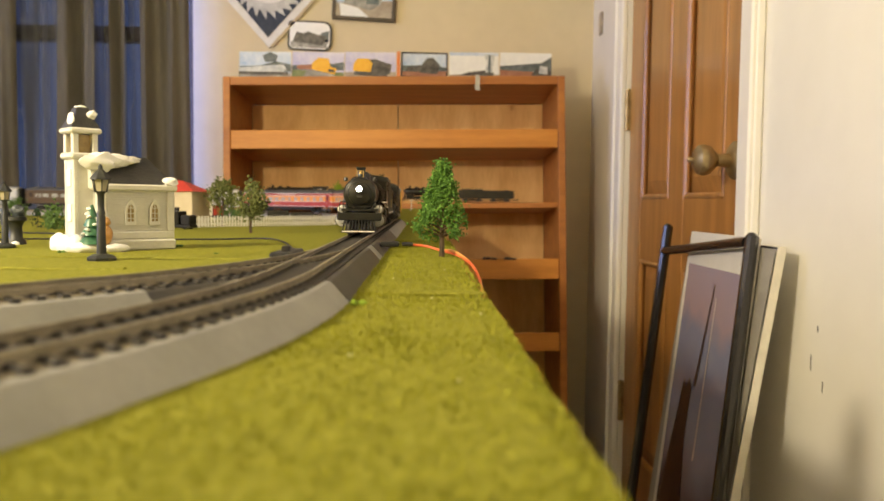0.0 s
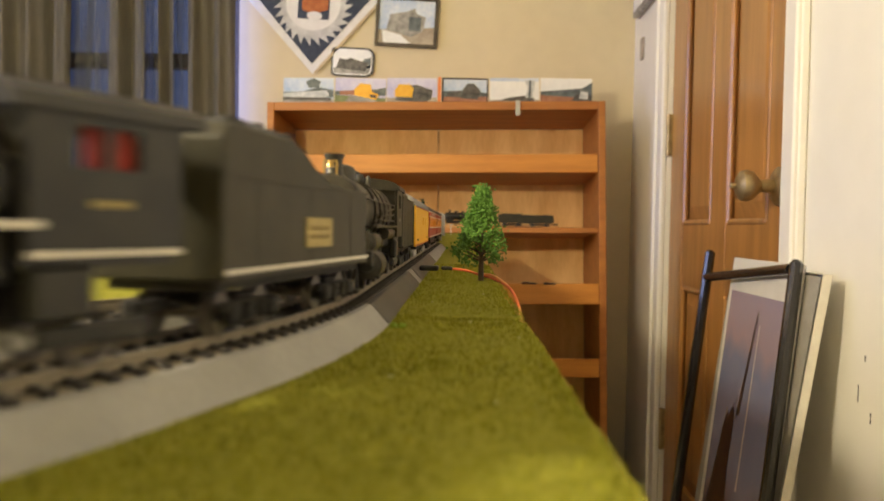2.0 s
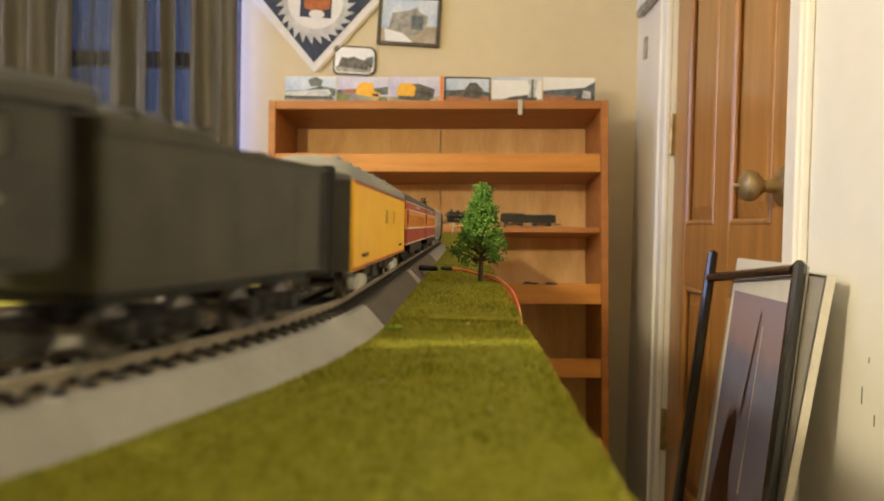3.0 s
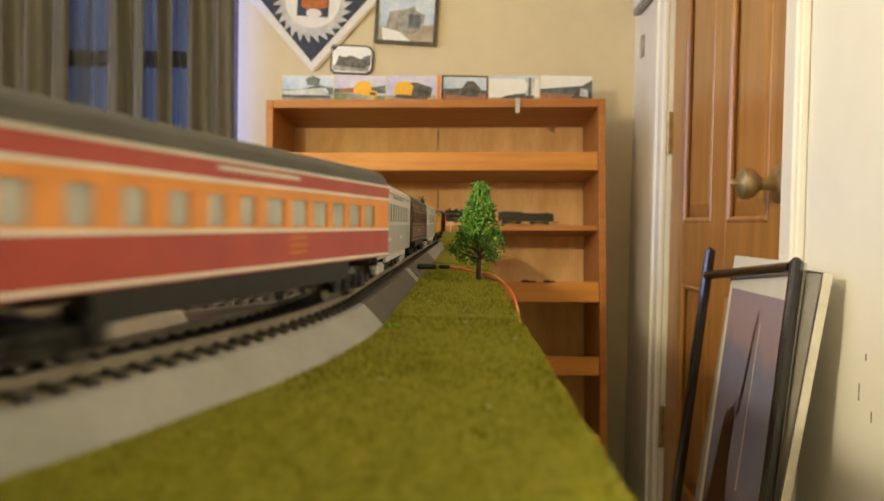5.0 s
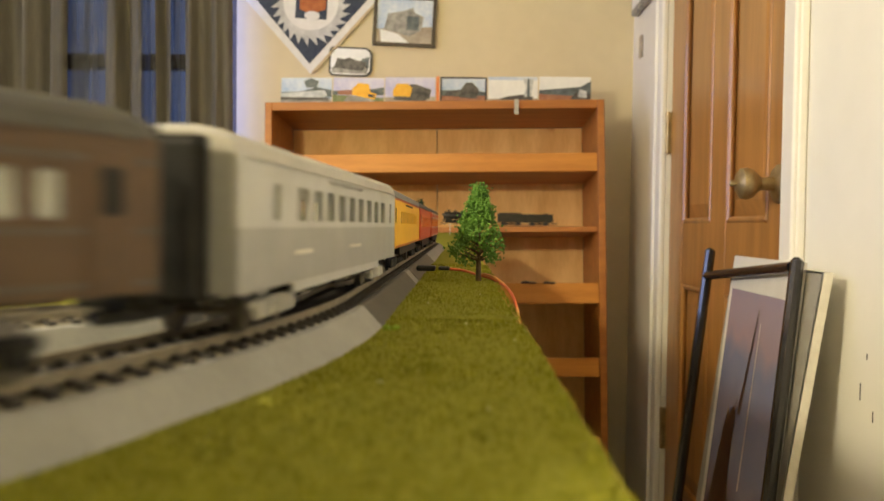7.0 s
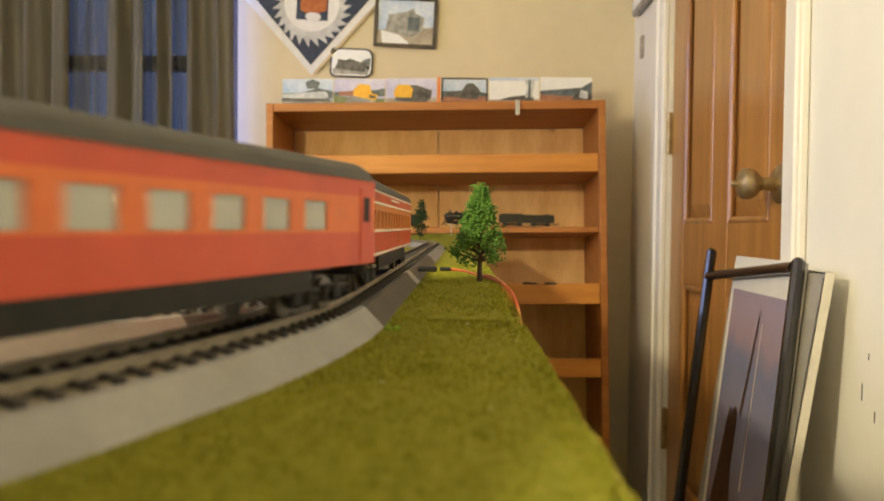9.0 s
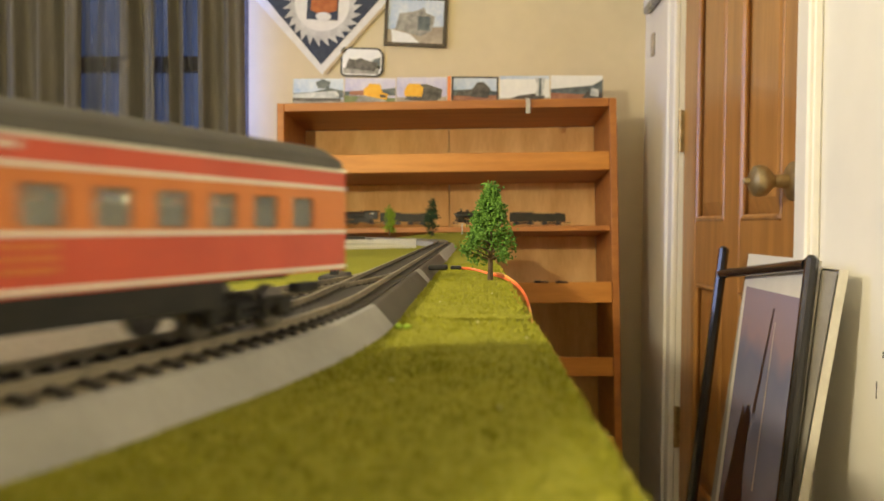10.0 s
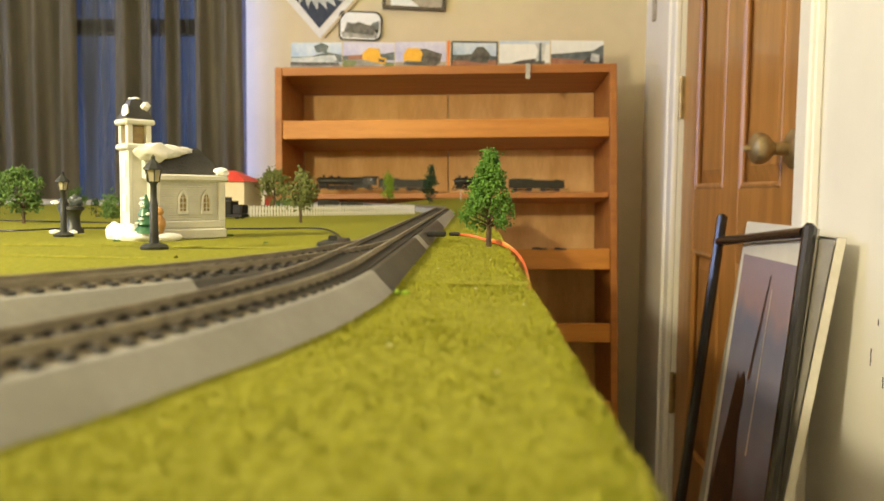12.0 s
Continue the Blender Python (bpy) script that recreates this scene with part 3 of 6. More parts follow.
def clear_plastic(name, haze):
    m, n, l, p = tree_of(name)
    p.inputs["Base Color"].default_value = (0.86, 0.86, 0.82, 1)
    p.inputs["Roughness"].default_value = 0.12
    tr = n.new("ShaderNodeBsdfTransparent")
    tr.inputs[0].default_value = (0.9, 0.9, 0.86, 1)
    mx = n.new("ShaderNodeMixShader")
    mx.inputs[0].default_value = haze
    l.new(tr.outputs[0], mx.inputs[1])
    l.new(p.outputs[0], mx.inputs[2])
    l.new(mx.outputs[0], n["Material Output"].inputs[0])
    return m


P["pane"] = clear_plastic("clear_car_window", 0.15)
P["pane_pale"] = clear_plastic("hazy_car_window", 0.36)


def band(x0, x1, z0, z1, y, holes=(), th=0.0012, sides=(-1, 1)):
    """A strip of a car wall on one or both sides, with openings (x0, x1, z0, z1)."""
    bm = bmesh.new()
    for sy in sides:
        yy = sy * (y - th / 2)
        if not holes:
            box(bm, ((x0 + x1) / 2, yy, (z0 + z1) / 2), (x1 - x0, th, z1 - z0))
            continue
        hz0, hz1 = min(h[2] for h in holes), max(h[3] for h in holes)
        if hz0 > z0:
            box(bm, ((x0 + x1) / 2, yy, (z0 + hz0) / 2), (x1 - x0, th, hz0 - z0))
        if z1 > hz1:
            box(bm, ((x0 + x1) / 2, yy, (z1 + hz1) / 2), (x1 - x0, th, z1 - hz1))
        at = x0
        for a, b, c, d in sorted(holes):
            box(bm, ((at + a) / 2, yy, (hz0 + hz1) / 2), (a - at, th, hz1 - hz0))
            at = b
        box(bm, ((at + x1) / 2, yy, (hz0 + hz1) / 2), (x1 - at, th, hz1 - hz0))
    return bm


def bogie(parent, x, frame_mat, wheelbase=0.028, r=0.0055):
    bm = bmesh.new()
    for sy in (-1, 1):
        y = sy * 0.0125
        box(bm, (x, y, 0.0072), (wheelbase + 0.010, 0.0022, 0.0028), 0.0006)
        box(bm, (x, y, 0.0045), (wheelbase * 0.62, 0.0018, 0.0022), 0.0005)
        for k in (-1, 1):
            box(bm, (x + k * wheelbase / 2, y + sy * 0.0008, 0.0058), (0.0058, 0.0034, 0.0052), 0.0008)
            rod(bm, (x + k * wheelbase * 0.2, y + sy * 0.001, 0.0035), (x + k * wheelbase * 0.2, y + sy * 0.001, 0.0085), 0.0017, 8)
    box(bm, (x, 0, 0.0085), (0.010, 0.022, 0.003), 0.0005)
    b = part("bogie", bm, frame_mat, parent)
    for k in (-1, 1):
        bm = bmesh.new()
        for sy in (-1, 1):
            lathe(bm, [(r * 0.35, 0), (r, 0.0003), (r, 0.0022), (r * 1.13, 0.0024), (r * 1.13, 0.0031)], 18,
                  Matrix.Translation((x + k * wheelbase / 2, sy * 0.0105, r)) @ pose(0, 0, 0, 90 * sy, 0, 0))
        rod(bm, (x + k * wheelbase / 2, -0.009, r), (x + k * wheelbase / 2, 0.009, r), 0.0011, 8)
        part("wheelset", bm, P["wheel"], b, "", True)


def roof_profile(w, z0, z1, n=10, flat=0.0):
    pts = []
    for i in range(n + 1):
        a = math.pi * i / n
        c = math.cos(a)
        pts.append((w * math.copysign(abs(c) ** (1 - flat * 0.5), c), z0 + (z1 - z0) * math.sin(a) ** (0.75 - flat * 0.2)))
    return pts


def roof(parent, L, w, z0, z1, mat, taper=0.006, vents=0, drop=0.0, name="roof"):
    bm = bmesh.new()
    xs = [(-L / 2, 0.93, drop), (-L / 2 + taper, 1, 0), (L / 2 - taper, 1, 0), (L / 2, 0.93, drop)]
    rings = []
    for x, k, dz in xs:
        rings.append([bm.verts.new((x, y * k, z0 + (z - z0) * (1 - dz))) for y, z in roof_profile(w, z0, z1)])
    for a, b in zip(rings, rings[1:]):
        for i in range(len(a) - 1):
            bm.faces.new((a[i], a[i + 1], b[i + 1], b[i]))
    for r in (rings[0], rings[-1]):
        bm.faces.new(r)
    for a, b in zip(rings, rings[1:]):
        bm.faces.new((a[0], a[-1], b[-1], b[0]))
    ro = part(name, bm, mat, parent, "", True, 35)
    if vents:
        for k in range(vents):
            x = -L / 2 + L * (k + 0.7) / (vents + 0.4)
            for sy in (-1, 1):
                bm = boxes(((x, sy * w * 0.42, z1 - 0.0008), (0.005, 0.004, 0.003)), bev=0.0006)
                part("roof_vent", bm, mat, ro)
    return ro


PANES = {}


def panes(parent, holes, y, glass):
    for a, b, c, d in holes:
        key = (round(b - a, 5), round(d - c, 5), glass.name)
        if key not in PANES:
            bm = boxes(((0, 0, 0), (b - a - 0.0002, 0.0005, d - c - 0.0002)))
            me = bpy.data.meshes.new("window_pane")
            bm.to_mesh(me)
            bm.free()
            me.materials.append(glass)
            PANES[key] = me
        ob = new("window_pane", PANES[key])
        ob.parent = parent
        ob.location = ((a + b) / 2, y, (c + d) / 2)


def bars(parent, x, y, z, rows_, mat, h=0.0012):
    """Writing too small to read, as bars on both sides."""
    for sy in (-1, 1):
        bm = bmesh.new()
        for k, wd in enumerate(rows_):
            n = max(2, int(wd / 0.0022))
            for i in range(n):
                box(bm, (x - wd / 2 + wd * (i + 0.5) / n, sy * (y + 0.0001), z - k * h * 1.8), (wd / n * 0.72, 0.0003, h))
        part("lettering", bm, mat, parent)["kind"] = "stuff"


def carriage(name, L, scheme, label):
    c = root(name, None, label, "train carriage", "train carriages")
    w = 0.0172
    zb, ze, zr = scheme.get("heights", (0.0146, 0.0438, 0.0512))
    win, kind = scheme["windows"], scheme["kind"]
    z_w0, z_w1 = scheme.get("zw", (0.0265, 0.0345))
    holes = [(a * L, b * L, z_w0, z_w1) for a, b in win]
    x0, x1 = -L / 2, L / 2
    lo, mid, up = scheme["lower"], scheme["middle"], scheme["upper"]
    z1_, z2_ = scheme.get("bands", (0.0245, 0.0362))
    for sy in (-1, 1):
        part("lower_side", band(x0, x1, zb, z1_, w, sides=(sy,)), lo, c)
        wb = part("window_band", band(x0, x1, z1_, z2_, w, holes, sides=(sy,)), mid, c)
        part("letterboard", band(x0, x1, z2_, ze, w, sides=(sy,)), up, c)
        panes(wb, holes, sy * (w - 0.0008), scheme.get("glass", P["pane_pale"]))
        if "line" in scheme:
            for z in scheme.get("lines", (zb + 0.001, z1_, z2_, ze - 0.0006)):
                part("stripe", band(x0, x1, z - 0.0005, z + 0.0005, w + 0.00025, th=0.0005, sides=(sy,)), scheme["line"], c)
    ends = scheme.get("end", up)
    for sx in (-1, 1):
        bm = boxes(((sx * (L / 2 - 0.0006), 0, (zb + ze) / 2), (0.0012, 2 * w - 0.0026, ze - zb)))
        part("end_wall", bm, ends, c)
        if not (scheme.get("tail") and sx < 0):
            bm = boxes(((sx * (L / 2 + 0.0035), 0, 0.0285), (0.007, 0.020, 0.036)), bev=0.0012)
            dia = part("diaphragm", bm, P["under"], c)
            for k in range(3):
                part("fold", boxes(((sx * (L / 2 + 0.0015 + 0.002 * k), 0, 0.0288), (0.0007, 0.0215, 0.0375)), bev=0.0003), P["under"], dia)
    part("floor_pan", boxes(((0, 0, zb + 0.0006), (L - 0.003, 2 * w - 0.0026, 0.0012))), P["under"], c)
    roof(c, L, w + 0.0006, ze - 0.0002, zr, scheme["roof"], vents=scheme.get("vents", 0), drop=0.55 if kind == "arch" else 0.25)
    bm = bmesh.new()
    for k in range(int(L / 0.011) - 2):
        x = x0 + 0.018 + k * 0.011
        box(bm, (x, 0.0078, zb + 0.007), (0.0055, 0.010, 0.008), 0.001)
        box(bm, (x, -0.0078, zb + 0.007), (0.0055, 0.010, 0.008), 0.001)
        box(bm, (x - 0.002, 0.0078, zb + 0.013), (0.0018, 0.010, 0.009), 0.0006)
        box(bm, (x - 0.002, -0.0078, zb + 0.013), (0.0018, 0.010, 0.009), 0.0006)
    if win:
        part("seats", bm, P["seat"], c)
    else:
        bm.free()
    bm = bmesh.new()
    rnd = random.Random(int(L * 10000))
    deep = scheme.get("skirt", 0.0)
    for k in range(5):
        x = -L * 0.24 + L * 0.12 * k
        hgt = 0.0035 + 0.0025 * rnd.random()
        for sy in (-1, 1):
            box(bm, (x, sy * 0.0115, zb - hgt / 2), (0.016 + 0.008 * rnd.random(), 0.007, hgt), 0.0006)
    box(bm, (0, 0, zb - 0.001), (L * 0.9, 0.012, 0.002))
    part("underfloor_equipment", bm, P["under"], c)
    if deep:
        for sy in (-1, 1):
            part("skirt", band(-L * 0.30, L * 0.30, zb - deep, zb + 0.0002, w - 0.0004, sides=(sy,)), scheme.get("skirt_mat", P["under"]), c)
    for sx in (-1, 1):
        bogie(c, sx * (L / 2 - 0.040), scheme.get("truck", P["under"]))
        bm = boxes(((sx * (L / 2 + 0.004), 0, 0.0085), (0.012, 0.004, 0.003)), bev=0.0005)
        part("coupler", bm, P["under"], c)
    # vestibule doors
    for a in scheme.get("doors", ()):
        x = a * L
        for sy in (-1, 1):
            d = part("door", boxes(((x, sy * (w + 0.0001), (zb + ze) / 2 - 0.001), (0.0095, 0.0006, ze - zb - 0.003)), bev=0.0002), scheme.get("door_mat", lo), c)
            part("door_window", boxes(((x, sy * (w + 0.0005), 0.0335), (0.0045, 0.0003, 0.0085))), P["under"], d)
    for x, y, z, rws, mt in scheme.get("text", ()):
        bars(c, x * L, w + y, z, rws, mt)
    return c


def even(n, a, b, fill=0.62):
    p = (b - a) / n
    return [(a + p * (k + 0.5 - fill / 2), a + p * (k + 0.5 + fill / 2)) for k in range(n)]


def daylight(tail=False, plain=False):
    s = dict(kind="stream", lower=P["red_warm"] if plain or tail else P["red"], middle=P["orange_red"] if plain else P["orange_dull"] if tail else P["orange"], upper=P["red_warm"] if plain or tail else P["red"],
             roof=P["roof_dark"], end=P["under"], zw=(0.0268, 0.0348), bands=(0.0257, 0.0380), skirt=0.0065)
    s["windows"] = even(7, -0.36, 0.32, 0.62) if plain else even(14, -0.45, 0.41, 0.6) if tail else even(6, -0.43, 0.0, 0.68) + even(6, 0.0, 0.42, 0.5)
    s["doors"] = (0.455,) if not plain else (0.455, -0.465)
    if not plain:
        s["line"] = P["white_line"]
        s["text"] = [(0.0, 0.0001, 0.0412, (0.05,), P["white_line"]), (-0.1, 0.0001, 0.0235, (0.013, 0.013, 0.013), P["orange_dull"])]
    s["tail"] = tail
    if plain:
        s["zw"] = (0.0265, 0.0355)
    if tail:
        s["glass"] = P["pane"]
    return s


SILVER = dict(kind="silver", glass=P["pane"], lower=P["silver_dark"], middle=P["silver"], upper=P["silver"], roof=P["roof_silver"], truck=P["truck_silver"], end=P["silver_dark"],
              windows=even(9, -0.38, 0.30, 0.70) + [(-0.445, -0.425), (0.36, 0.385)], zw=(0.0290, 0.0385), bands=(0.0270, 0.0400), heights=(0.0116, 0.0438, 0.0512), skirt=0.0030, skirt_mat=P["silver"],
              text=[(0.0, 0.0001, 0.0420, (0.06,), P["silver_dark"]), (0.27, 0.0006, 0.0200, (0.020,), P["white_line"]), (-0.05, 0.0006, 0.0200, (0.022,), P["white_line"])])
BROWN = dict(kind="heavy", lower=P["brown"], middle=P["brown"], upper=P["brown"], roof=P["roof_dark"], end=P["under"],
             windows=even(9, -0.36, 0.40, 0.64) + [(-0.415, -0.395), (-0.382, -0.362)], zw=(0.0285, 0.0368), bands=(0.0265, 0.0390), line=P["seat"], lines=(0.0168, 0.0264, 0.0393), doors=(0.455, -0.455), skirt=0.0045,
             text=[(0.0, 0.0001, 0.0415, (0.06,), P["seat"]), (0.1, 0.0001, 0.0225, (0.012,), P["white_line"])])
BAGGAGE = dict(kind="arch", lower=P["yellow"], middle=P["yellow"], upper=P["yellow"], roof=P["roof_grey"], end=P["roof_dark"], truck=P["truck_silver"],
               windows=[(-0.03, 0.015), (-0.205, -0.165)], zw=(0.0285, 0.0350), bands=(0.0255, 0.0370), heights=(0.0116, 0.0432, 0.0520), line=P["red"], lines=(0.0124, 0.0426), vents=8,
               text=[(0.36, 0.0001, 0.0165, (0.018,), P["under"]), (-0.36, 0.0001, 0.0165, (0.018,), P["under"])])
COACH = dict(kind="stream", lower=P["yellow"], middle=P["yellow"], upper=P["yellow"], roof=P["roof_grey"], end=P["under"],
             windows=even(9, -0.36, 0.30, 0.5), zw=(0.0290, 0.0365), bands=(0.0265, 0.0385), line=P["red"], lines=(0.0154, 0.0430), doors=(0.45,), skirt=0.0050,
             text=[(0.0, 0.0001, 0.0410, (0.07,), P["under"])])


def wheel_rim(bm, x, y, r, sy, spokes=12):
    m = Matrix.Translation((x, y, r)) @ pose(0, 0, 0, 90 * sy, 0, 0)
    lathe(bm, [(r * 0.82, 0.0004), (r * 0.97, 0), (r, 0.0006), (r, 0.0024), (r * 1.1, 0.0026), (r * 1.1, 0.0033), (r * 0.82, 0.0033)], 28, m, cap=False)
    lathe(bm, [(r * 0.26, 0), (r * 0.26, 0.003)], 12, m)
    for k in range(spokes):
        a = 2 * math.pi * k / spokes
        rod(bm, m @ Vector((r * 0.2 * math.cos(a), r * 0.2 * math.sin(a), 0.0014)), m @ Vector((r * 0.86 * math.cos(a), r * 0.86 * math.sin(a), 0.0014)), r * 0.055, 5)
    vs = [(r * math.cos(a) * 0.8, r * math.sin(a) * 0.8) for a in np.linspace(2.6, 3.7, 6)]
    f = [bm.verts.new(m @ Vector((x_, y_, 0.0006))) for x_, y_ in vs] + [bm.verts.new(m @ Vector((x_ * 0.68, y_ * 0.68, 0.0006))) for x_, y_ in vs[::-1]]
    bm.faces.new(f)


def engine(name, L, body, label, white=True, bell=False):
    """A steam engine; x forward, the pilot's tip at L/2."""
    e = root(name, None, label, "steam locomotive", "steam locomotives")
    f = L / 2
    zc, rb = 0.0340, 0.0142
    back = -f + 0.036
    bm = bmesh.new()
    mx = pose(0, 0, 0, 0, 90, 0)
    lathe(bm, [(rb * 0.98, back), (rb * 1.04, back + 0.012), (rb * 1.04, back + 0.03), (rb * 0.97, f - 0.040), (rb * 0.97, f - 0.030)], 28, Matrix.Translation((0, 0, zc)) @ mx)
    boiler = part("boiler", bm, body, e, "", True)
    for k in range(5):
        x = back + 0.010 + k * (f - 0.045 - back) / 5
        part("boiler_band", turned([(rb * 1.055, x), (rb * 1.055, x + 0.0012)], 28, Matrix.Translation((0, 0, zc)) @ mx), body, boiler, "", True)
    bm = bmesh.new()
    lathe(bm, [(rb * 0.99, f - 0.030), (rb * 0.99, f - 0.0165), (rb * 0.93, f - 0.0150), (rb * 0.70, f - 0.0140), (rb * 0.66, f - 0.0125), (rb * 0.3, f - 0.0110), (0.0005, f - 0.0108)], 28, Matrix.Translation((0, 0, zc)) @ mx)
    part("smokebox", bm, body if white else P["smoke"], e, "" if white else "graphite grey smokebox", True)
    # headlight
    lz = zc + 0.0040
    hl = part("headlight", turned([(0.0030, 0), (0.0034, 0.001), (0.0034, 0.0062), (0.0030, 0.0066)], 18, Matrix.Translation((f - 0.0135, 0, lz)) @ mx), body, e, "lit round headlight", True)
    part("lens", turned([(0.0027, 0.0060), (0.0022, 0.0071), (0.0004, 0.0075)], 16, Matrix.Translation((f - 0.0135, 0, lz)) @ mx), P["light"] if white else P["light_dim"], hl)
    part("number_board", boxes(((f - 0.0100, 0, zc - 0.0022), (0.001, 0.0046, 0.0020))), P["smoke"], e)
    # stack and domes
    part("smokestack", turned([(0.0052, 0), (0.0036, 0.0018), (0.0034, 0.0072), (0.0042, 0.0086), (0.0042, 0.0094), (0.0026, 0.0094), (0.0026, 0.004)], 18, Matrix.Translation((f - 0.0285, 0, zc + rb * 0.93))), body if white else P["smoke"], e, "", True)
    for x, r, h in ((f - 0.050, 0.0062, 0.0078), (f - 0.072, 0.0055, 0.0070)):
        part("dome", turned([(r * 1.15, 0), (r, 0.0015), (r, h * 0.6), (r * 0.82, h * 0.86), (r * 0.4, h)], 18, Matrix.Translation((x, 0, zc + rb * 0.86))), body, e, "", True)
    bm = turned([(0.0003, 0.0028), (0.0011, 0.0023), (0.0012, 0.0014), (0.0017, 0.0)], 14, Matrix.Translation((f - 0.0190, 0, zc + rb + 0.0025)))
    rod(bm, (f - 0.0190, -0.0026, zc + rb - 0.001), (f - 0.0190, -0.0026, zc + rb + 0.005), 0.0004)
    rod(bm, (f - 0.0190, 0.0026, zc + rb - 0.001), (f - 0.0190, 0.0026, zc + rb + 0.005), 0.0004)
    rod(bm, (f - 0.0190, -0.0026, zc + rb + 0.005), (f - 0.0190, 0.0026, zc + rb + 0.005), 0.0004)
    part("bell", bm, P["brass"], e, "small brass bell", True)
    for k in (-0.0018, 0.0018):
        part("safety_valve", turned([(0.0015, 0), (0.0015, 0.004), (0.0009, 0.006)], 10, Matrix.Translation((back + 0.014, k, zc + rb))), P["smoke"], e)
    # running boards
    for sy in (-1, 1):
        bm = bmesh.new()
        box(bm, (0.5 * (f - 0.028 + back), sy * 0.0153, 0.0272), (f - 0.028 - back, 0.0052, 0.0010), 0.0002)
        rb_ = part("running_board", bm, body, e)
        if white:
            part("edge_stripe", boxes(((0.5 * (f - 0.028 + back), sy * 0.0181, 0.0272), (f - 0.028 - back, 0.0003, 0.0011))), P["white_line"], rb_)
            part("deck_stripe", boxes(((f - 0.029, sy * 0.0181, 0.0226), (0.036, 0.0004, 0.0010)), bev=0.0001), P["white_line"], rb_)
        bm = bmesh.new()
        rod(bm, (f - 0.026, sy * 0.0146, zc + 0.0045), (back, sy * 0.0152, zc + 0.0045), 0.00035, 6)
        for k in range(6):
            x = back + (f - 0.026 - back) * k / 5
            rod(bm, (x, sy * 0.0128, zc + 0.0045), (x, sy * 0.0152, zc + 0.0045), 0.0003, 5)
        part("handrail", bm, P["smoke"], e)
        bm = bmesh.new()
        rod(bm, (back + 0.030, sy * 0.0150, 0.0238), (back + 0.062, sy * 0.0150, 0.0238), 0.0030, 12)
        part("air_tank", bm, body, e, "", True)
        bm = bmesh.new()
        for q in range(4):
            z = 0.030 + 0.0022 * q
            tube(bm, bent([(f - 0.045 - q * 0.01, sy * (0.0146 + 0.0006 * q), z), (f - 0.055 - q * 0.012, sy * 0.0156, z - 0.002), (back + 0.012, sy * 0.0156, z - 0.003 + 0.001 * q)], 4), 0.00045, 5)
        part("pipework", bm, body, e)
    # cylinders
    for sy in (-1, 1):
        bm = bmesh.new()
        rod(bm, (f - 0.040, sy * 0.0155, 0.0118), (f - 0.019, sy * 0.0155, 0.0118), 0.0056, 20)
        rod(bm, (f - 0.040, sy * 0.0150, 0.0210), (f - 0.019, sy * 0.0150, 0.0210), 0.0040, 18)
        box(bm, (f - 0.0295, sy * 0.0135, 0.0165), (0.018, 0.008, 0.010), 0.001)
        cy = part("cylinder", bm, body, e, "", True)
        bm = bmesh.new()
        for z, r in ((0.0118, 0.0052), (0.0210, 0.0036)):
            lathe(bm, [(r, f - 0.0190), (r, f - 0.0184), (r * 0.55, f - 0.0178), (r * 0.5, f - 0.0170)], 18, Matrix.Translation((0, sy * 0.0153, z)) @ mx)
        part("cylinder_head", bm, P["truck_silver"] if white else P["smoke"], cy, "silver grey cylinder head" if white else "graphite grey cylinder head", True)
    # pilot
    bm = boxes(((f - 0.0105, 0, 0.0150), (0.0040, 0.0370, 0.0062)), bev=0.0006)
    box(bm, (f - 0.018, 0, 0.0205), (0.016, 0.0300, 0.0022), 0.0004)
    pb = part("pilot_beam", bm, body, e)
    pilot = part("pilot", boxes(((f - 0.0040, 0, 0.0028), (0.0085, 0.0285, 0.0016)), bev=0.0003), body, e)
    for k in range(11):
        y = -0.0135 + 0.0027 * k
        bm = bmesh.new()
        rod(bm, (f - 0.0095, y * 0.9, 0.0122), (f - 0.0005 - abs(y) * 0.30, y, 0.0026), 0.0006, 6)
        part("pilot_bar", bm, P["under"], pilot)
    if white:
        part("pilot_stripe", boxes(((f + 0.0004, 0, 0.0030), (0.0004, 0.0270, 0.0009))), P["white_line"], pb)
        part("deck_stripe", boxes(((f - 0.0084, 0, 0.0178), (0.0003, 0.0370, 0.0007))), P["smoke"], pb)
    for sy in (-1, 1):
        for y, top in ((0.0135, 0.0285), (0.0165, 0.0262)):
            bm = bmesh.new()
            rod(bm, (f - 0.012, sy * y, 0.0170), (f - 0.012, sy * y, top), 0.0004, 6)
            part("grab_iron", bm, P["smoke"], e)
        bm = bmesh.new()
        tube(bm, bent([(f - 0.009, sy * 0.0100, 0.0205), (f - 0.016, sy * 0.0115, 0.0245), (f - 0.026, sy * 0.0120, 0.0285)], 5), 0.0006, 6)
        part("smokebox_brace", bm, P["smoke"], e)
        part("marker_lamp", turned([(0.0016, 0), (0.0019, 0.001), (0.0016, 0.003), (0.0006, 0.0036)], 10, Matrix.Translation((f - 0.017, sy * 0.0120, zc + 0.0105))), P["smoke"], e)
    bm = bmesh.new()
    rod(bm, (f - 0.0095, -0.0125, 0.0235), (f - 0.0095, 0.0125, 0.0235), 0.0003, 6)
    part("front_handrail", bm, P["smoke"], e)
    # cab
    w = 0.0168
    x0, x1 = -f + 0.003, back + 0.002
    holes = [(x0 + 0.010, x0 + 0.0165, 0.0375, 0.0450), (x0 + 0.0185, x0 + 0.025, 0.0375, 0.0450)]
    cab = part("cab", boxes(((x1 - 0.0006, 0, 0.0345), (0.0012, 2 * w - 0.0026, 0.026))), body, e)
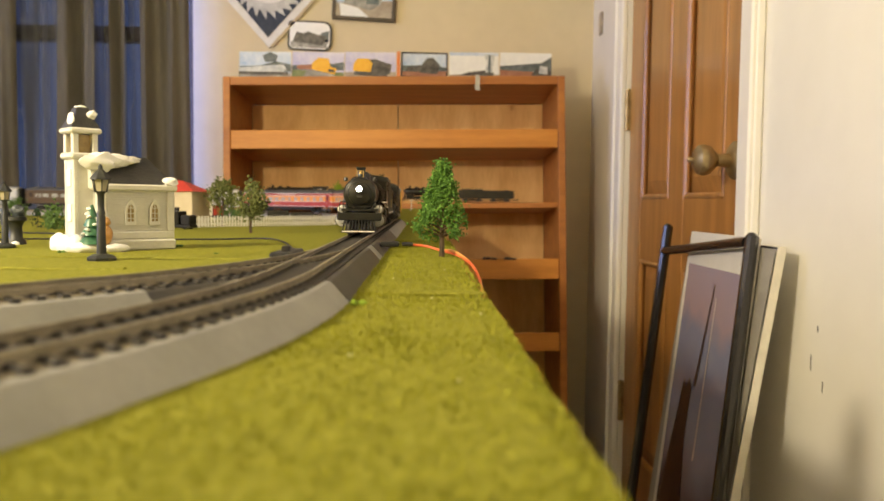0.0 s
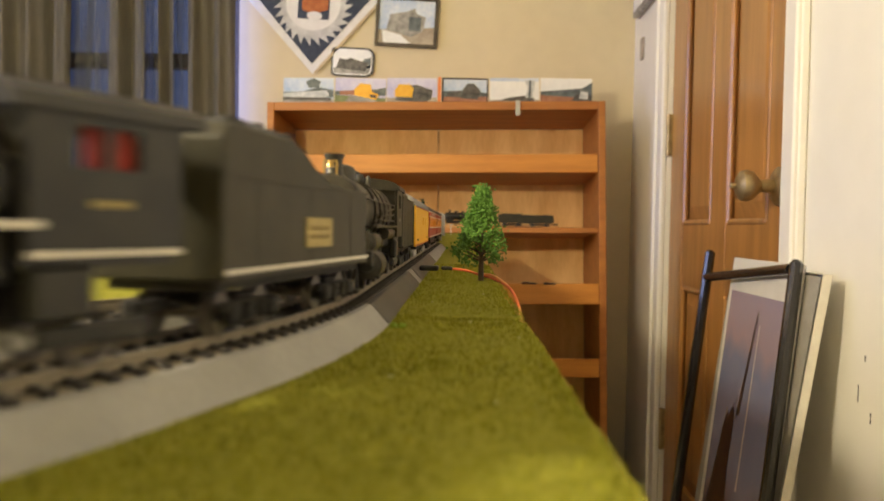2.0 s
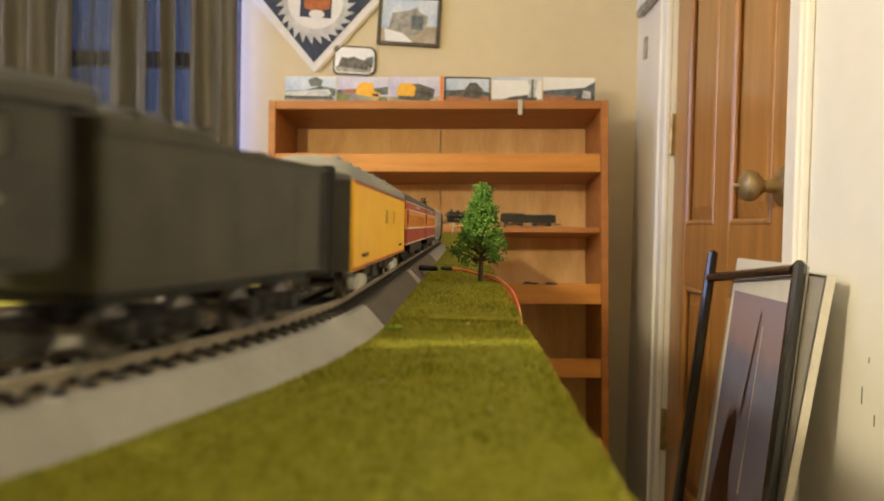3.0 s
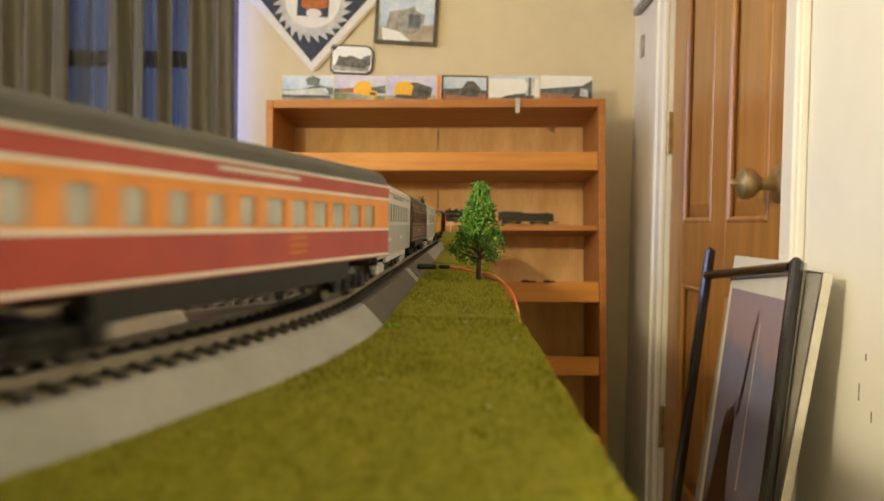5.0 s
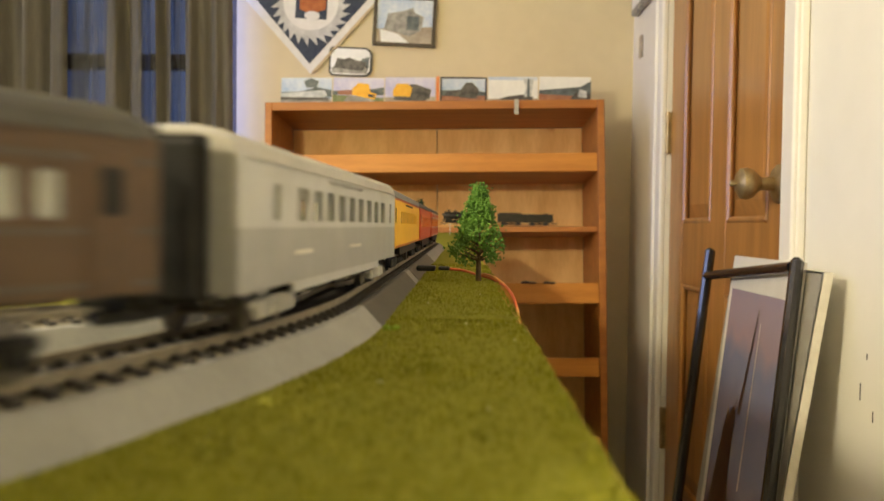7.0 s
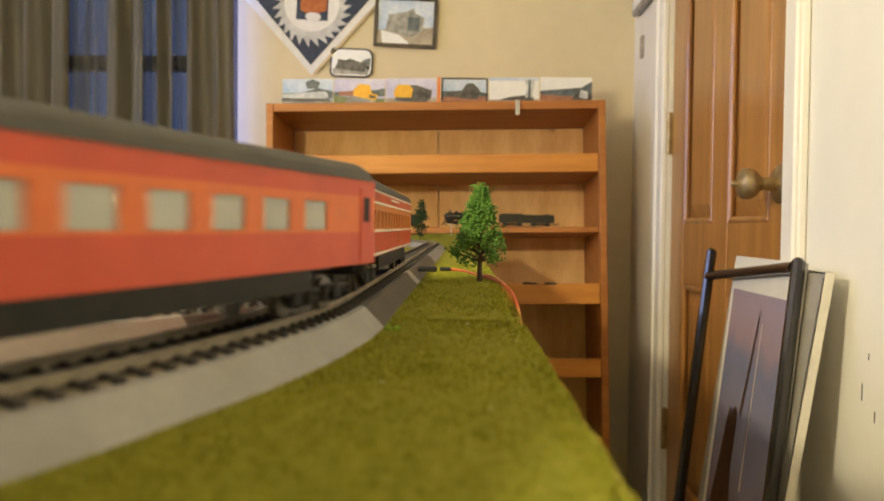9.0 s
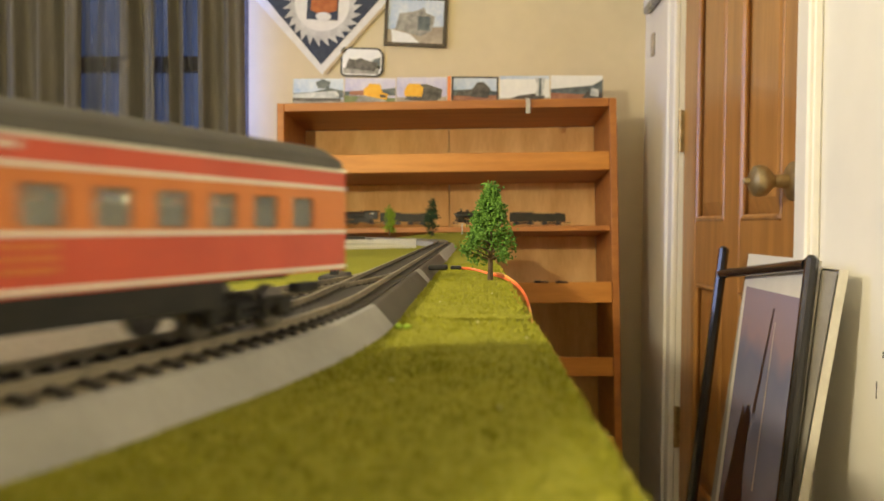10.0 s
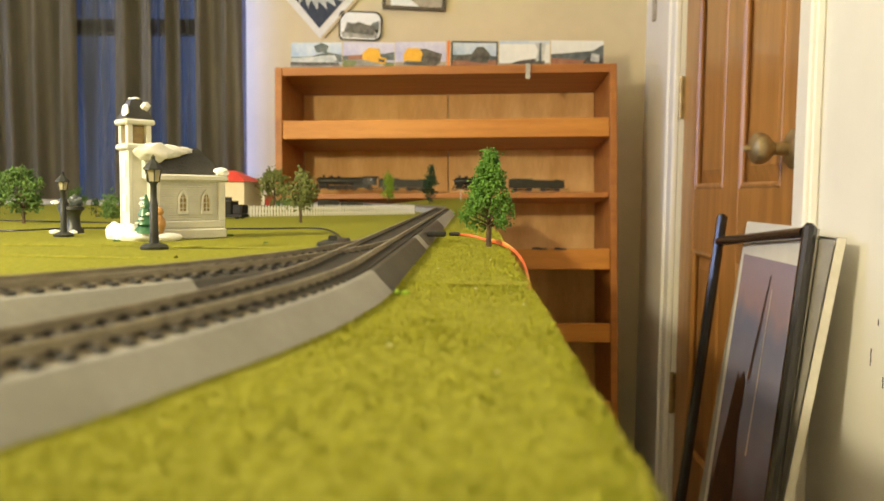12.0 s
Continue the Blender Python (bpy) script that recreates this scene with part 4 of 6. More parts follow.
    for sy in (-1, 1):
        part("cab_side", band(x0, x1, 0.0215, 0.0475, w, holes, sides=(sy,)), body, cab)
    for sy in (-1, 1):
        bm = boxes(((x0 + 0.0145, sy * (w - 0.004), 0.0410), (0.012, 0.0006, 0.010)))
        part("cab_curtain", bm, P["cab_red"] if white else P["roof_silver"], cab)
        if white:
            part("cab_stripe", boxes(((0.5 * (x0 + x1), sy * (w + 0.0002), 0.0220), (x1 - x0, 0.0003, 0.0010))), P["white_line"], cab)
    bars(cab, 0.5 * (x0 + x1), w + 0.0001, 0.0310, (0.010,), P["gold"] if white else P["roof_silver"])
    bm = bmesh.new()
    rings = []
    for x in (x0 - 0.006, x1 + 0.003):
        rings.append([bm.verts.new((x, y, z)) for y, z in roof_profile(w + 0.0016, 0.0470, 0.0535)])
    for i in range(10):
        bm.faces.new((rings[0][i], rings[0][i + 1], rings[1][i + 1], rings[1][i]))
    bm.faces.new(rings[0])
    bm.faces.new(rings[1])
    part("cab_roof", bm, body, e, "", True, 35)
    part("cab_floor", boxes(((0.5 * (x0 + x1), 0, 0.0205), (x1 - x0, 2 * w - 0.004, 0.002))), body, e)
    # frame, firebox and trucks
    bm = boxes(((0.0, 0, 0.0135), (L - 0.030, 0.010, 0.009)), ((back + 0.016, 0, 0.0225), (0.034, 0.024, 0.012)), bev=0.001)
    part("engine_frame", bm, body, e)
    for sy in (-1, 1):
        for x, r, spokes in ((f - 0.0145, 0.0052, 0), (-f + 0.020, 0.0058, 8)):
            bm = bmesh.new()
            wheel_rim(bm, x, sy * 0.0105, r, sy, spokes)
            part("truck_wheel", bm, P["wheel"], e, "", True)
    for sy in (-1, 1):
        part("trailing_truck", boxes(((-f + 0.022, sy * 0.0140, 0.0072), (0.026, 0.0022, 0.0044)), bev=0.0008), body, e)
        part("ash_pan", boxes(((-f + 0.030, sy * 0.0145, 0.0150), (0.014, 0.004, 0.010)), bev=0.001), body, e)
    # drivers, rods and valve gear
    r = 0.0088
    axles = [f - 0.050 - 0.0215 * k for k in range(4)]
    for x in axles:
        bm = bmesh.new()
        for sy in (-1, 1):
            wheel_rim(bm, 0, sy * 0.0108, r, sy, 14)
            rod(bm, (0.0048, sy * 0.0108, r), (0.0048, sy * 0.0135, r), 0.0010, 8)
        rod(bm, (0, -0.009, r), (0, 0.009, r), 0.0016, 8)
        bmesh.ops.translate(bm, vec=(0, 0, -r), verts=bm.verts[:])
        d = part("driving_wheel", bm, P["wheel"] if white else body, e, "", True)
        d.location = (x, 0, r)
        MOVERS.append((d, "turn", x, r))
    for sy in (-1, 1):
        bm = boxes(((0.5 * (axles[0] + axles[-1]), sy * 0.0136, 0), (axles[0] - axles[-1] + 0.006, 0.0009, 0.0022)), bev=0.0004)
        for x in axles:
            rod(bm, (x, sy * 0.0130, 0), (x, sy * 0.0146, 0), 0.0017, 10)
        s = part("side_rod", bm, P["truck_silver"] if white else P["smoke"], e, "steel side rod", True)
        s.location = (0, 0, r)
        MOVERS.append((s, "swing", 0.0, r))
        bm = bmesh.new()
        rod(bm, (axles[1] - 0.002, sy * 0.0152, 0.0105), (f - 0.042, sy * 0.0155, 0.0118), 0.0009, 8)
        box(bm, (f - 0.052, sy * 0.0155, 0.0118), (0.008, 0.003, 0.0044), 0.0005)
        rod(bm, (f - 0.060, sy * 0.0160, 0.0145), (f - 0.040, sy * 0.0160, 0.0145), 0.0005, 6)
        rod(bm, (f - 0.057, sy * 0.0160, 0.0240), (f - 0.060, sy * 0.0160, 0.0080), 0.0007, 6)
        part("valve_gear", bm, P["smoke"], e)
    return e


MOVERS = []


def tender(name, L, body, label, herald, slope):
    t = root(name, None, label, "tender", "tenders")
    w, zb = 0.0168, 0.0142
    x0, x1 = -L / 2, L / 2
    zt = 0.0375 if slope else 0.0405
    bm = bmesh.new()
    if slope:
        prof = [(x0, zb), (x0, 0.0398), (x0 + L * 0.36, 0.0398), (x0 + L * 0.47, 0.0445), (x0 + L * 0.56, 0.0490), (x0 + L * 0.62, 0.0515), (x1 - 0.004, 0.0515), (x1, 0.0480), (x1, zb)]
    else:
        prof = [(x0, zb), (x0, 0.0450), (x1 - L * 0.42, 0.0450), (x1 - L * 0.40, 0.0480), (x1, 0.0480), (x1, zb)]
    va = [bm.verts.new((x, -w, z)) for x, z in prof]
    vb = [bm.verts.new((x, w, z)) for x, z in prof]
    n = len(prof)
    for i in range(n):
        bm.faces.new((va[i], va[(i + 1) % n], vb[(i + 1) % n], vb[i]))
    bm.faces.new(va)
    bm.faces.new(vb)
    bmesh.ops.bevel(bm, geom=bm.edges[:], offset=0.0007, segments=1, affect="EDGES")
    part("tank", bm, body, t)
    bm = bmesh.new()
    rnd = random.Random(5)
    for k in range(70):
        x = x1 - 0.006 - rnd.random() * L * 0.36
        box(bm, (x, (rnd.random() - 0.5) * 1.6 * w, (0.0515 if slope else 0.0480) + 0.0012 * rnd.random()), (0.003, 0.003, 0.0026), 0, None)
    part("coal", bm, P["coal"], t, "heap of black coal")["kind"] = "stuff"
    bm = bmesh.new()
    for sy in (-1, 1):
        for z in ((zb + 0.0006), (0.0393 if slope else 0.0446)):
            box(bm, (0, sy * (w + 0.0002), z), (L, 0.0006, 0.0008))
        for k in range(3):
            box(bm, (x0 + L * (k + 0.5) / 3, sy * w, 0.0265), (0.0005, 0.0002, 0.024))
    part("riveted_seam", bm, body, t)
    if herald:
        bm = bmesh.new()
        for sy in (-1, 1):
            box(bm, (-0.0060, sy * (w + 0.0004), 0.0255), (0.0230, 0.0004, 0.0088))
        h = part("herald_plate", bm, P["gold"], t, "dull gold lettering panel")
        bars(h, -0.0060, w + 0.0006, 0.0268, (0.018, 0.018), P["gold_dim"], 0.0014)
        bm = bmesh.new()
        for sy in (-1, 1):
            box(bm, (0, sy * (w + 0.0006), zb + 0.0022), (L, 0.0003, 0.0010))
        part("edge_stripe", bm, P["white_line"], t)
    bm = bmesh.new()
    rod(bm, (x0 + 0.012, 0, 0.0398 if slope else 0.0450), (x0 + 0.012, 0, 0.0425 if slope else 0.0480), 0.005, 14)
    part("water_hatch", bm, body, t)
    if slope:
        part("rear_lamp", turned([(0.0022, 0), (0.0024, 0.004)], 12, Matrix.Translation((x0 + 0.002, 0, 0.0397))), P["smoke"], t)
    bm = bmesh.new()
    for sy in (-1, 1):
        for k in range(4):
            rod(bm, (x0 - 0.0008, sy * 0.014, 0.014), (x0 - 0.0008, sy * 0.014, 0.032), 0.0003, 5)
            box(bm, (x0 - 0.0006, sy * 0.0120, 0.015 + 0.005 * k), (0.0004, 0.005, 0.0005))
    part("rear_ladder", bm, P["smoke"], t)
    part("tender_frame", boxes(((0, 0, zb - 0.0012), (L - 0.004, 2 * w - 0.006, 0.0026))), P["under"], t)
    for sx in (-1, 1):
        bogie(t, sx * (L / 2 - 0.024), P["under"], 0.024)
        part("coupler", boxes(((sx * (L / 2 + 0.004), 0, 0.0085), (0.012, 0.004, 0.003)), bev=0.0005), P["under"], t)
    return t


# Each vehicle: the thing, the distances of its front and rear behind the pilot's tip, and its pivots' distance from the middle.
TRAIN = []


def build_train():
    e1 = engine("steam_locomotive", 0.172, P["loco"], "black steam locomotive with white running-board stripes and lit headlight")
    t1 = tender("tender", 0.117, P["tender"], "dark grey tender with a gold lettering panel and coal", True, True)
    e2 = engine("steam_locomotive", 0.182, P["loco_grey"], "weathered black steam locomotive coupled second in the train", white=False)
    t2 = tender("tender", 0.098, P["tender"], "plain dark grey tender with riveted sides", False, False)
    TRAIN.extend([(e1, 0.0, 0.172, 0.047), (t1, 0.183, 0.300, 0.036), (e2, 0.301, 0.483, 0.047), (t2, 0.487, 0.585, 0.028)])
    cars = [("baggage_car", 0.616, 0.843, BAGGAGE, "yellow baggage car with grey arched roof and silver trucks"),
            ("passenger_car", 0.857, 1.100, daylight(), "red and orange passenger car with white pinstripes"),
            ("passenger_car", 1.108, 1.350, daylight(), "red and orange passenger car with white pinstripes"),
            ("passenger_car", 1.366, 1.588, SILVER, "silver grey passenger car with silver trucks"),
            ("passenger_car", 1.605, 1.842, BROWN, "dark tuscan brown passenger car with a row of windows"),
            ("passenger_car", 1.862, 2.105, SILVER, "silver grey passenger car with silver trucks"),
            ("passenger_car", 2.123, 2.387, COACH, "yellow passenger car with grey roof and red stripes"),
            ("passenger_car", 2.399, 2.647, daylight(plain=True), "red and orange passenger car with large square windows"),
            ("passenger_car", 2.664, 2.930, daylight(tail=True), "red and orange tail car with white pinstripes")]
    for n, a, b, sch, lab in cars:
        TRAIN.append((carriage(n, b - a, sch, lab), a, b, (b - a) / 2 - 0.040))


def on_track(s_mid, pivot):
    xa, ya, _ = track(s_mid + pivot)
    xb, yb, _ = track(s_mid - pivot)
    return pose((xa + xb) / 2, (ya + yb) / 2, RAIL, 0, 0, math.degrees(math.atan2(ya - yb, xa - xb)))


def motions():
    for ob, a, b, piv in TRAIN:
        rows = []
        for k in range(121):
            t = k / 10
            rows.append((t, on_track(HEAD0 + SPEED * t - (a + b) / 2, piv)))
        walk(ob, rows)
    # driving wheels and side rods turn with the speed
    for ob, how, x, r in MOVERS:
        rows = []
        for k in range(361):
            t = k / FPS
            a = SPEED * t / r
            if how == "turn":
                rows.append((t, pose(x, 0, r, 0, math.degrees(a), 0)))
            else:
                rows.append((t, pose(0.0048 * math.cos(a), 0, r - 0.0048 * math.sin(a))))
        walk(ob, rows)


build_train()


# ---- scenery on the table ----
Q = {
    "ceramic": matter("white_ceramic", (0.56, 0.545, 0.48), (0.64, 0.625, 0.555), 60, 0.4, bump=0.06, coat=0.2),
    "snow": matter("white_glaze_snow", (0.76, 0.75, 0.71), (0.84, 0.83, 0.79), 60, 0.35, bump=0.15),
    "slate": matter("black_glazed_roof", (0.016, 0.015, 0.014), (0.035, 0.032, 0.028), 120, 0.5, bump=0.35, bump_scale=500),
    "amber": matter("amber_window", (0.20, 0.13, 0.04), (0.36, 0.25, 0.08), 150, 0.35),
    "bark": matter("tree_bark", (0.055, 0.035, 0.018), (0.11, 0.07, 0.035), 200, 0.85, bump=0.5),
    "leaf": matter("bright_foliage", (0.052, 0.140, 0.010), (0.115, 0.245, 0.022), 160, 0.75, bump=0.4),
    "leaf_olive": matter("olive_foliage", (0.10, 0.12, 0.028), (0.18, 0.20, 0.052), 120, 0.85, bump=0.4),
    "leaf_green": matter("green_foliage", (0.055, 0.11, 0.02), (0.11, 0.19, 0.038), 120, 0.85, bump=0.4),
    "leaf_dark": matter("dark_foliage", (0.010, 0.032, 0.008), (0.022, 0.055, 0.014), 120, 0.85, bump=0.4),
    "leaf_lime": matter("lime_foliage", (0.16, 0.26, 0.012), (0.26, 0.37, 0.022), 120, 0.85, bump=0.4),
    "fence": matter("white_fence_plastic", (0.70, 0.68, 0.60), (0.78, 0.76, 0.68), 60, 0.5),
    "iron": matter("dark_cast_metal", (0.014, 0.015, 0.013), (0.03, 0.032, 0.028), 150, 0.45, bump=0.1),
    "lantern": matter("lantern_pane", (0.30, 0.27, 0.18), (0.40, 0.36, 0.25), 60, 0.3),
    "tan": matter("tan_building", (0.50, 0.42, 0.28), (0.56, 0.48, 0.33), 60, 0.6),
    "red_roof": matter("red_toy_roof", (0.48, 0.035, 0.02), (0.56, 0.05, 0.028), 80, 0.5),
    "wire_orange": matter("orange_wire", (0.62, 0.10, 0.03), (0.72, 0.15, 0.045), 60, 0.4),
    "wire_yellow": matter("pale_orange_wire", (0.70, 0.26, 0.07), (0.78, 0.33, 0.10), 60, 0.4),
    "green_glaze": matter("green_glaze", (0.02, 0.09, 0.04), (0.05, 0.15, 0.07), 200, 0.35),
    "flesh_glaze": matter("ochre_glaze", (0.40, 0.20, 0.06), (0.52, 0.30, 0.10), 200, 0.4),
    "blue_grey": matter("blue_grey_glaze", (0.03, 0.038, 0.045), (0.075, 0.088, 0.10), 100, 0.4),
}


def blob(bm, c, s, seed=0, rough=0.25, sub=3, mat=0):
    r = bmesh.ops.create_icosphere(bm, subdivisions=sub, radius=1.0)
    for v in r["verts"]:
        k = 1 + rough * noise.noise(v.co * 1.7 + Vector((seed * 3.1, seed, 0)))
        v.co = Vector((v.co.x * s[0] * k + c[0], v.co.y * s[1] * k + c[1], v.co.z * s[2] * k + c[2]))
    return r["verts"]


def plant(name, x, y, z, h, w, leaf, label, trunk=0.22, n=420, size=0.0022, seed=1, shape="cone", branches=14, category="tree"):
    """A tapered trunk with limbs, and a crown of small clumps of foliage with gaps."""
    rnd = random.Random(seed)
    t = root(name, pose(x, y, z), label, category, "model trees")
    bm = bmesh.new()
    r0 = h * 0.028
    rod(bm, (0, 0, -0.002), (0, 0, h * trunk), r0 * 1.15, 8, 0, r0 * 0.85)
    rod(bm, (0, 0, h * trunk), (0.001, 0, h * 0.93), r0 * 0.85, 8, 0, r0 * 0.2)
    tips = []
    for k in range(branches):
        u = (k + 0.3) / branches
        a = k * 2.4 + rnd.random()
        zb = h * (trunk * 0.92 + (0.80 - trunk) * u ** 1.6)
        rr = crown_radius(shape, trunk, min(1, (zb / h + 0.10)), w) * 0.85
        tip = (rr * math.cos(a), rr * math.sin(a), zb + h * 0.09)
        rod(bm, (0, 0, zb), tip, r0 * 0.45, 5, 0, r0 * 0.12)
        tips.append(tip)
    part("trunk", bm, Q["bark"], t)
    vs, fs = [], []
    lumps = []
    for k in range(max(8, n // 30)):
        u = rnd.random() ** 0.8
        zz = trunk * 0.95 + (0.975 - trunk * 0.95) * u
        rr = crown_radius(shape, trunk, zz, w) * math.sqrt(0.25 + 0.75 * rnd.random()) * (0.82 + 0.32 * rnd.random())
        a = rnd.random() * 6.283
        lumps.append((rr * math.cos(a), rr * math.sin(a), zz * h))
    for k in range(n):
        lx, ly, lz = lumps[k % len(lumps)]
        sp = size * 1.9
        c = Vector((lx + rnd.gauss(0, sp), ly + rnd.gauss(0, sp), lz + rnd.gauss(0, sp)))
        s = size * (0.5 + 0.8 * rnd.random())
        q = Euler((rnd.random() * 6, rnd.random() * 6, rnd.random() * 6)).to_matrix()
        i = len(vs)
        for d in ((1, 0, 0), (-0.5, 0.86, 0), (-0.5, -0.86, 0), (0, 0, 0.9), (0, 0, -0.7)):
            vs.append(c + q @ (Vector(d) * s))
        for f in ((0, 1, 3), (1, 2, 3), (2, 0, 3), (1, 0, 4), (2, 1, 4), (0, 2, 4)):
            fs.append(tuple(i + j for j in f))
    me = bpy.data.meshes.new("crown")
    me.from_pydata(vs, [], fs)
    me.materials.append(leaf)
    cr = new("crown", me)
    cr.parent = t
    cr["kind"] = "stuff"
    return t


def crown_radius(shape, trunk, u, w):
    v = max(0.0, min(1.0, (u - trunk * 0.9) / (1 - trunk * 0.9)))
    if shape == "cone":
        return w / 2 * min(1.0, v / 0.14 + 0.45) * max(0.02, (1 - v) ** 0.95 * 1.14)
    if shape == "spire":
        return w / 2 * min(1.0, v / 0.08 + 0.5) * max(0.03, (1 - v) ** 0.6)
    return w / 2 * max(0.05, math.sin(math.pi * min(1, max(0.08, v * 0.93 + 0.06))) ** 0.6)


def build_plants():
    plant("tree", 0.0110, 0.590, TOP, 0.0690, 0.0400, Q["leaf"], "bright green plastic tree with bare forked stem at the table edge", 0.23, 4200, 0.00125, 3, "cone", 30)
    plant("tree", -0.209, 0.977, TOP, 0.0600, 0.036, Q["leaf_olive"], "olive green round-crowned tree before the white fence", 0.38, 900, 0.0020, 5, "round")
    plant("tree", -0.301, 1.2185, TOP, 0.0680, 0.038, Q["leaf_olive"], "olive green round-crowned tree beside the white fence", 0.40, 900, 0.0022, 6, "round")
    plant("tree", -0.4895, 0.868, TOP, 0.0570, 0.044, Q["leaf_green"], "green round-crowned tree behind the lamp posts", 0.32, 900, 0.0021, 7, "round")
    plant("tree", -0.662, 1.10, TOP, 0.0590, 0.046, Q["leaf_green"], "green round-crowned tree on the lawn", 0.30, 900, 0.0022, 8, "round")
    plant("tree", -0.590, 0.985, TOP, 0.0520, 0.034, Q["leaf_green"], "green round-crowned tree on the lawn", 0.30, 700, 0.0021, 12, "round")
    plant("tree", -0.2003, 1.90, 0.8055, 0.0670, 0.024, Q["leaf_lime"], "yellow lime green narrow tree near the far track", 0.16, 700, 0.0022, 9, "spire", 8)
    plant("tree", -0.0950, 1.80, 0.808, 0.0730, 0.030, Q["leaf_dark"], "dark green slim cypress tree near the far track", 0.06, 900, 0.0022, 10, "spire", 8)
    plant("tree", -0.513, 1.087, TOP, 0.0240, 0.012, Q["leaf_dark"], "small dark green fir on the lawn", 0.10, 160, 0.0013, 11, "spire", 5)
    for x, y, h, w, s in ((-0.472, 1.052, 0.0260, 0.036, 13), (-0.80, 1.62, 0.034, 0.042, 14), (-0.36, 1.50, 0.020, 0.05, 15)):
        plant("bush", x, y, TOP, h, w, Q["leaf_green"], "low rounded green bush on the lawn", 0.02, 420, 0.0022, s, "round", 6, "bush")
    # pale crumbs and small tufts on the mat
    crumb = matter("pale_crumb", (0.36, 0.35, 0.13), (0.46, 0.45, 0.20), 300, 0.7)
    for k, (x, y) in enumerate(((0.0055, 0.176), (0.0010, 0.330), (0.0145, 0.355), (-0.0180, 0.415), (0.0100, 0.470), (-0.0210, 0.205), (0.0180, 0.285))):
        bm = bmesh.new()
        blob(bm, (0, 0, 0), (0.0006 + 0.0002 * (k % 3), 0.0006, 0.0005), k, 0.6, 1)
        ob = part("crumb", bm, crumb)
        ob.location = (x, y, TOP + 0.0006)
        tagged(ob, "pale crumb lying on the grass mat", "crumb", "crumbs")
    for x, y, s in ((-0.264, 0.5914, 0.0022), (-0.0277, 0.3097, 0.0024), (-0.2065, 0.6833, 0.0022), (-0.155, 0.60, 0.0012)):
        bm = bmesh.new()
        for k in range(5):
            blob(bm, (random.Random(k).uniform(-1, 1) * s, random.Random(k + 9).uniform(-1, 1) * s, s * 0.4), (s * 0.6,) * 3, k, 0.5, 1)
        ob = part("grass_tuft", bm, Q["leaf_lime"] if x > -0.1 else Q["leaf_green"])
        ob.location = (x, y, TOP - 0.0002)
        tagged(ob, "small loose clump of green foliage on the mat", "grass tuft", "grass tufts")


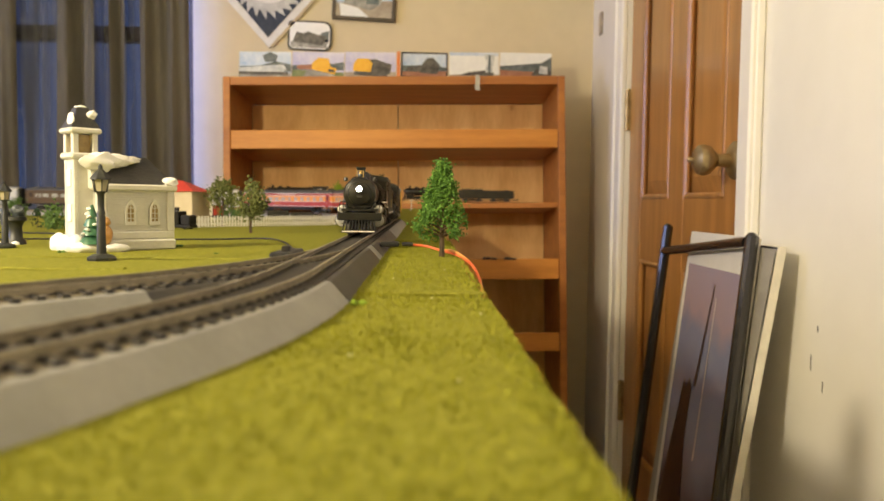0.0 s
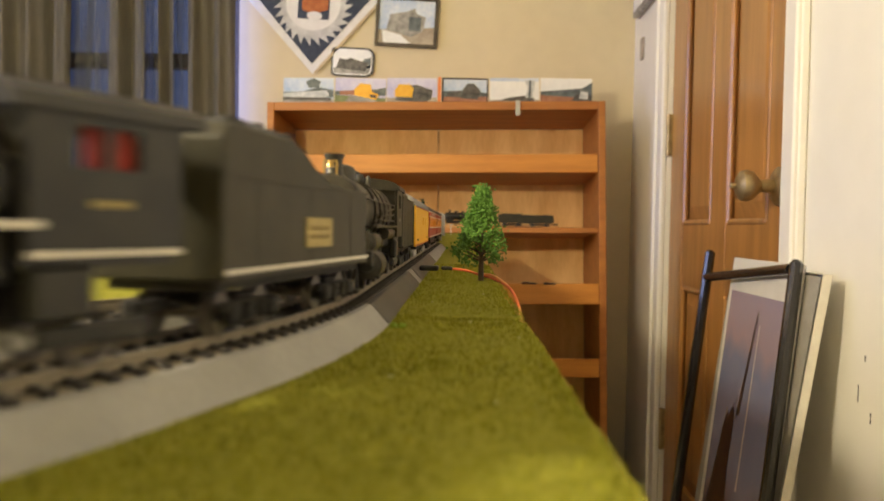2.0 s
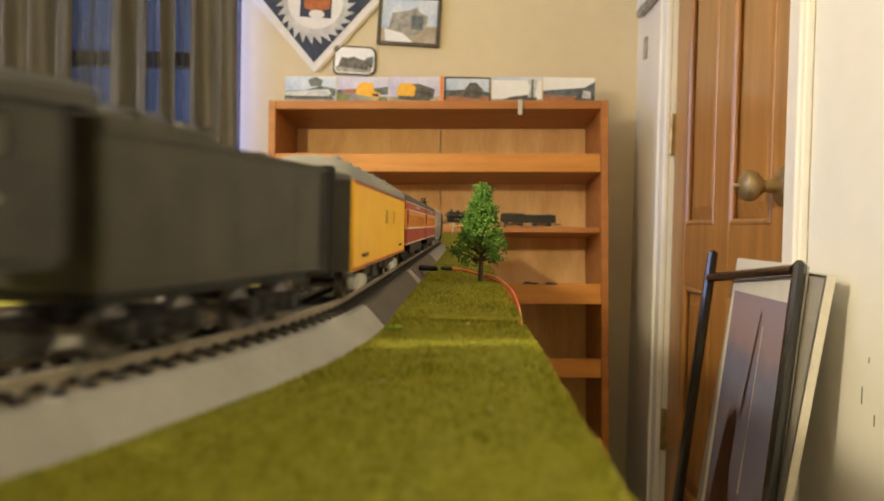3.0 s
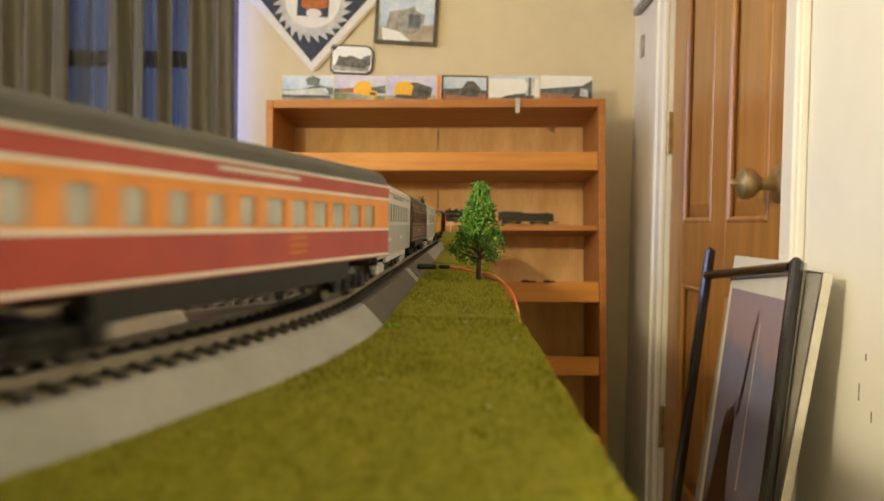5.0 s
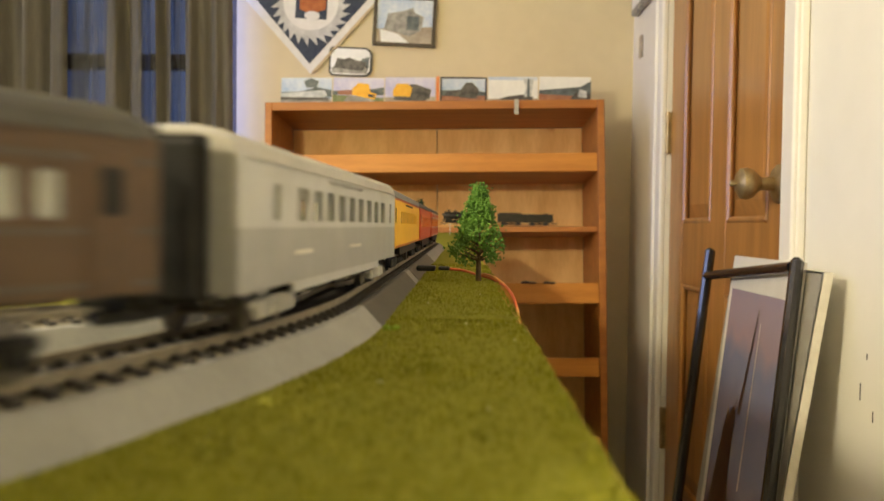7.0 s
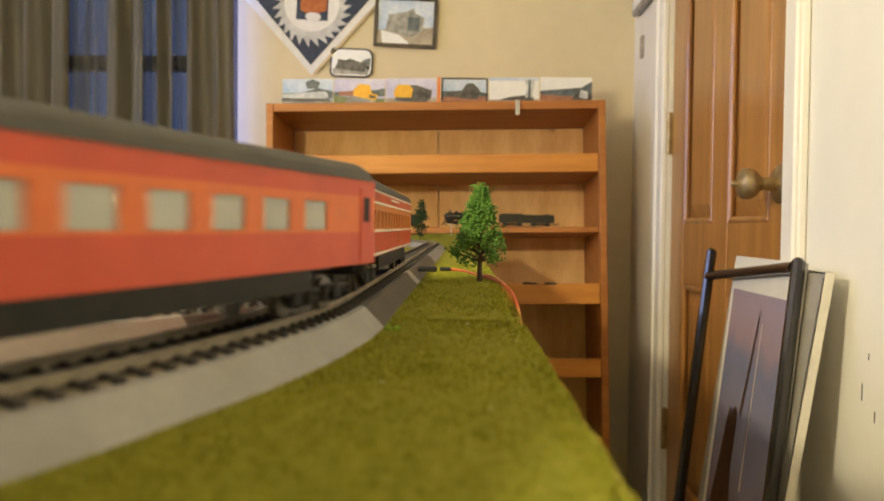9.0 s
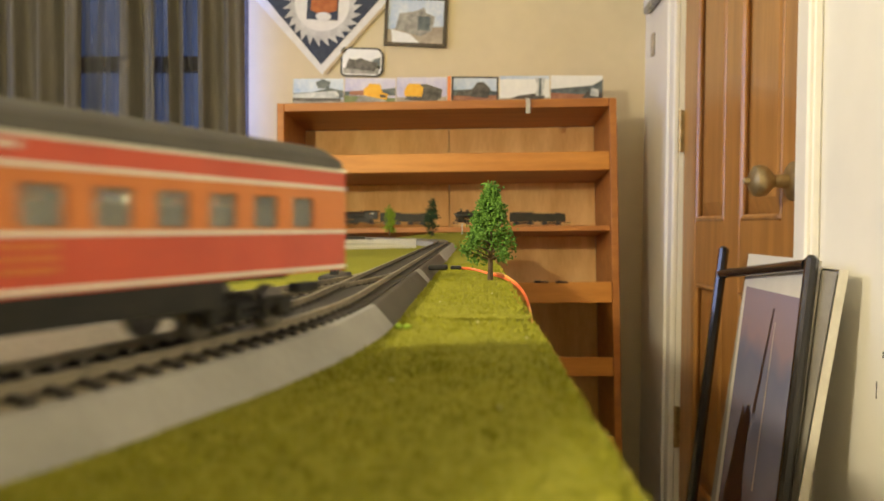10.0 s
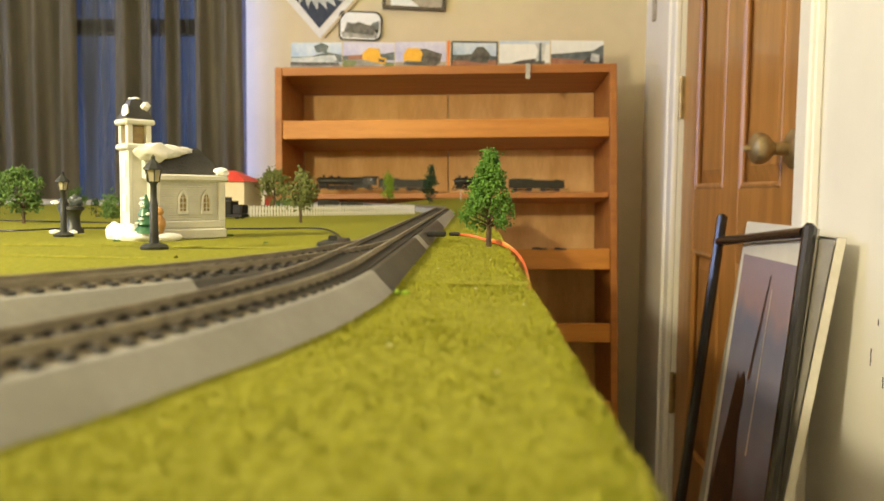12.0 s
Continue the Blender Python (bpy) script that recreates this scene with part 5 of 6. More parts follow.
def build_church():
    """Glazed village church: nave along x, tower at its left front corner."""
    c = root("church", pose(-0.2385, 0.650, TOP, 0, 0, 44), "white ceramic snow-covered church with a black roof and square tower", "church")
    L, W, H = 0.058, 0.042, 0.0470
    bm = boxes(((0, 0, 0.004), (L + 0.004, W + 0.004, 0.009)), bev=0.0015)
    box(bm, (0, 0, 0.0115), (L + 0.002, W + 0.002, 0.006), 0.0008)
    part("plinth", bm, Q["ceramic"], c)
    bm = bmesh.new()
    box(bm, (0, 0, 0.0145 + (H - 0.0145) / 2), (L - 0.002, W - 0.002, H - 0.0145))
    wall = part("wall", bm, Q["ceramic"], c)
    n = 16
    for k in range(n):
        z = 0.0155 + (H - 0.018) * (k + 0.5) / n
        bm = bmesh.new()
        hh = (H - 0.018) / n
        for sy in (-1, 1):
            vs = [bm.verts.new(v) for v in ((-L / 2 + 0.004, sy * (W / 2 - 0.0012), z + hh / 2), (L / 2 - 0.004, sy * (W / 2 - 0.0012), z + hh / 2), (L / 2 - 0.004, sy * (W / 2 - 0.0002), z - hh / 2), (-L / 2 + 0.004, sy * (W / 2 - 0.0002), z - hh / 2),
                                            (-L / 2 + 0.004, sy * (W / 2 - 0.0020), z - hh / 2), (L / 2 - 0.004, sy * (W / 2 - 0.0020), z - hh / 2))]
            bm.faces.new(vs[:4])
            bm.faces.new((vs[3], vs[2], vs[5], vs[4]))
        part("siding_board", bm, Q["ceramic"], wall)
    for sx in (-1, 1):
        for sy in (-1, 1):
            part("corner_post", boxes(((sx * (L / 2 - 0.002), sy * (W / 2 - 0.002), 0.031), (0.0062, 0.0062, 0.034)), bev=0.0008), Q["ceramic"], c)
    part("eave", boxes(((0, 0, H + 0.0012), (L + 0.006, W + 0.006, 0.0052)), bev=0.0012), Q["ceramic"], c)
    # gabled roof with sloped ends
    bm = bmesh.new()
    a, b, z0, z1 = L / 2 + 0.002, W / 2 + 0.002, H + 0.0035, H + 0.0265
    pts = [(-a, -b, z0), (a, -b, z0), (a, b, z0), (-a, b, z0), (-a + 0.006, 0, z1), (a - 0.014, 0, z1)]
    v = [bm.verts.new(p) for p in pts]
    for f in ((0, 1, 5, 4), (2, 3, 4, 5), (1, 2, 5), (3, 0, 4), (3, 2, 1, 0)):
        bm.faces.new([v[i] for i in f])
    bmesh.ops.bevel(bm, geom=bm.edges[:], offset=0.0012, segments=2, affect="EDGES")
    ro = part("roof", bm, Q["slate"], c, "black glazed roof")
    bm = bmesh.new()
    blob(bm, (-0.026, -0.0150, H + 0.0200), (0.0130, 0.0040, 0.0075), 2, 0.5)
    blob(bm, (-0.014, -0.0110, H + 0.0215), (0.0150, 0.0040, 0.0050), 4, 0.4)
    blob(bm, (0.000, -0.0070, H + 0.0232), (0.0090, 0.0035, 0.0026), 5, 0.4)
    part("roof_snow", bm, Q["snow"], ro, "patch of white snow", True)
    bm = bmesh.new()
    blob(bm, (L / 2 - 0.002, -W / 2 + 0.001, H + 0.0060), (0.0062, 0.005, 0.0042), 7, 0.3)
    part("eave_snow", bm, Q["snow"], ro, "", True)
    # gothic windows on the long wall
    for x in (-0.0060, 0.0135):
        bm = bmesh.new()
        prof = [(-0.0042, 0.0195), (0.0042, 0.0195), (0.0042, 0.0330), (0.0024, 0.0366), (0, 0.0392), (-0.0024, 0.0366), (-0.0042, 0.0330)]
        lo = [bm.verts.new((x + u, -W / 2 + 0.0002, z)) for u, z in prof]
        hi = [bm.verts.new((x + u, -W / 2 - 0.0012, z)) for u, z in prof]
        inn = [bm.verts.new((x + u * 0.62, -W / 2 - 0.0012, 0.029 + (z - 0.029) * 0.72)) for u, z in prof]
        dp = [bm.verts.new((x + u * 0.62, -W / 2 - 0.0002, 0.029 + (z - 0.029) * 0.72)) for u, z in prof]
        k = len(prof)
        for A, B in ((lo, hi), (hi, inn), (inn, dp)):
            for i in range(k):
                bm.faces.new((A[i], A[(i + 1) % k], B[(i + 1) % k], B[i]))
        wn = part("window", bm, Q["ceramic"], c)
        bm = bmesh.new()
        f = [bm.verts.new((x + u * 0.64, -W / 2 - 0.0004, 0.029 + (z - 0.029) * 0.74)) for u, z in prof]
        bm.faces.new(f)
        part("glazing", bm, Q["amber"], wn)
        bm = bmesh.new()
        box(bm, (x, -W / 2 - 0.0007, 0.0285), (0.0006, 0.0007, 0.016))
        for z in (0.0245, 0.0285, 0.0325):
            box(bm, (x, -W / 2 - 0.0007, z), (0.0050, 0.0006, 0.0006))
        part("tracery", bm, Q["ceramic"], wn)
    # tower
    tx, ty, tw = -0.0345, 0.0, 0.0170
    t = part("tower", boxes(((tx, ty, 0.0415), (tw, tw, 0.068)), bev=0.0008), Q["ceramic"], c)
    t.scale = (1, 1, 0.945)
    for sx in (-1, 1):
        for sy in (-1, 1):
            part("pilaster", boxes(((tx + sx * (tw / 2 - 0.0012), ty + sy * (tw / 2 - 0.0012), 0.040), (0.0036, 0.0036, 0.066)), bev=0.0006), Q["ceramic"], t)
    part("tower_band", boxes(((tx, ty, 0.0755), (tw + 0.006, tw + 0.006, 0.0050)), bev=0.0014), Q["ceramic"], t)
    for sx in (-1, 1):
        for sy in (-1, 1):
            part("belfry_post", boxes(((tx + sx * 0.0072, ty + sy * 0.0072, 0.0855), (0.0044, 0.0044, 0.0165)), bev=0.0006), Q["ceramic"], t)
    part("belfry_core", boxes(((tx, ty, 0.0850), (0.0115, 0.0115, 0.015))), Q["amber"], t)
    part("cornice", boxes(((tx, ty, 0.0955), (tw + 0.0068, tw + 0.0068, 0.0046)), bev=0.0014), Q["ceramic"], t)
    bm = bmesh.new()
    w0, w1 = tw / 2 + 0.0022, 0.0042
    lo = [bm.verts.new((tx + p * w0, ty + q * w0, 0.0978)) for p, q in ((-1, -1), (1, -1), (1, 1), (-1, 1))]
    mi = [bm.verts.new((tx + p * w0 * 0.62, ty + q * w0 * 0.62, 0.1065)) for p, q in ((-1, -1), (1, -1), (1, 1), (-1, 1))]
    hi = [bm.verts.new((tx + p * w1, ty + q * w1, 0.1140)) for p, q in ((-1, -1), (1, -1), (1, 1), (-1, 1))]
    for A, B in ((lo, mi), (mi, hi)):
        for i in range(4):
            bm.faces.new((A[i], A[(i + 1) % 4], B[(i + 1) % 4], B[i]))
    bm.faces.new(lo[::-1])
    bm.faces.new(hi)
    part("tower_roof", bm, Q["slate"], t)
    bm = bmesh.new()
    blob(bm, (tx, ty, 0.1148), (0.0042, 0.0042, 0.0014), 1, 0.3)
    blob(bm, (tx + 0.0058, ty - 0.0072, 0.1085), (0.0034, 0.0020, 0.0036), 2, 0.4)
    blob(bm, (tx - 0.0085, ty - 0.004, 0.1040), (0.0016, 0.0062, 0.0052), 3, 0.25)
    part("tower_snow", bm, Q["snow"], t, "", True)
    # raised white snow strips on the tower's left face, no openings
    for z in (0.030, 0.058):
        bm = boxes(((tx - tw / 2 - 0.0004, ty, z), (0.0012, 0.007, 0.014)), bev=0.0004)
        part("tower_opening", bm, Q["snow"], t)
    bm = bmesh.new()
    v = [bm.verts.new(p) for p in ((-L / 2 - 0.004, -W / 2 - 0.003, 0.0475), (-L / 2 - 0.004, W / 2 + 0.003, 0.0475), (-L / 2 - 0.004, 0, 0.0755), (-L / 2 + 0.004, -W / 2 - 0.003, 0.0475), (-L / 2 + 0.004, W / 2 + 0.003, 0.0475), (-L / 2 + 0.004, 0, 0.0755))]
    for f in ((0, 1, 2), (5, 4, 3), (0, 3, 4, 1), (1, 4, 5, 2), (2, 5, 3, 0)):
        bm.faces.new([v[i] for i in f])
    part("gable", bm, Q["ceramic"], c)
    # snow bank at the foot, and a glazed fir with ornaments
    bm = bmesh.new()
    for x, y, sx, sy, sz, k in ((-0.0490, -0.006, 0.006, 0.011, 0.008, 1), (-0.0400, -0.025, 0.011, 0.009, 0.0060, 2), (-0.0240, -0.032, 0.012, 0.006, 0.0040, 3), (-0.0480, 0.010, 0.006, 0.009, 0.0085, 4), (-0.0450, -0.016, 0.008, 0.008, 0.0080, 5)):
        blob(bm, (x, y, sz * 0.55), (sx, sy, sz), k, 0.14)
    part("snow_bank", bm, Q["snow"], c, "white glazed snow bank", True)
    bm = bmesh.new()
    for k, (r, z) in enumerate(((0.0098, 0.006), (0.0080, 0.0125), (0.0060, 0.019), (0.0038, 0.0255))):
        lathe(bm, [(r, z), (r * 0.9, z + 0.002), (r * 0.25, z + 0.0095)], 12, Matrix.Translation((-0.0375, -0.0265, 0)))
    fir = part("fir", bm, Q["green_glaze"], c, "green glazed fir dusted with snow", True, 50)
    bm = bmesh.new()
    rnd = random.Random(3)
    for k in range(16):
        z = 0.008 + 0.024 * rnd.random()
        a = rnd.random() * 6.28
        r = 0.0100 * (1 - (z - 0.006) / 0.032)
        blob(bm, (-0.0375 + r * math.cos(a), -0.0265 + r * math.sin(a), z), (0.0021, 0.0021, 0.0012), k, 0.3, 1)
    part("fir_snow", bm, Q["snow"], fir)
    bm = bmesh.new()
    blob(bm, (-0.0290, -0.0300, 0.0120), (0.0046, 0.0044, 0.0080), 3, 0.2)
    blob(bm, (-0.0290, -0.0300, 0.0220), (0.0036, 0.0036, 0.0038), 4, 0.15)
    part("ornament", bm, [Q["flesh_glaze"]], c, "small ochre and green glazed ornament", True)


def street_lamp(x, y, h, lab):
    t = root("street_lamp", pose(x, y, TOP), lab, "street lamp", "street lamps")
    k = h / 0.0600
    part("base", turned([(0.0092 * k, 0), (0.0094 * k, 0.0018 * k), (0.0078 * k, 0.0030 * k), (0.0046 * k, 0.0042 * k)], 8), Q["iron"], t)
    part("post", turned([(0.0032 * k, 0.0038 * k), (0.0028 * k, 0.008 * k), (0.0026 * k, 0.030 * k), (0.0020 * k, 0.032 * k), (0.0021 * k, 0.0415 * k), (0.0036 * k, 0.0435 * k)], 12), Q["iron"], t, "", True)
    ln = part("lantern", turned([(0.0036 * k, 0.0432 * k), (0.0050 * k, 0.0500 * k), (0.0050 * k, 0.0510 * k)], 6), Q["lantern"], t, "pale six-sided lantern")
    bm = bmesh.new()
    for i in range(6):
        a = 2 * math.pi * i / 6
        rod(bm, (0.0037 * k * math.cos(a), 0.0037 * k * math.sin(a), 0.0430 * k), (0.0052 * k * math.cos(a), 0.0052 * k * math.sin(a), 0.0512 * k), 0.00045 * k, 5)
    part("lantern_bars", bm, Q["iron"], ln)
    part("cap", turned([(0.0068 * k, 0.0508 * k), (0.0066 * k, 0.0520 * k), (0.0040 * k, 0.0550 * k), (0.0014 * k, 0.0575 * k), (0.0014 * k, 0.0590 * k), (0.0004 * k, 0.0605 * k)], 8), Q["iron"], t)
    return t


def build_small_scenery():
    street_lamp(-0.2087, 0.5239, 0.0610, "black street lamp with a six-sided lantern near the church")
    street_lamp(-0.3316, 0.6462, 0.0520, "black street lamp with a six-sided lantern beside a garden ornament")
    # ornament behind the second lamp
    o = root("garden_ornament", pose(-0.3480, 0.690, TOP), "dark glazed garden ornament dusted with snow", "ornament")
    bm = turned([(0.0082, 0), (0.0080, 0.003), (0.0056, 0.0055), (0.0050, 0.0150), (0.0066, 0.0190), (0.0088, 0.0205), (0.0086, 0.0232), (0.0040, 0.0240)], 14, Matrix.Translation((0.003, 0, 0)))
    part("pedestal", bm, Q["iron"], o, "", True)
    bm = bmesh.new()
    blob(bm, (0.005, 0, 0.0275), (0.0052, 0.005, 0.0055), 3, 0.5)
    blob(bm, (-0.006, 0, 0.023), (0.004, 0.005, 0.010), 5, 0.5)
    part("top", bm, Q["blue_grey"], o, "blue grey glazed top", True)
    bm = bmesh.new()
    blob(bm, (-0.011, -0.004, 0.0265), (0.004, 0.004, 0.002), 1, 0.3, 1)
    blob(bm, (-0.010, -0.008, 0.0015), (0.005, 0.004, 0.0025), 2, 0.3, 1)
    blob(bm, (0.006, -0.007, 0.001), (0.004, 0.003, 0.0025), 6, 0.3, 1)
    part("snow", bm, Q["snow"], o)["kind"] = "stuff"
    # picket fence
    fn = root("picket_fence", None, "white picket fence across the far lawn", "fence")
    ax, ay, bx, by = -0.3400, 1.150, -0.1030, 1.397
    ln = math.hypot(bx - ax, by - ay)
    ang = math.atan2(by - ay, bx - ax)
    pk = bmesh.new()
    vs = [pk.verts.new(v) for v in ((-0.0013, -0.0005, 0), (0.0013, -0.0005, 0), (0.0013, -0.0005, 0.0150), (0, -0.0005, 0.0170), (-0.0013, -0.0005, 0.0150))]
    g = bmesh.ops.extrude_face_region(pk, geom=[pk.faces.new(vs)])
    bmesh.ops.translate(pk, vec=(0, 0.001, 0), verts=[q for q in g["geom"] if isinstance(q, bmesh.types.BMVert)])
    bmesh.ops.recalc_face_normals(pk, faces=pk.faces[:])
    me = bpy.data.meshes.new("picket")
    pk.to_mesh(me)
    pk.free()
    me.materials.append(Q["fence"])
    n = int(ln / 0.0050)
    for k in range(n + 1):
        ob = new("picket", me)
        ob.parent = fn
        u = k / n
        ob.matrix_local = pose(ax + (bx - ax) * u, ay + (by - ay) * u, TOP - 0.0005, 0, 0, math.degrees(ang))
    for z in (0.0045, 0.0115):
        bm = bmesh.new()
        box(bm, (ln / 2, 0.0012, z), (ln, 0.0010, 0.0018), 0, Matrix.Translation((ax, ay, TOP)) @ Matrix.Rotation(ang, 4, "Z"))
        part("fence_rail", bm, Q["fence"], fn)
    # buildings and vehicles in the distance
    b = root("station_building", pose(-0.3830, 1.225, TOP, 0, 0, -6), "tan model building with a red pitched roof", "building")
    part("wall", boxes(((0, 0, 0.026), (0.100, 0.07, 0.052)), bev=0.0006), Q["tan"], b)
    bm = bmesh.new()
    v = [bm.verts.new(p) for p in ((-0.054, -0.039, 0.051), (0.054, -0.039, 0.051), (0.054, 0.039, 0.051), (-0.054, 0.039, 0.051), (-0.040, 0, 0.0675), (0.022, 0, 0.0675))]
    for f in ((0, 1, 5, 4), (2, 3, 4, 5), (1, 2, 5), (3, 0, 4), (3, 2, 1, 0)):
        bm.faces.new([v[i] for i in f])
    part("roof", bm, Q["red_roof"], b, "red pitched roof")
    part("doorway", boxes(((0.020, -0.0352, 0.014), (0.022, 0.002, 0.028)), bev=0.0004), P["under"], b)
    def toy_vehicle(name, x, y, z, turn, L, h, cab_mat, body_mat, label):
        c = root(name, pose(x, y, z, 0, 0, turn), label, "toy vehicle", "toy vehicles")
        part("chassis", boxes(((0, 0, 0.0042), (L, 0.017, 0.004)), bev=0.0006), P["under"], c)
        part("cargo_box", boxes(((-L * 0.16, 0, 0.006 + h / 2), (L * 0.64, 0.018, h)), bev=0.001), body_mat, c)
        cb = part("cab", boxes(((L * 0.34, 0, 0.006 + h * 0.36), (L * 0.30, 0.0165, h * 0.72)), bev=0.0016), cab_mat, c)
        part("windscreen", boxes(((L * 0.486, 0, 0.006 + h * 0.50), (0.0012, 0.0135, h * 0.28)), bev=0.0003), P["under"], cb)
        for sx in (-0.32, 0.32):
            for sy in (-1, 1):
                part("wheel", turned([(0.0028, 0), (0.0042, 0.0004), (0.0042, 0.0026), (0.0028, 0.003)], 14, Matrix.Translation((sx * L, sy * 0.0075, 0.0042)) @ pose(0, 0, 0, 90 * sy, 0, 0)), P["under"], c)
        return c
    toy_vehicle("toy_truck", -0.3280, 1.085, TOP, -20, 0.050, 0.018, P["under"], P["loco"], "black toy truck parked before the tan building")
    toy_vehicle("toy_truck", -0.4560, 1.72, TOP, 25, 0.060, 0.030, P["red"], P["white_line"], "red and white toy truck parked beyond the fence")
    toy_vehicle("toy_car", -0.2760, 1.60, TOP + 0.0005, 10, 0.066, 0.014, P["loco_grey"], P["loco_grey"], "dark grey toy car parked beyond the fence")
    toy_vehicle("toy_car", -0.2170, 1.55, TOP + 0.0005, 5, 0.044, 0.011, P["loco"], P["loco_grey"], "dark toy car parked beyond the fence")
    # telltale post near the far bend
    bm = bmesh.new()
    rod(bm, (0.0, 0, -0.001), (0, 0, 0.026), 0.0010, 8)
    rod(bm, (-0.005, 0, 0.0255), (0.005, 0, 0.0255), 0.0008, 6)
    ob = part("track_post", bm, Q["ceramic"])
    ob.location = (-0.030, 1.86, 0.8075)
    tagged(ob, "small pale wooden post beyond the track", "post")


def build_wires():
    for k, (mt, dx) in enumerate((("wire_orange", 0.0), ("wire_yellow", 0.0014))):
        pts = [(-0.0120, 0.640 + dx, TOP + 0.0062), (0.000, 0.638 + dx, TOP + 0.0050), (0.0100, 0.624 + dx, TOP + 0.0030), (0.0200, 0.600 + dx, TOP + 0.0015 + 0.002 * k), (0.0300, 0.560 + dx, TOP - 0.0020),
               (0.0345, 0.520, TOP - 0.0120), (0.0335, 0.470, TOP - 0.030), (0.0310, 0.42, TOP - 0.045), (0.0290, 0.36, TOP - 0.062), (0.029, 0.28, TOP - 0.10), (0.028, 0.2, TOP - 0.2)]
        bm = bmesh.new()
        tube(bm, bent(pts, 8), 0.0010, 8)
        tagged(part("power_wire", bm, Q[mt], None, "", True), "orange two-strand wire running over the table edge", "wire", "power wires")
    for pts in ([(-0.62, 0.86, TOP), (-0.50, 0.80, TOP + 0.0004), (-0.4186, 0.702, TOP), (-0.36, 0.735, TOP + 0.0016), (-0.30, 0.775, TOP), (-0.21, 0.800, TOP), (-0.15, 0.80, TOP + 0.0008), (-0.0960, 0.60, TOP + 0.0012), (TX - 0.031, 0.535, TOP + 0.003)],
                [(-0.80, 0.96, TOP), (-0.62, 0.93, TOP), (-0.45, 0.90, TOP), (-0.38, 0.87, TOP + 0.0005), (-0.30, 0.82, TOP)]):
        bm = bmesh.new()
        tube(bm, [p + Vector((0, 0, 0.0010)) for p in bent(pts, 10)], 0.0008, 8)
        tagged(part("switch_cable", bm, M["black"], None, "", True), "flat black cable lying across the lawn", "cable", "switch cables")
    # joints between mats
    for y, x0, x1 in ((0.545, -0.75, -0.085), (0.455, -0.6, -0.17), (0.3515, -0.014, 0.0235)):
        bm = bmesh.new()
        pts = [(x0 + (x1 - x0) * k / 20, y + min(0.004, (x1 - x0) * 0.02) * math.sin(k * 1.3), TOP + 0.0002) for k in range(21)]
        sweep(bm, [(-0.004, 0), (-0.0015, 0.0010), (0.0015, 0.0010), (0.004, 0)], [(Vector(p), Vector((0, 1, 0)), Vector((0, 0, 1))) for p in pts])
        tagged(part("mat_joint", bm, M["grass"], None, "", True), "raised seam where two grass mats meet", "mat joint", "mat joints")


# ---- things round the room ----


def picture(name, x0, x1, z0, z1, y, turn, frame_mat, label, scene_kind, th=0.012, border=0.008, tilt=0.0):
    """A flat picture with its printed shapes; in its own plane x right, z up."""
    w, h = x1 - x0, z1 - z0
    if y > 2.4:
        x0, x1, z0, y = x0 * 1.0225, x1 * 1.0225, 0.83 + (z0 - 0.83) * 1.0225, y + 0.055
    p = root(name, Matrix.Translation(((x0 + x1) / 2, y, z0)) @ pose(0, 0, 0, tilt, turn, 0), label, "picture" if frame_mat else "photograph", "" if frame_mat else "photographs on the bookcase")
    d = 0.0
    if frame_mat:
        for c, s in (((-w / 2 + border / 2, 0, h / 2), (border, th, h)), ((w / 2 - border / 2, 0, h / 2), (border, th, h)), ((0, 0, border / 2), (w - 2 * border, th, border)), ((0, 0, h - border / 2), (w - 2 * border, th, border))):
            part("frame_rail", boxes((c, s), bev=0.001), frame_mat, p)
        w, h, d = w - 2 * border, h - 2 * border, border
    yb = 0.0
    part("print", boxes(((0, yb, d + h / 2), (w, 0.002, h))), scene_kind["sky"], p)
    def patch(nm, pts, mat, lift):
        bm = bmesh.new()
        bm.faces.new([bm.verts.new((u * w, yb - 0.001 - lift * 0.0005, d + v * h)) for u, v in pts])
        part(nm, bm, mat, p)
    for i, (nm, pts, mat) in enumerate(scene_kind["shapes"]):
        patch(nm, pts, mat, i + 1)
    return p


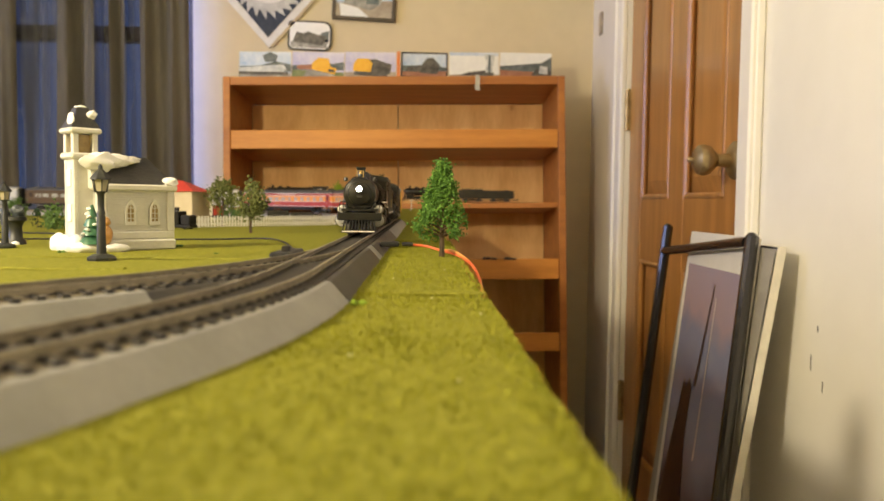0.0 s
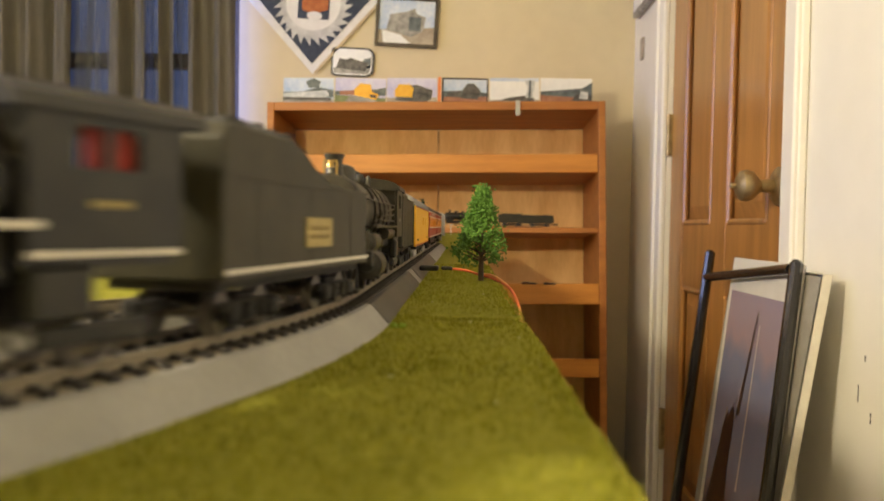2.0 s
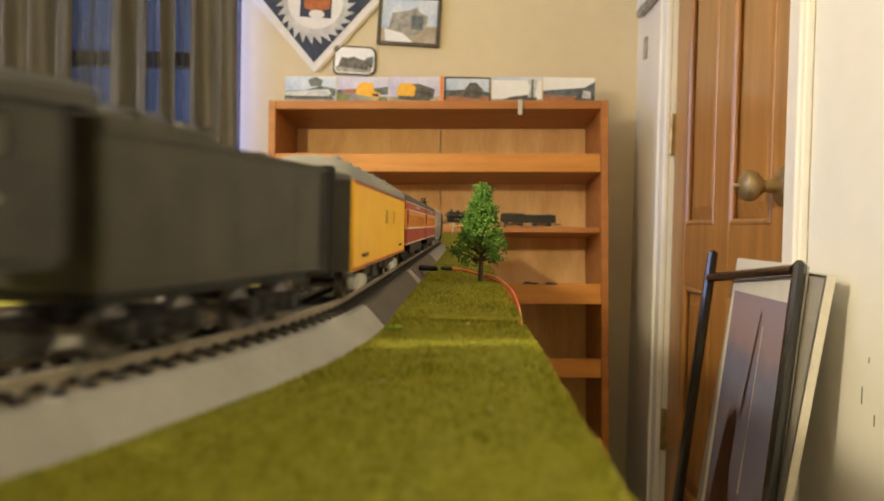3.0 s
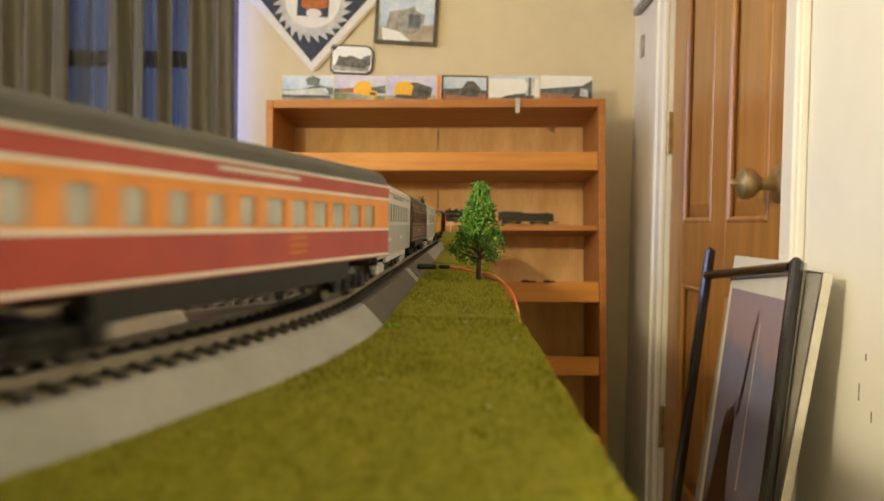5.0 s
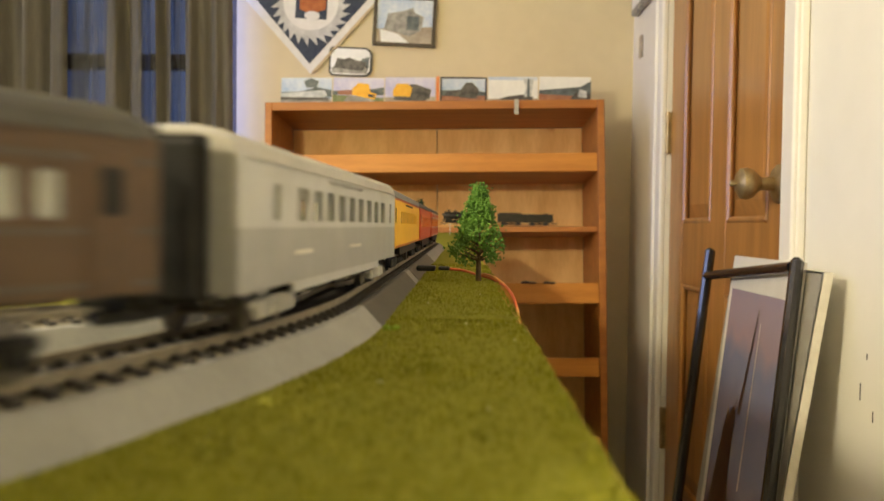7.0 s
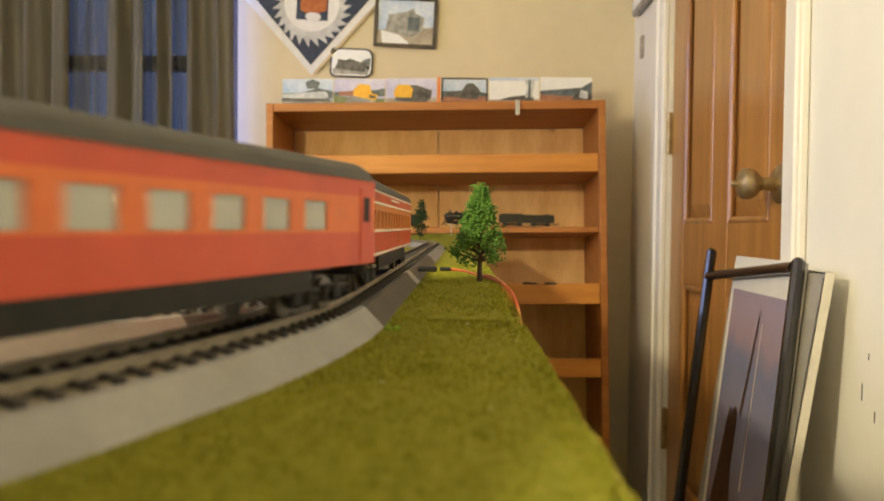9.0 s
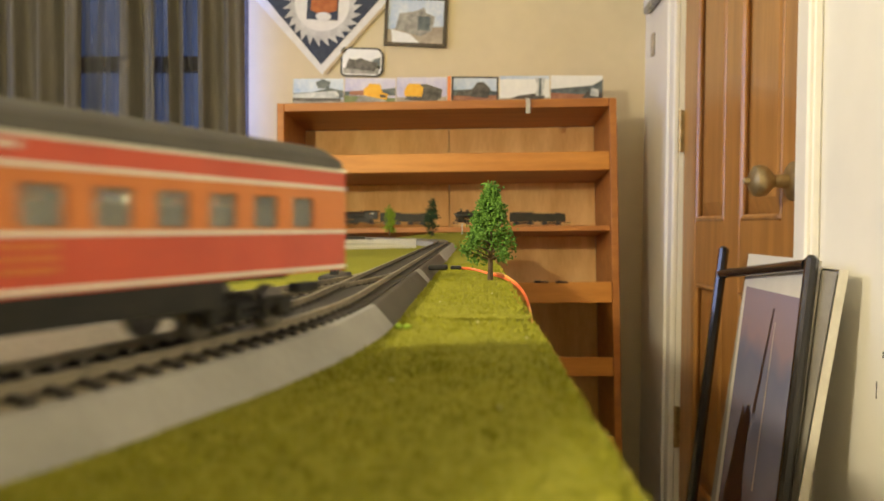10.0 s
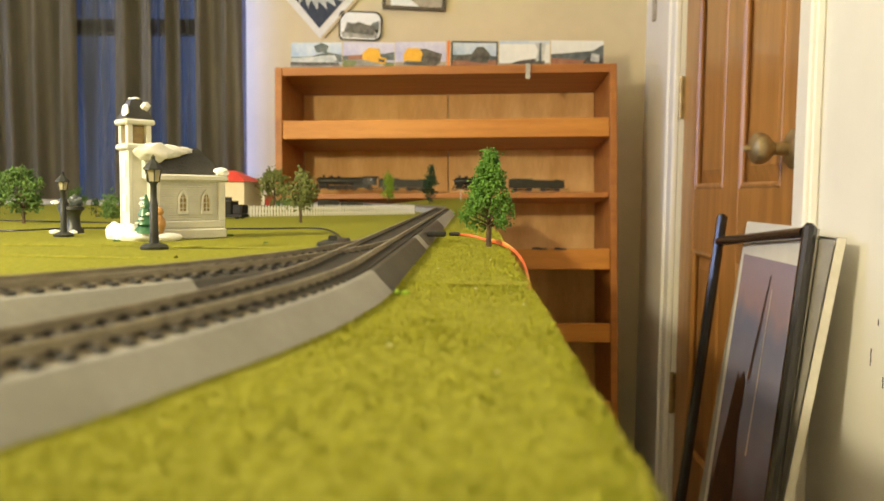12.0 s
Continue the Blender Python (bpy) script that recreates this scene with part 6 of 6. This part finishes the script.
def build_wall_things():
    sky = matter("print_sky", (0.32, 0.45, 0.68), (0.74, 0.78, 0.84), 9, 0.35)
    pale = matter("print_pale_sky", (0.72, 0.74, 0.76), (0.86, 0.87, 0.88), 9, 0.35)
    lilac = matter("print_lilac_sky", (0.42, 0.42, 0.68), (0.74, 0.72, 0.82), 9, 0.35)
    grey = matter("print_grey", (0.16, 0.16, 0.15), (0.42, 0.41, 0.38), 45, 0.35)
    dark = matter("print_dark", (0.02, 0.02, 0.02), (0.14, 0.13, 0.12), 60, 0.35)
    mid = matter("print_hills", (0.05, 0.07, 0.08), (0.16, 0.19, 0.20), 50, 0.35)
    sand = matter("print_ground", (0.30, 0.25, 0.19), (0.46, 0.40, 0.32), 30, 0.35)
    yel = matter("print_yellow", (0.75, 0.38, 0.02), (0.82, 0.48, 0.04), 60, 0.35)
    rust = matter("print_rust", (0.26, 0.10, 0.06), (0.38, 0.18, 0.11), 60, 0.35)
    steel = matter("print_steel", (0.38, 0.42, 0.46), (0.66, 0.68, 0.70), 60, 0.35)
    grass = matter("print_green", (0.10, 0.14, 0.05), (0.2, 0.24, 0.1), 50, 0.35)
    orange = matter("orange_card", (0.72, 0.20, 0.04), (0.78, 0.25, 0.06), 30, 0.5)
    blackf = matter("black_frame", (0.02, 0.018, 0.016), (0.035, 0.032, 0.028), 40, 0.4)
    brownf = matter("dark_brown_frame", (0.045, 0.032, 0.018), (0.07, 0.05, 0.03), 40, 0.4)
    E = 0.5
    kinds = [
        dict(sky=sky, shapes=[("ground", [(-E, 0), (E, 0), (E, 0.16), (-E, 0.12)], grey), ("hill_line", [(-E, 0.3), (E, 0.22), (E, 0.5), (0.2, 0.62), (-0.1, 0.45), (-E, 0.42)], mid), ("carriage", [(-E, 0.2), (0.3, 0.18), (0.42, 0.3), (0.36, 0.5), (-E, 0.38)], steel), ("tree", [(0.0, 0.6), (0.2, 0.6), (0.24, 0.85), (0.1, 0.98), (-0.05, 0.85)], mid), ("shade", [(-E, 0.1), (0.45, 0.08), (0.45, 0.2), (-E, 0.22)], dark)]),
        dict(sky=lilac, shapes=[("ground", [(-E, 0), (E, 0), (E, 0.2), (-E, 0.3)], grass), ("road", [(-0.3, 0), (0.4, 0), (0.2, 0.2), (-0.2, 0.3)], grey), ("hill_line", [(-E, 0.3), (E, 0.3), (E, 0.62), (0.3, 0.55), (-E, 0.45)], mid), ("engine", [(-0.12, 0.3), (0.32, 0.12), (0.36, 0.35), (0.24, 0.42), (0.2, 0.74), (0.0, 0.78), (-0.12, 0.55)], yel), ("side", [(-0.4, 0.3), (-0.12, 0.3), (-0.12, 0.5), (-0.4, 0.46)], rust), ("nose", [(0.2, 0.22), (0.32, 0.2), (0.32, 0.3), (0.2, 0.34)], dark)]),
        dict(sky=lilac, shapes=[("ground", [(-E, 0), (E, 0), (E, 0.22), (-E, 0.2)], sand), ("train", [(-0.3, 0.2), (0.38, 0.12), (0.42, 0.5), (0.1, 0.72), (-0.1, 0.7)], dark), ("engine", [(-0.34, 0.24), (0.0, 0.2), (0.04, 0.55), (-0.04, 0.74), (-0.26, 0.74), (-0.34, 0.5)], yel), ("shade", [(-0.34, 0.1), (0.3, 0.02), (0.36, 0.18), (-0.3, 0.24)], dark)]),
        dict(sky=sky, shapes=[("ground", [(-E, 0), (E, 0), (E, 0.24), (-E, 0.2)], rust), ("hill", [(-E, 0.2), (E, 0.24), (E, 0.4), (0.1, 0.5), (-E, 0.45)], mid), ("engine", [(-0.1, 0.15), (0.3, 0.1), (0.36, 0.5), (0.2, 0.82), (0.05, 0.8), (-0.06, 0.5)], dark), ("carriage", [(-0.44, 0.2), (-0.1, 0.18), (-0.08, 0.5), (-0.4, 0.36)], dark)]),
        dict(sky=pale, shapes=[("band", [(-E, 0.88), (E, 0.86), (E, 1), (-E, 1)], sky), ("ground", [(-E, 0), (E, 0), (E, 0.14), (-E, 0.12)], sand), ("train", [(-0.3, 0.1), (0.4, 0.06), (0.4, 0.2), (0.25, 0.3), (-0.1, 0.22)], dark), ("plume", [(0.22, 0.2), (0.36, 0.2), (0.42, 0.9), (0.2, 0.92), (0.26, 0.6)], steel), ("mast", [(0.28, 0.2), (0.33, 0.2), (0.34, 0.9), (0.29, 0.9)], mid)]),
        dict(sky=pale, shapes=[("ground", [(-E, 0), (E, 0), (E, 0.22), (-E, 0.3)], rust), ("hill_line", [(-E, 0.3), (0.1, 0.25), (E, 0.25), (E, 0.85), (0.3, 0.6), (-E, 0.45)], mid), ("train", [(0.1, 0.1), (E, 0.06), (E, 0.3), (0.2, 0.34)], dark), ("engine", [(0.25, 0.2), (0.42, 0.16), (0.42, 0.44), (0.28, 0.5)], steel)]),
    ]
    spans = [(-0.5102, -0.3690), (-0.3665, -0.2245), (-0.2210, -0.0815), (-0.0684, 0.0599), (0.0645, 0.2014), (0.2045, 0.3468)]
    for i, ((a, b), kd) in enumerate(zip(spans, kinds)):
        z0 = 1.1655 + 0.012 * (a + 0.5)
        picture("photograph", a, b, z0, z0 + 0.0705, 2.262 + 0.002 * (i % 2), 0.4 if i % 2 else -0.4, blackf if i == 3 else None, ("black framed" if i == 3 else "unframed") + " photograph of a train leaning on the bookcase top", kd, 0.006, 0.004, -6)
    ob = part("orange_card", boxes(((-0.0748, 2.256, 1.1700 + 0.035), (0.0085, 0.0014, 0.070))), orange)
    tagged(ob, "narrow orange card standing on the bookcase", "card")
    bm = bmesh.new()
    box(bm, (0.138, 2.186, 1.148), (0.012, 0.0012, 0.038), 0, None)
    box(bm, (0.138, 2.194, 1.1682), (0.012, 0.016, 0.0012))
    tagged(part("paper_tag", bm, P["roof_silver"]), "grey paper tag hanging from the bookcase top", "tag")
    picture("framed_picture", -0.2790, -0.0900, 1.3590, 1.5100, 2.430, 2.6, brownf, "dark framed picture of a steam train on the wall",
            dict(sky=sky, shapes=[("ground", [(-E, 0), (E, 0), (E, 0.4), (-E, 0.3)], sand), ("engine", [(-0.36, 0.3), (0.1, 0.16), (0.3, 0.3), (0.34, 0.62), (0.18, 0.7), (0.14, 0.82), (0.0, 0.74), (-0.3, 0.66)], grey), ("front", [(0.04, 0.3), (0.26, 0.3), (0.26, 0.62), (0.04, 0.62)], mid), ("path", [(-0.4, 0), (0.1, 0), (-0.1, 0.2), (-0.44, 0.3)], pale)]), 0.014, 0.010)
    # rounded print
    r = root("rounded_picture", Matrix.Translation((-0.3490, 2.487, 1.3245)) @ pose(0, 0, 0, 0, 2, 0), "rounded black and white train picture on the wall", "picture")
    def rounded(sx, sz, rad, y, th):
        pts = []
        for cx, cz, a0 in ((sx - rad, sz - rad, 0), (-sx + rad * 0.6, sz - rad * 0.6, 90), (-sx + rad * 0.6, -sz + rad * 0.6, 180), (sx - rad, -sz + rad, 270)):
            rr = rad if cx > 0 else rad * 0.6
            for k in range(7):
                a = radians(a0 + 15 * k)
                pts.append((cx + rr * math.cos(a), y, cz + rr * math.sin(a)))
        bm = bmesh.new()
        f = bm.faces.new([bm.verts.new(p) for p in pts])
        g = bmesh.ops.extrude_face_region(bm, geom=[f])
        bmesh.ops.translate(bm, vec=(0, th, 0), verts=[v for v in g["geom"] if isinstance(v, bmesh.types.BMVert)])
        return bm
    part("backing", rounded(0.066, 0.044, 0.024, 0.0, 0.006), blackf, r)
    part("print", rounded(0.060, 0.039, 0.021, -0.001, 0.001), pale, r)
    for nm, pts, mt in (("ground", [(-0.055, -0.036), (0.05, -0.036), (0.056, -0.01), (-0.058, -0.02)], grey), ("engine", [(-0.05, -0.02), (0.04, -0.028), (0.05, 0.0), (0.02, 0.004), (-0.005, 0.012), (-0.02, 0.006), (-0.04, 0.010)], dark), ("tree_line", [(0.02, -0.01), (0.056, -0.02), (0.057, 0.016), (0.036, 0.01)], mid)):
        bm = bmesh.new()
        bm.faces.new([bm.verts.new((u, -0.0014 - 0.0003 * len(pts) / 4, v)) for u, v in pts])
        part(nm, bm, mt, r)
    # diamond banner
    navy = matter("navy_cloth", (0.030, 0.040, 0.065), (0.05, 0.062, 0.09), 60, 0.8, bump=0.2)
    white = matter("white_cloth", (0.66, 0.65, 0.63), (0.74, 0.73, 0.71), 40, 0.8, bump=0.2)
    silver = matter("grey_print", (0.36, 0.36, 0.36), (0.62, 0.62, 0.61), 25, 0.7)
    brown = matter("orange_brown_print", (0.34, 0.09, 0.02), (0.46, 0.15, 0.04), 60, 0.7)
    gold = matter("beige_edge", (0.48, 0.38, 0.22), (0.55, 0.45, 0.28), 60, 0.7)
    b = root("banner", Matrix.Translation((-0.4718, 2.489, 1.287)) @ pose(0, 0, 0, 0, 3.0, 0), "diamond banner with a silver gear emblem on navy cloth", "banner")
    def flat(nm, pts, mat, lift, th=0.0016):
        bm = bmesh.new()
        f = bm.faces.new([bm.verts.new((u, -lift, v)) for u, v in pts])
        g = bmesh.ops.extrude_face_region(bm, geom=[f])
        bmesh.ops.translate(bm, vec=(0, th, 0), verts=[v for v in g["geom"] if isinstance(v, bmesh.types.BMVert)])
        return part(nm, bm, mat, b)
    s = 0.235
    flat("cloth", [(0, 0), (s, s * 1.18), (0.02, 2 * s * 1.1), (-s, s * 1.0)], white, 0.001)
    flat("field", [(-0.004, 0.030), (s * 0.82, s * 1.16), (0.02, 2 * s * 1.0), (-s * 0.83, s * 0.99)], navy, 0.0022)
    flat("edge_band", [(0.004, 0.006), (0.012, 0.002), (s, s * 1.18), (s - 0.006, s * 1.2)], gold, 0.0030)
    gx, gz, gr = -0.010, 0.205, 0.098
    for k in range(26):
        a = 2 * math.pi * k / 26
        a2 = a + 0.10
        flat("gear_tooth", [(gx + gr * math.cos(a - 0.09), gz + gr * math.sin(a - 0.09)), (gx + gr * 1.24 * math.cos(a2), gz + gr * 1.24 * math.sin(a2)), (gx + gr * math.cos(a + 0.11), gz + gr * math.sin(a + 0.11))], silver, 0.0036)
    flat("gear_disc", [(gx + gr * math.cos(2 * math.pi * k / 40), gz + gr * math.sin(2 * math.pi * k / 40)) for k in range(40)], silver, 0.0040)
    flat("inner_disc", [(gx + gr * 0.86 * math.cos(2 * math.pi * k / 40), gz + 0.008 + gr * 0.84 * math.sin(2 * math.pi * k / 40)) for k in range(40)], white, 0.0046)
    flat("inner_panel", [(gx - 0.046, gz - 0.040), (gx + 0.050, gz - 0.040), (gx + 0.050, gz + 0.07), (gx - 0.046, gz + 0.07)], navy, 0.0054)
    flat("emblem", [(gx - 0.034, gz - 0.012), (gx + 0.0, gz - 0.026), (gx + 0.046, gz - 0.010), (gx + 0.046, gz + 0.05), (gx - 0.034, gz + 0.045)], brown, 0.0062)
    flat("emblem_patch", [(gx + 0.006 + 0.024 * math.cos(k * 0.4), gz - 0.030 + 0.013 * math.sin(k * 0.4)) for k in range(16)], white, 0.0070)
    # small things on the white wall by the door
    ob = part("wall_plate", boxes(((XR - 0.004, 2.372, 1.350), (0.006, 0.030, 0.062)), bev=0.001), sand)
    tagged(ob, "small faded card stuck on the white wall", "card")
    d = root("hanging_frame", Matrix.Translation((XR - 0.012, 2.33, 1.47)), "dark framed picture hanging on the white wall", "picture")
    part("frame", boxes(((0, 0, 0.06), (0.018, 0.20, 0.16)), bev=0.003), grey, d)
    part("print", boxes(((-0.0096, 0, 0.06), (0.002, 0.17, 0.13))), pale, d)


def lean(z, x_top=0.480, z_top=0.79, k=0.155):
    return x_top - k * (z_top - z)


def near(p, k=0.945):
    """A place drawn in towards the eye's height, so that the stack clears the door casing."""
    return Vector((p[0] * k, p[1] * k, 0.83 + (p[2] - 0.83) * k))


def build_leaning_frames():
    tube_m = matter("black_lacquer_tube", (0.010, 0.009, 0.009), (0.02, 0.018, 0.018), 60, 0.25, coat=0.4)
    f = root("metal_frame", None, "black tubular frame leaning against the door", "frame")
    def post(nm, y_top, z_top, y_bot):
        bm = bmesh.new()
        a, c = near((lean(z_top), y_top, z_top)), near((lean(-0.04), y_bot, -0.04))
        d = (c - a)
        m = Matrix.Translation(a) @ d.to_track_quat("Z", "Y").to_matrix().to_4x4()
        box(bm, (0, 0, d.length / 2), (0.016, 0.019, d.length), 0.005, m)
        return part(nm, bm, tube_m, f)
    post("left_post", 1.592, 0.792, 1.47)
    post("right_post", 1.180, 0.790, 1.06)
    bm = bmesh.new()
    a, c = near((lean(0.742) - 0.002, 1.575, 0.740)), near((lean(0.778) - 0.002, 1.190, 0.776))
    rod(bm, a, c, 0.0080, 12)
    part("top_bar", bm, tube_m, f, "", True)
    bm = bmesh.new()
    a, c = near((lean(0.10), 1.485, 0.10)), near((lean(0.10), 1.075, 0.10))
    rod(bm, a, c, 0.0080, 12)
    part("bottom_bar", bm, tube_m, f, "", True)
    # poster
    card = matter("white_card", (0.62, 0.60, 0.56), (0.68, 0.66, 0.62), 20, 0.5)
    def ramp_print():
        m, n, l, p = tree_of("dusk_sea_print")
        co = n.new("ShaderNodeTexCoord")
        sp = n.new("ShaderNodeSeparateXYZ")
        l.new(co.outputs["Object"], sp.inputs[0])
        nz = n.new("ShaderNodeTexNoise")
        nz.inputs["Scale"].default_value = 9
        l.new(co.outputs["Object"], nz.inputs[0])
        ad = n.new("ShaderNodeMath")
        ad.operation = "MULTIPLY_ADD"
        ad.inputs[1].default_value = 0.22
        l.new(nz.outputs[0], ad.inputs[0])
        l.new(sp.outputs[2], ad.inputs[2])
        mr = n.new("ShaderNodeMapRange")
        mr.inputs[1].default_value, mr.inputs[2].default_value = 0.1, 0.92
        l.new(ad.outputs[0], mr.inputs[0])
        rp = n.new("ShaderNodeValToRGB")
        el = rp.color_ramp.elements
        el[0].position, el[0].color = 0.30, (0.10, 0.055, 0.045, 1)
        el[1].position, el[1].color = 0.95, (0.30, 0.27, 0.38, 1)
        for ps, cl in ((0.48, (0.16, 0.13, 0.17, 1)), (0.62, (0.26, 0.27, 0.40, 1)), (0.74, (0.20, 0.22, 0.36, 1)), (0.82, (0.34, 0.27, 0.34, 1))):
            q = el.new(ps)
            q.color = cl
        l.new(mr.outputs[0], rp.inputs[0])
        l.new(rp.outputs[0], p.inputs["Base Color"])
        p.inputs["Roughness"].default_value = 0.22
        p.inputs["Coat Weight"].default_value = 0.5
        return m
    p = root("poster", None, "dusky blue harbour print with a pale border leaning on the door", "poster")
    def slab(nm, y0, y1, z0, z1, off, th, mat, parent, skew=0.0):
        bm = bmesh.new()
        vs = []
        for dx in (0, th):
            for y, z in ((y0, z0), (y1, z0), (y1 + skew, z1), (y0 + skew, z1)):
                vs.append(bm.verts.new(near((lean(z) + off + dx, y, z))))
        for q in ((0, 1, 2, 3), (7, 6, 5, 4), (0, 4, 5, 1), (1, 5, 6, 2), (2, 6, 7, 3), (3, 7, 4, 0)):
            bm.faces.new([vs[i] for i in q])
        return part(nm, bm, mat, parent)
    slab("card", 1.085, 1.385, -0.04, 0.782, 0.012, 0.004, card, p, 0.098)
    pr = slab("print", 1.100, 1.370, 0.03, 0.725, 0.0105, 0.0012, ramp_print(), p, 0.090)
    dk = matter("dark_print_shape", (0.035, 0.018, 0.014), (0.06, 0.03, 0.022), 30, 0.3)
    lt = matter("pale_print_line", (0.42, 0.36, 0.38), (0.5, 0.44, 0.45), 30, 0.3)
    def streak(nm, pts, mat):
        bm = bmesh.new()
        bm.faces.new([bm.verts.new(near((lean(z) + 0.0098, y, z))) for y, z in pts])
        part(nm, bm, mat, pr)
    streak("mast", [(1.318, 0.53), (1.330, 0.53), (1.316, 0.70), (1.312, 0.70)], dk)
    streak("mast_reflection", [(1.270, 0.42), (1.276, 0.42), (1.300, 0.68), (1.297, 0.68)], lt)
    streak("rock", [(1.20, 0.04), (1.36, 0.04), (1.40, 0.30), (1.385, 0.44), (1.375, 0.535), (1.362, 0.52), (1.350, 0.54), (1.335, 0.525), (1.326, 0.44), (1.28, 0.30)], dk)
    # canvas behind
    cv = root("canvas", None, "stretched canvas with pale edges and a grey face leaning behind the black frame", "canvas")
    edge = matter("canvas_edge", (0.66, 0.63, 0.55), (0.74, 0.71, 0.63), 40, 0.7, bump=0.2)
    # the face is set much darker than the stretcher edges
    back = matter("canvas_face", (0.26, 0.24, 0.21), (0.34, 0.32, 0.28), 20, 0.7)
    bm = bmesh.new()
    vs = []
    for dx in (0.0, 0.013):
        for y, z in ((1.125, -0.04), (1.45, -0.04), (1.50, 0.772), (1.128, 0.772)):
            vs.append(bm.verts.new(near((lean(z) + 0.018 + dx, y, z))))
    for q in ((7, 6, 5, 4), (0, 4, 5, 1), (1, 5, 6, 2), (2, 6, 7, 3), (3, 7, 4, 0)):
        bm.faces.new([vs[i] for i in q])
    part("stretcher", bm, edge, cv)
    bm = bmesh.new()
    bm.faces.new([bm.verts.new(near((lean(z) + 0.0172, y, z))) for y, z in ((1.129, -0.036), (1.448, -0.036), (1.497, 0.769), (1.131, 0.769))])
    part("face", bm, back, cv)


def build_shelf_models():
    e, t = TRAIN[2][0], TRAIN[3][0]
    DULL_LENS = next(o for o in e.children_recursive if o.name.startswith("lens")).data.copy()
    DULL_LENS.materials[0] = P["lens"]
    lab = "black model steam locomotive displayed on the bookcase shelf"
    for xe, ke, xt, kt in ((-0.360, 0.98, -0.199, 1.36), (0.012, 0.84, 0.172, 1.55)):
        z = 0.8295 + 0.0035 * (xe + 0.4) / 0.5
        a = copy_thing(e, pose(xe, 2.275, z, 0, 0, 180) @ Matrix.Diagonal((ke, 0.8, 0.74, 1)))
        b = copy_thing(t, pose(xt, 2.275, z + 0.0004, 0, 0, 180) @ Matrix.Diagonal((kt, 0.8, 0.68, 1)))
        for o in a.children_recursive:
            if o.name.startswith("lens"):
                o.data = DULL_LENS
        tagged(a, lab, group="display models")
        tagged(b, "long black model tender displayed on the bookcase shelf", group="display models")
    for x, wd in ((0.176, 0.040), (0.231, 0.032)):
        bm = boxes(((x, 2.172, 0.6800), (wd, 0.010, 0.004)), ((x - wd * 0.2, 2.172, 0.6828), (wd * 0.4, 0.007, 0.002)), bev=0.0006)
        tagged(part("model_part", bm, M["black"]), "small dark model part lying on the shelf lip", "model part", "model parts")


build_plants()
build_church()
build_small_scenery()
build_wires()
build_wall_things()
build_leaning_frames()
build_shelf_models()
grass_tufts()


motions()
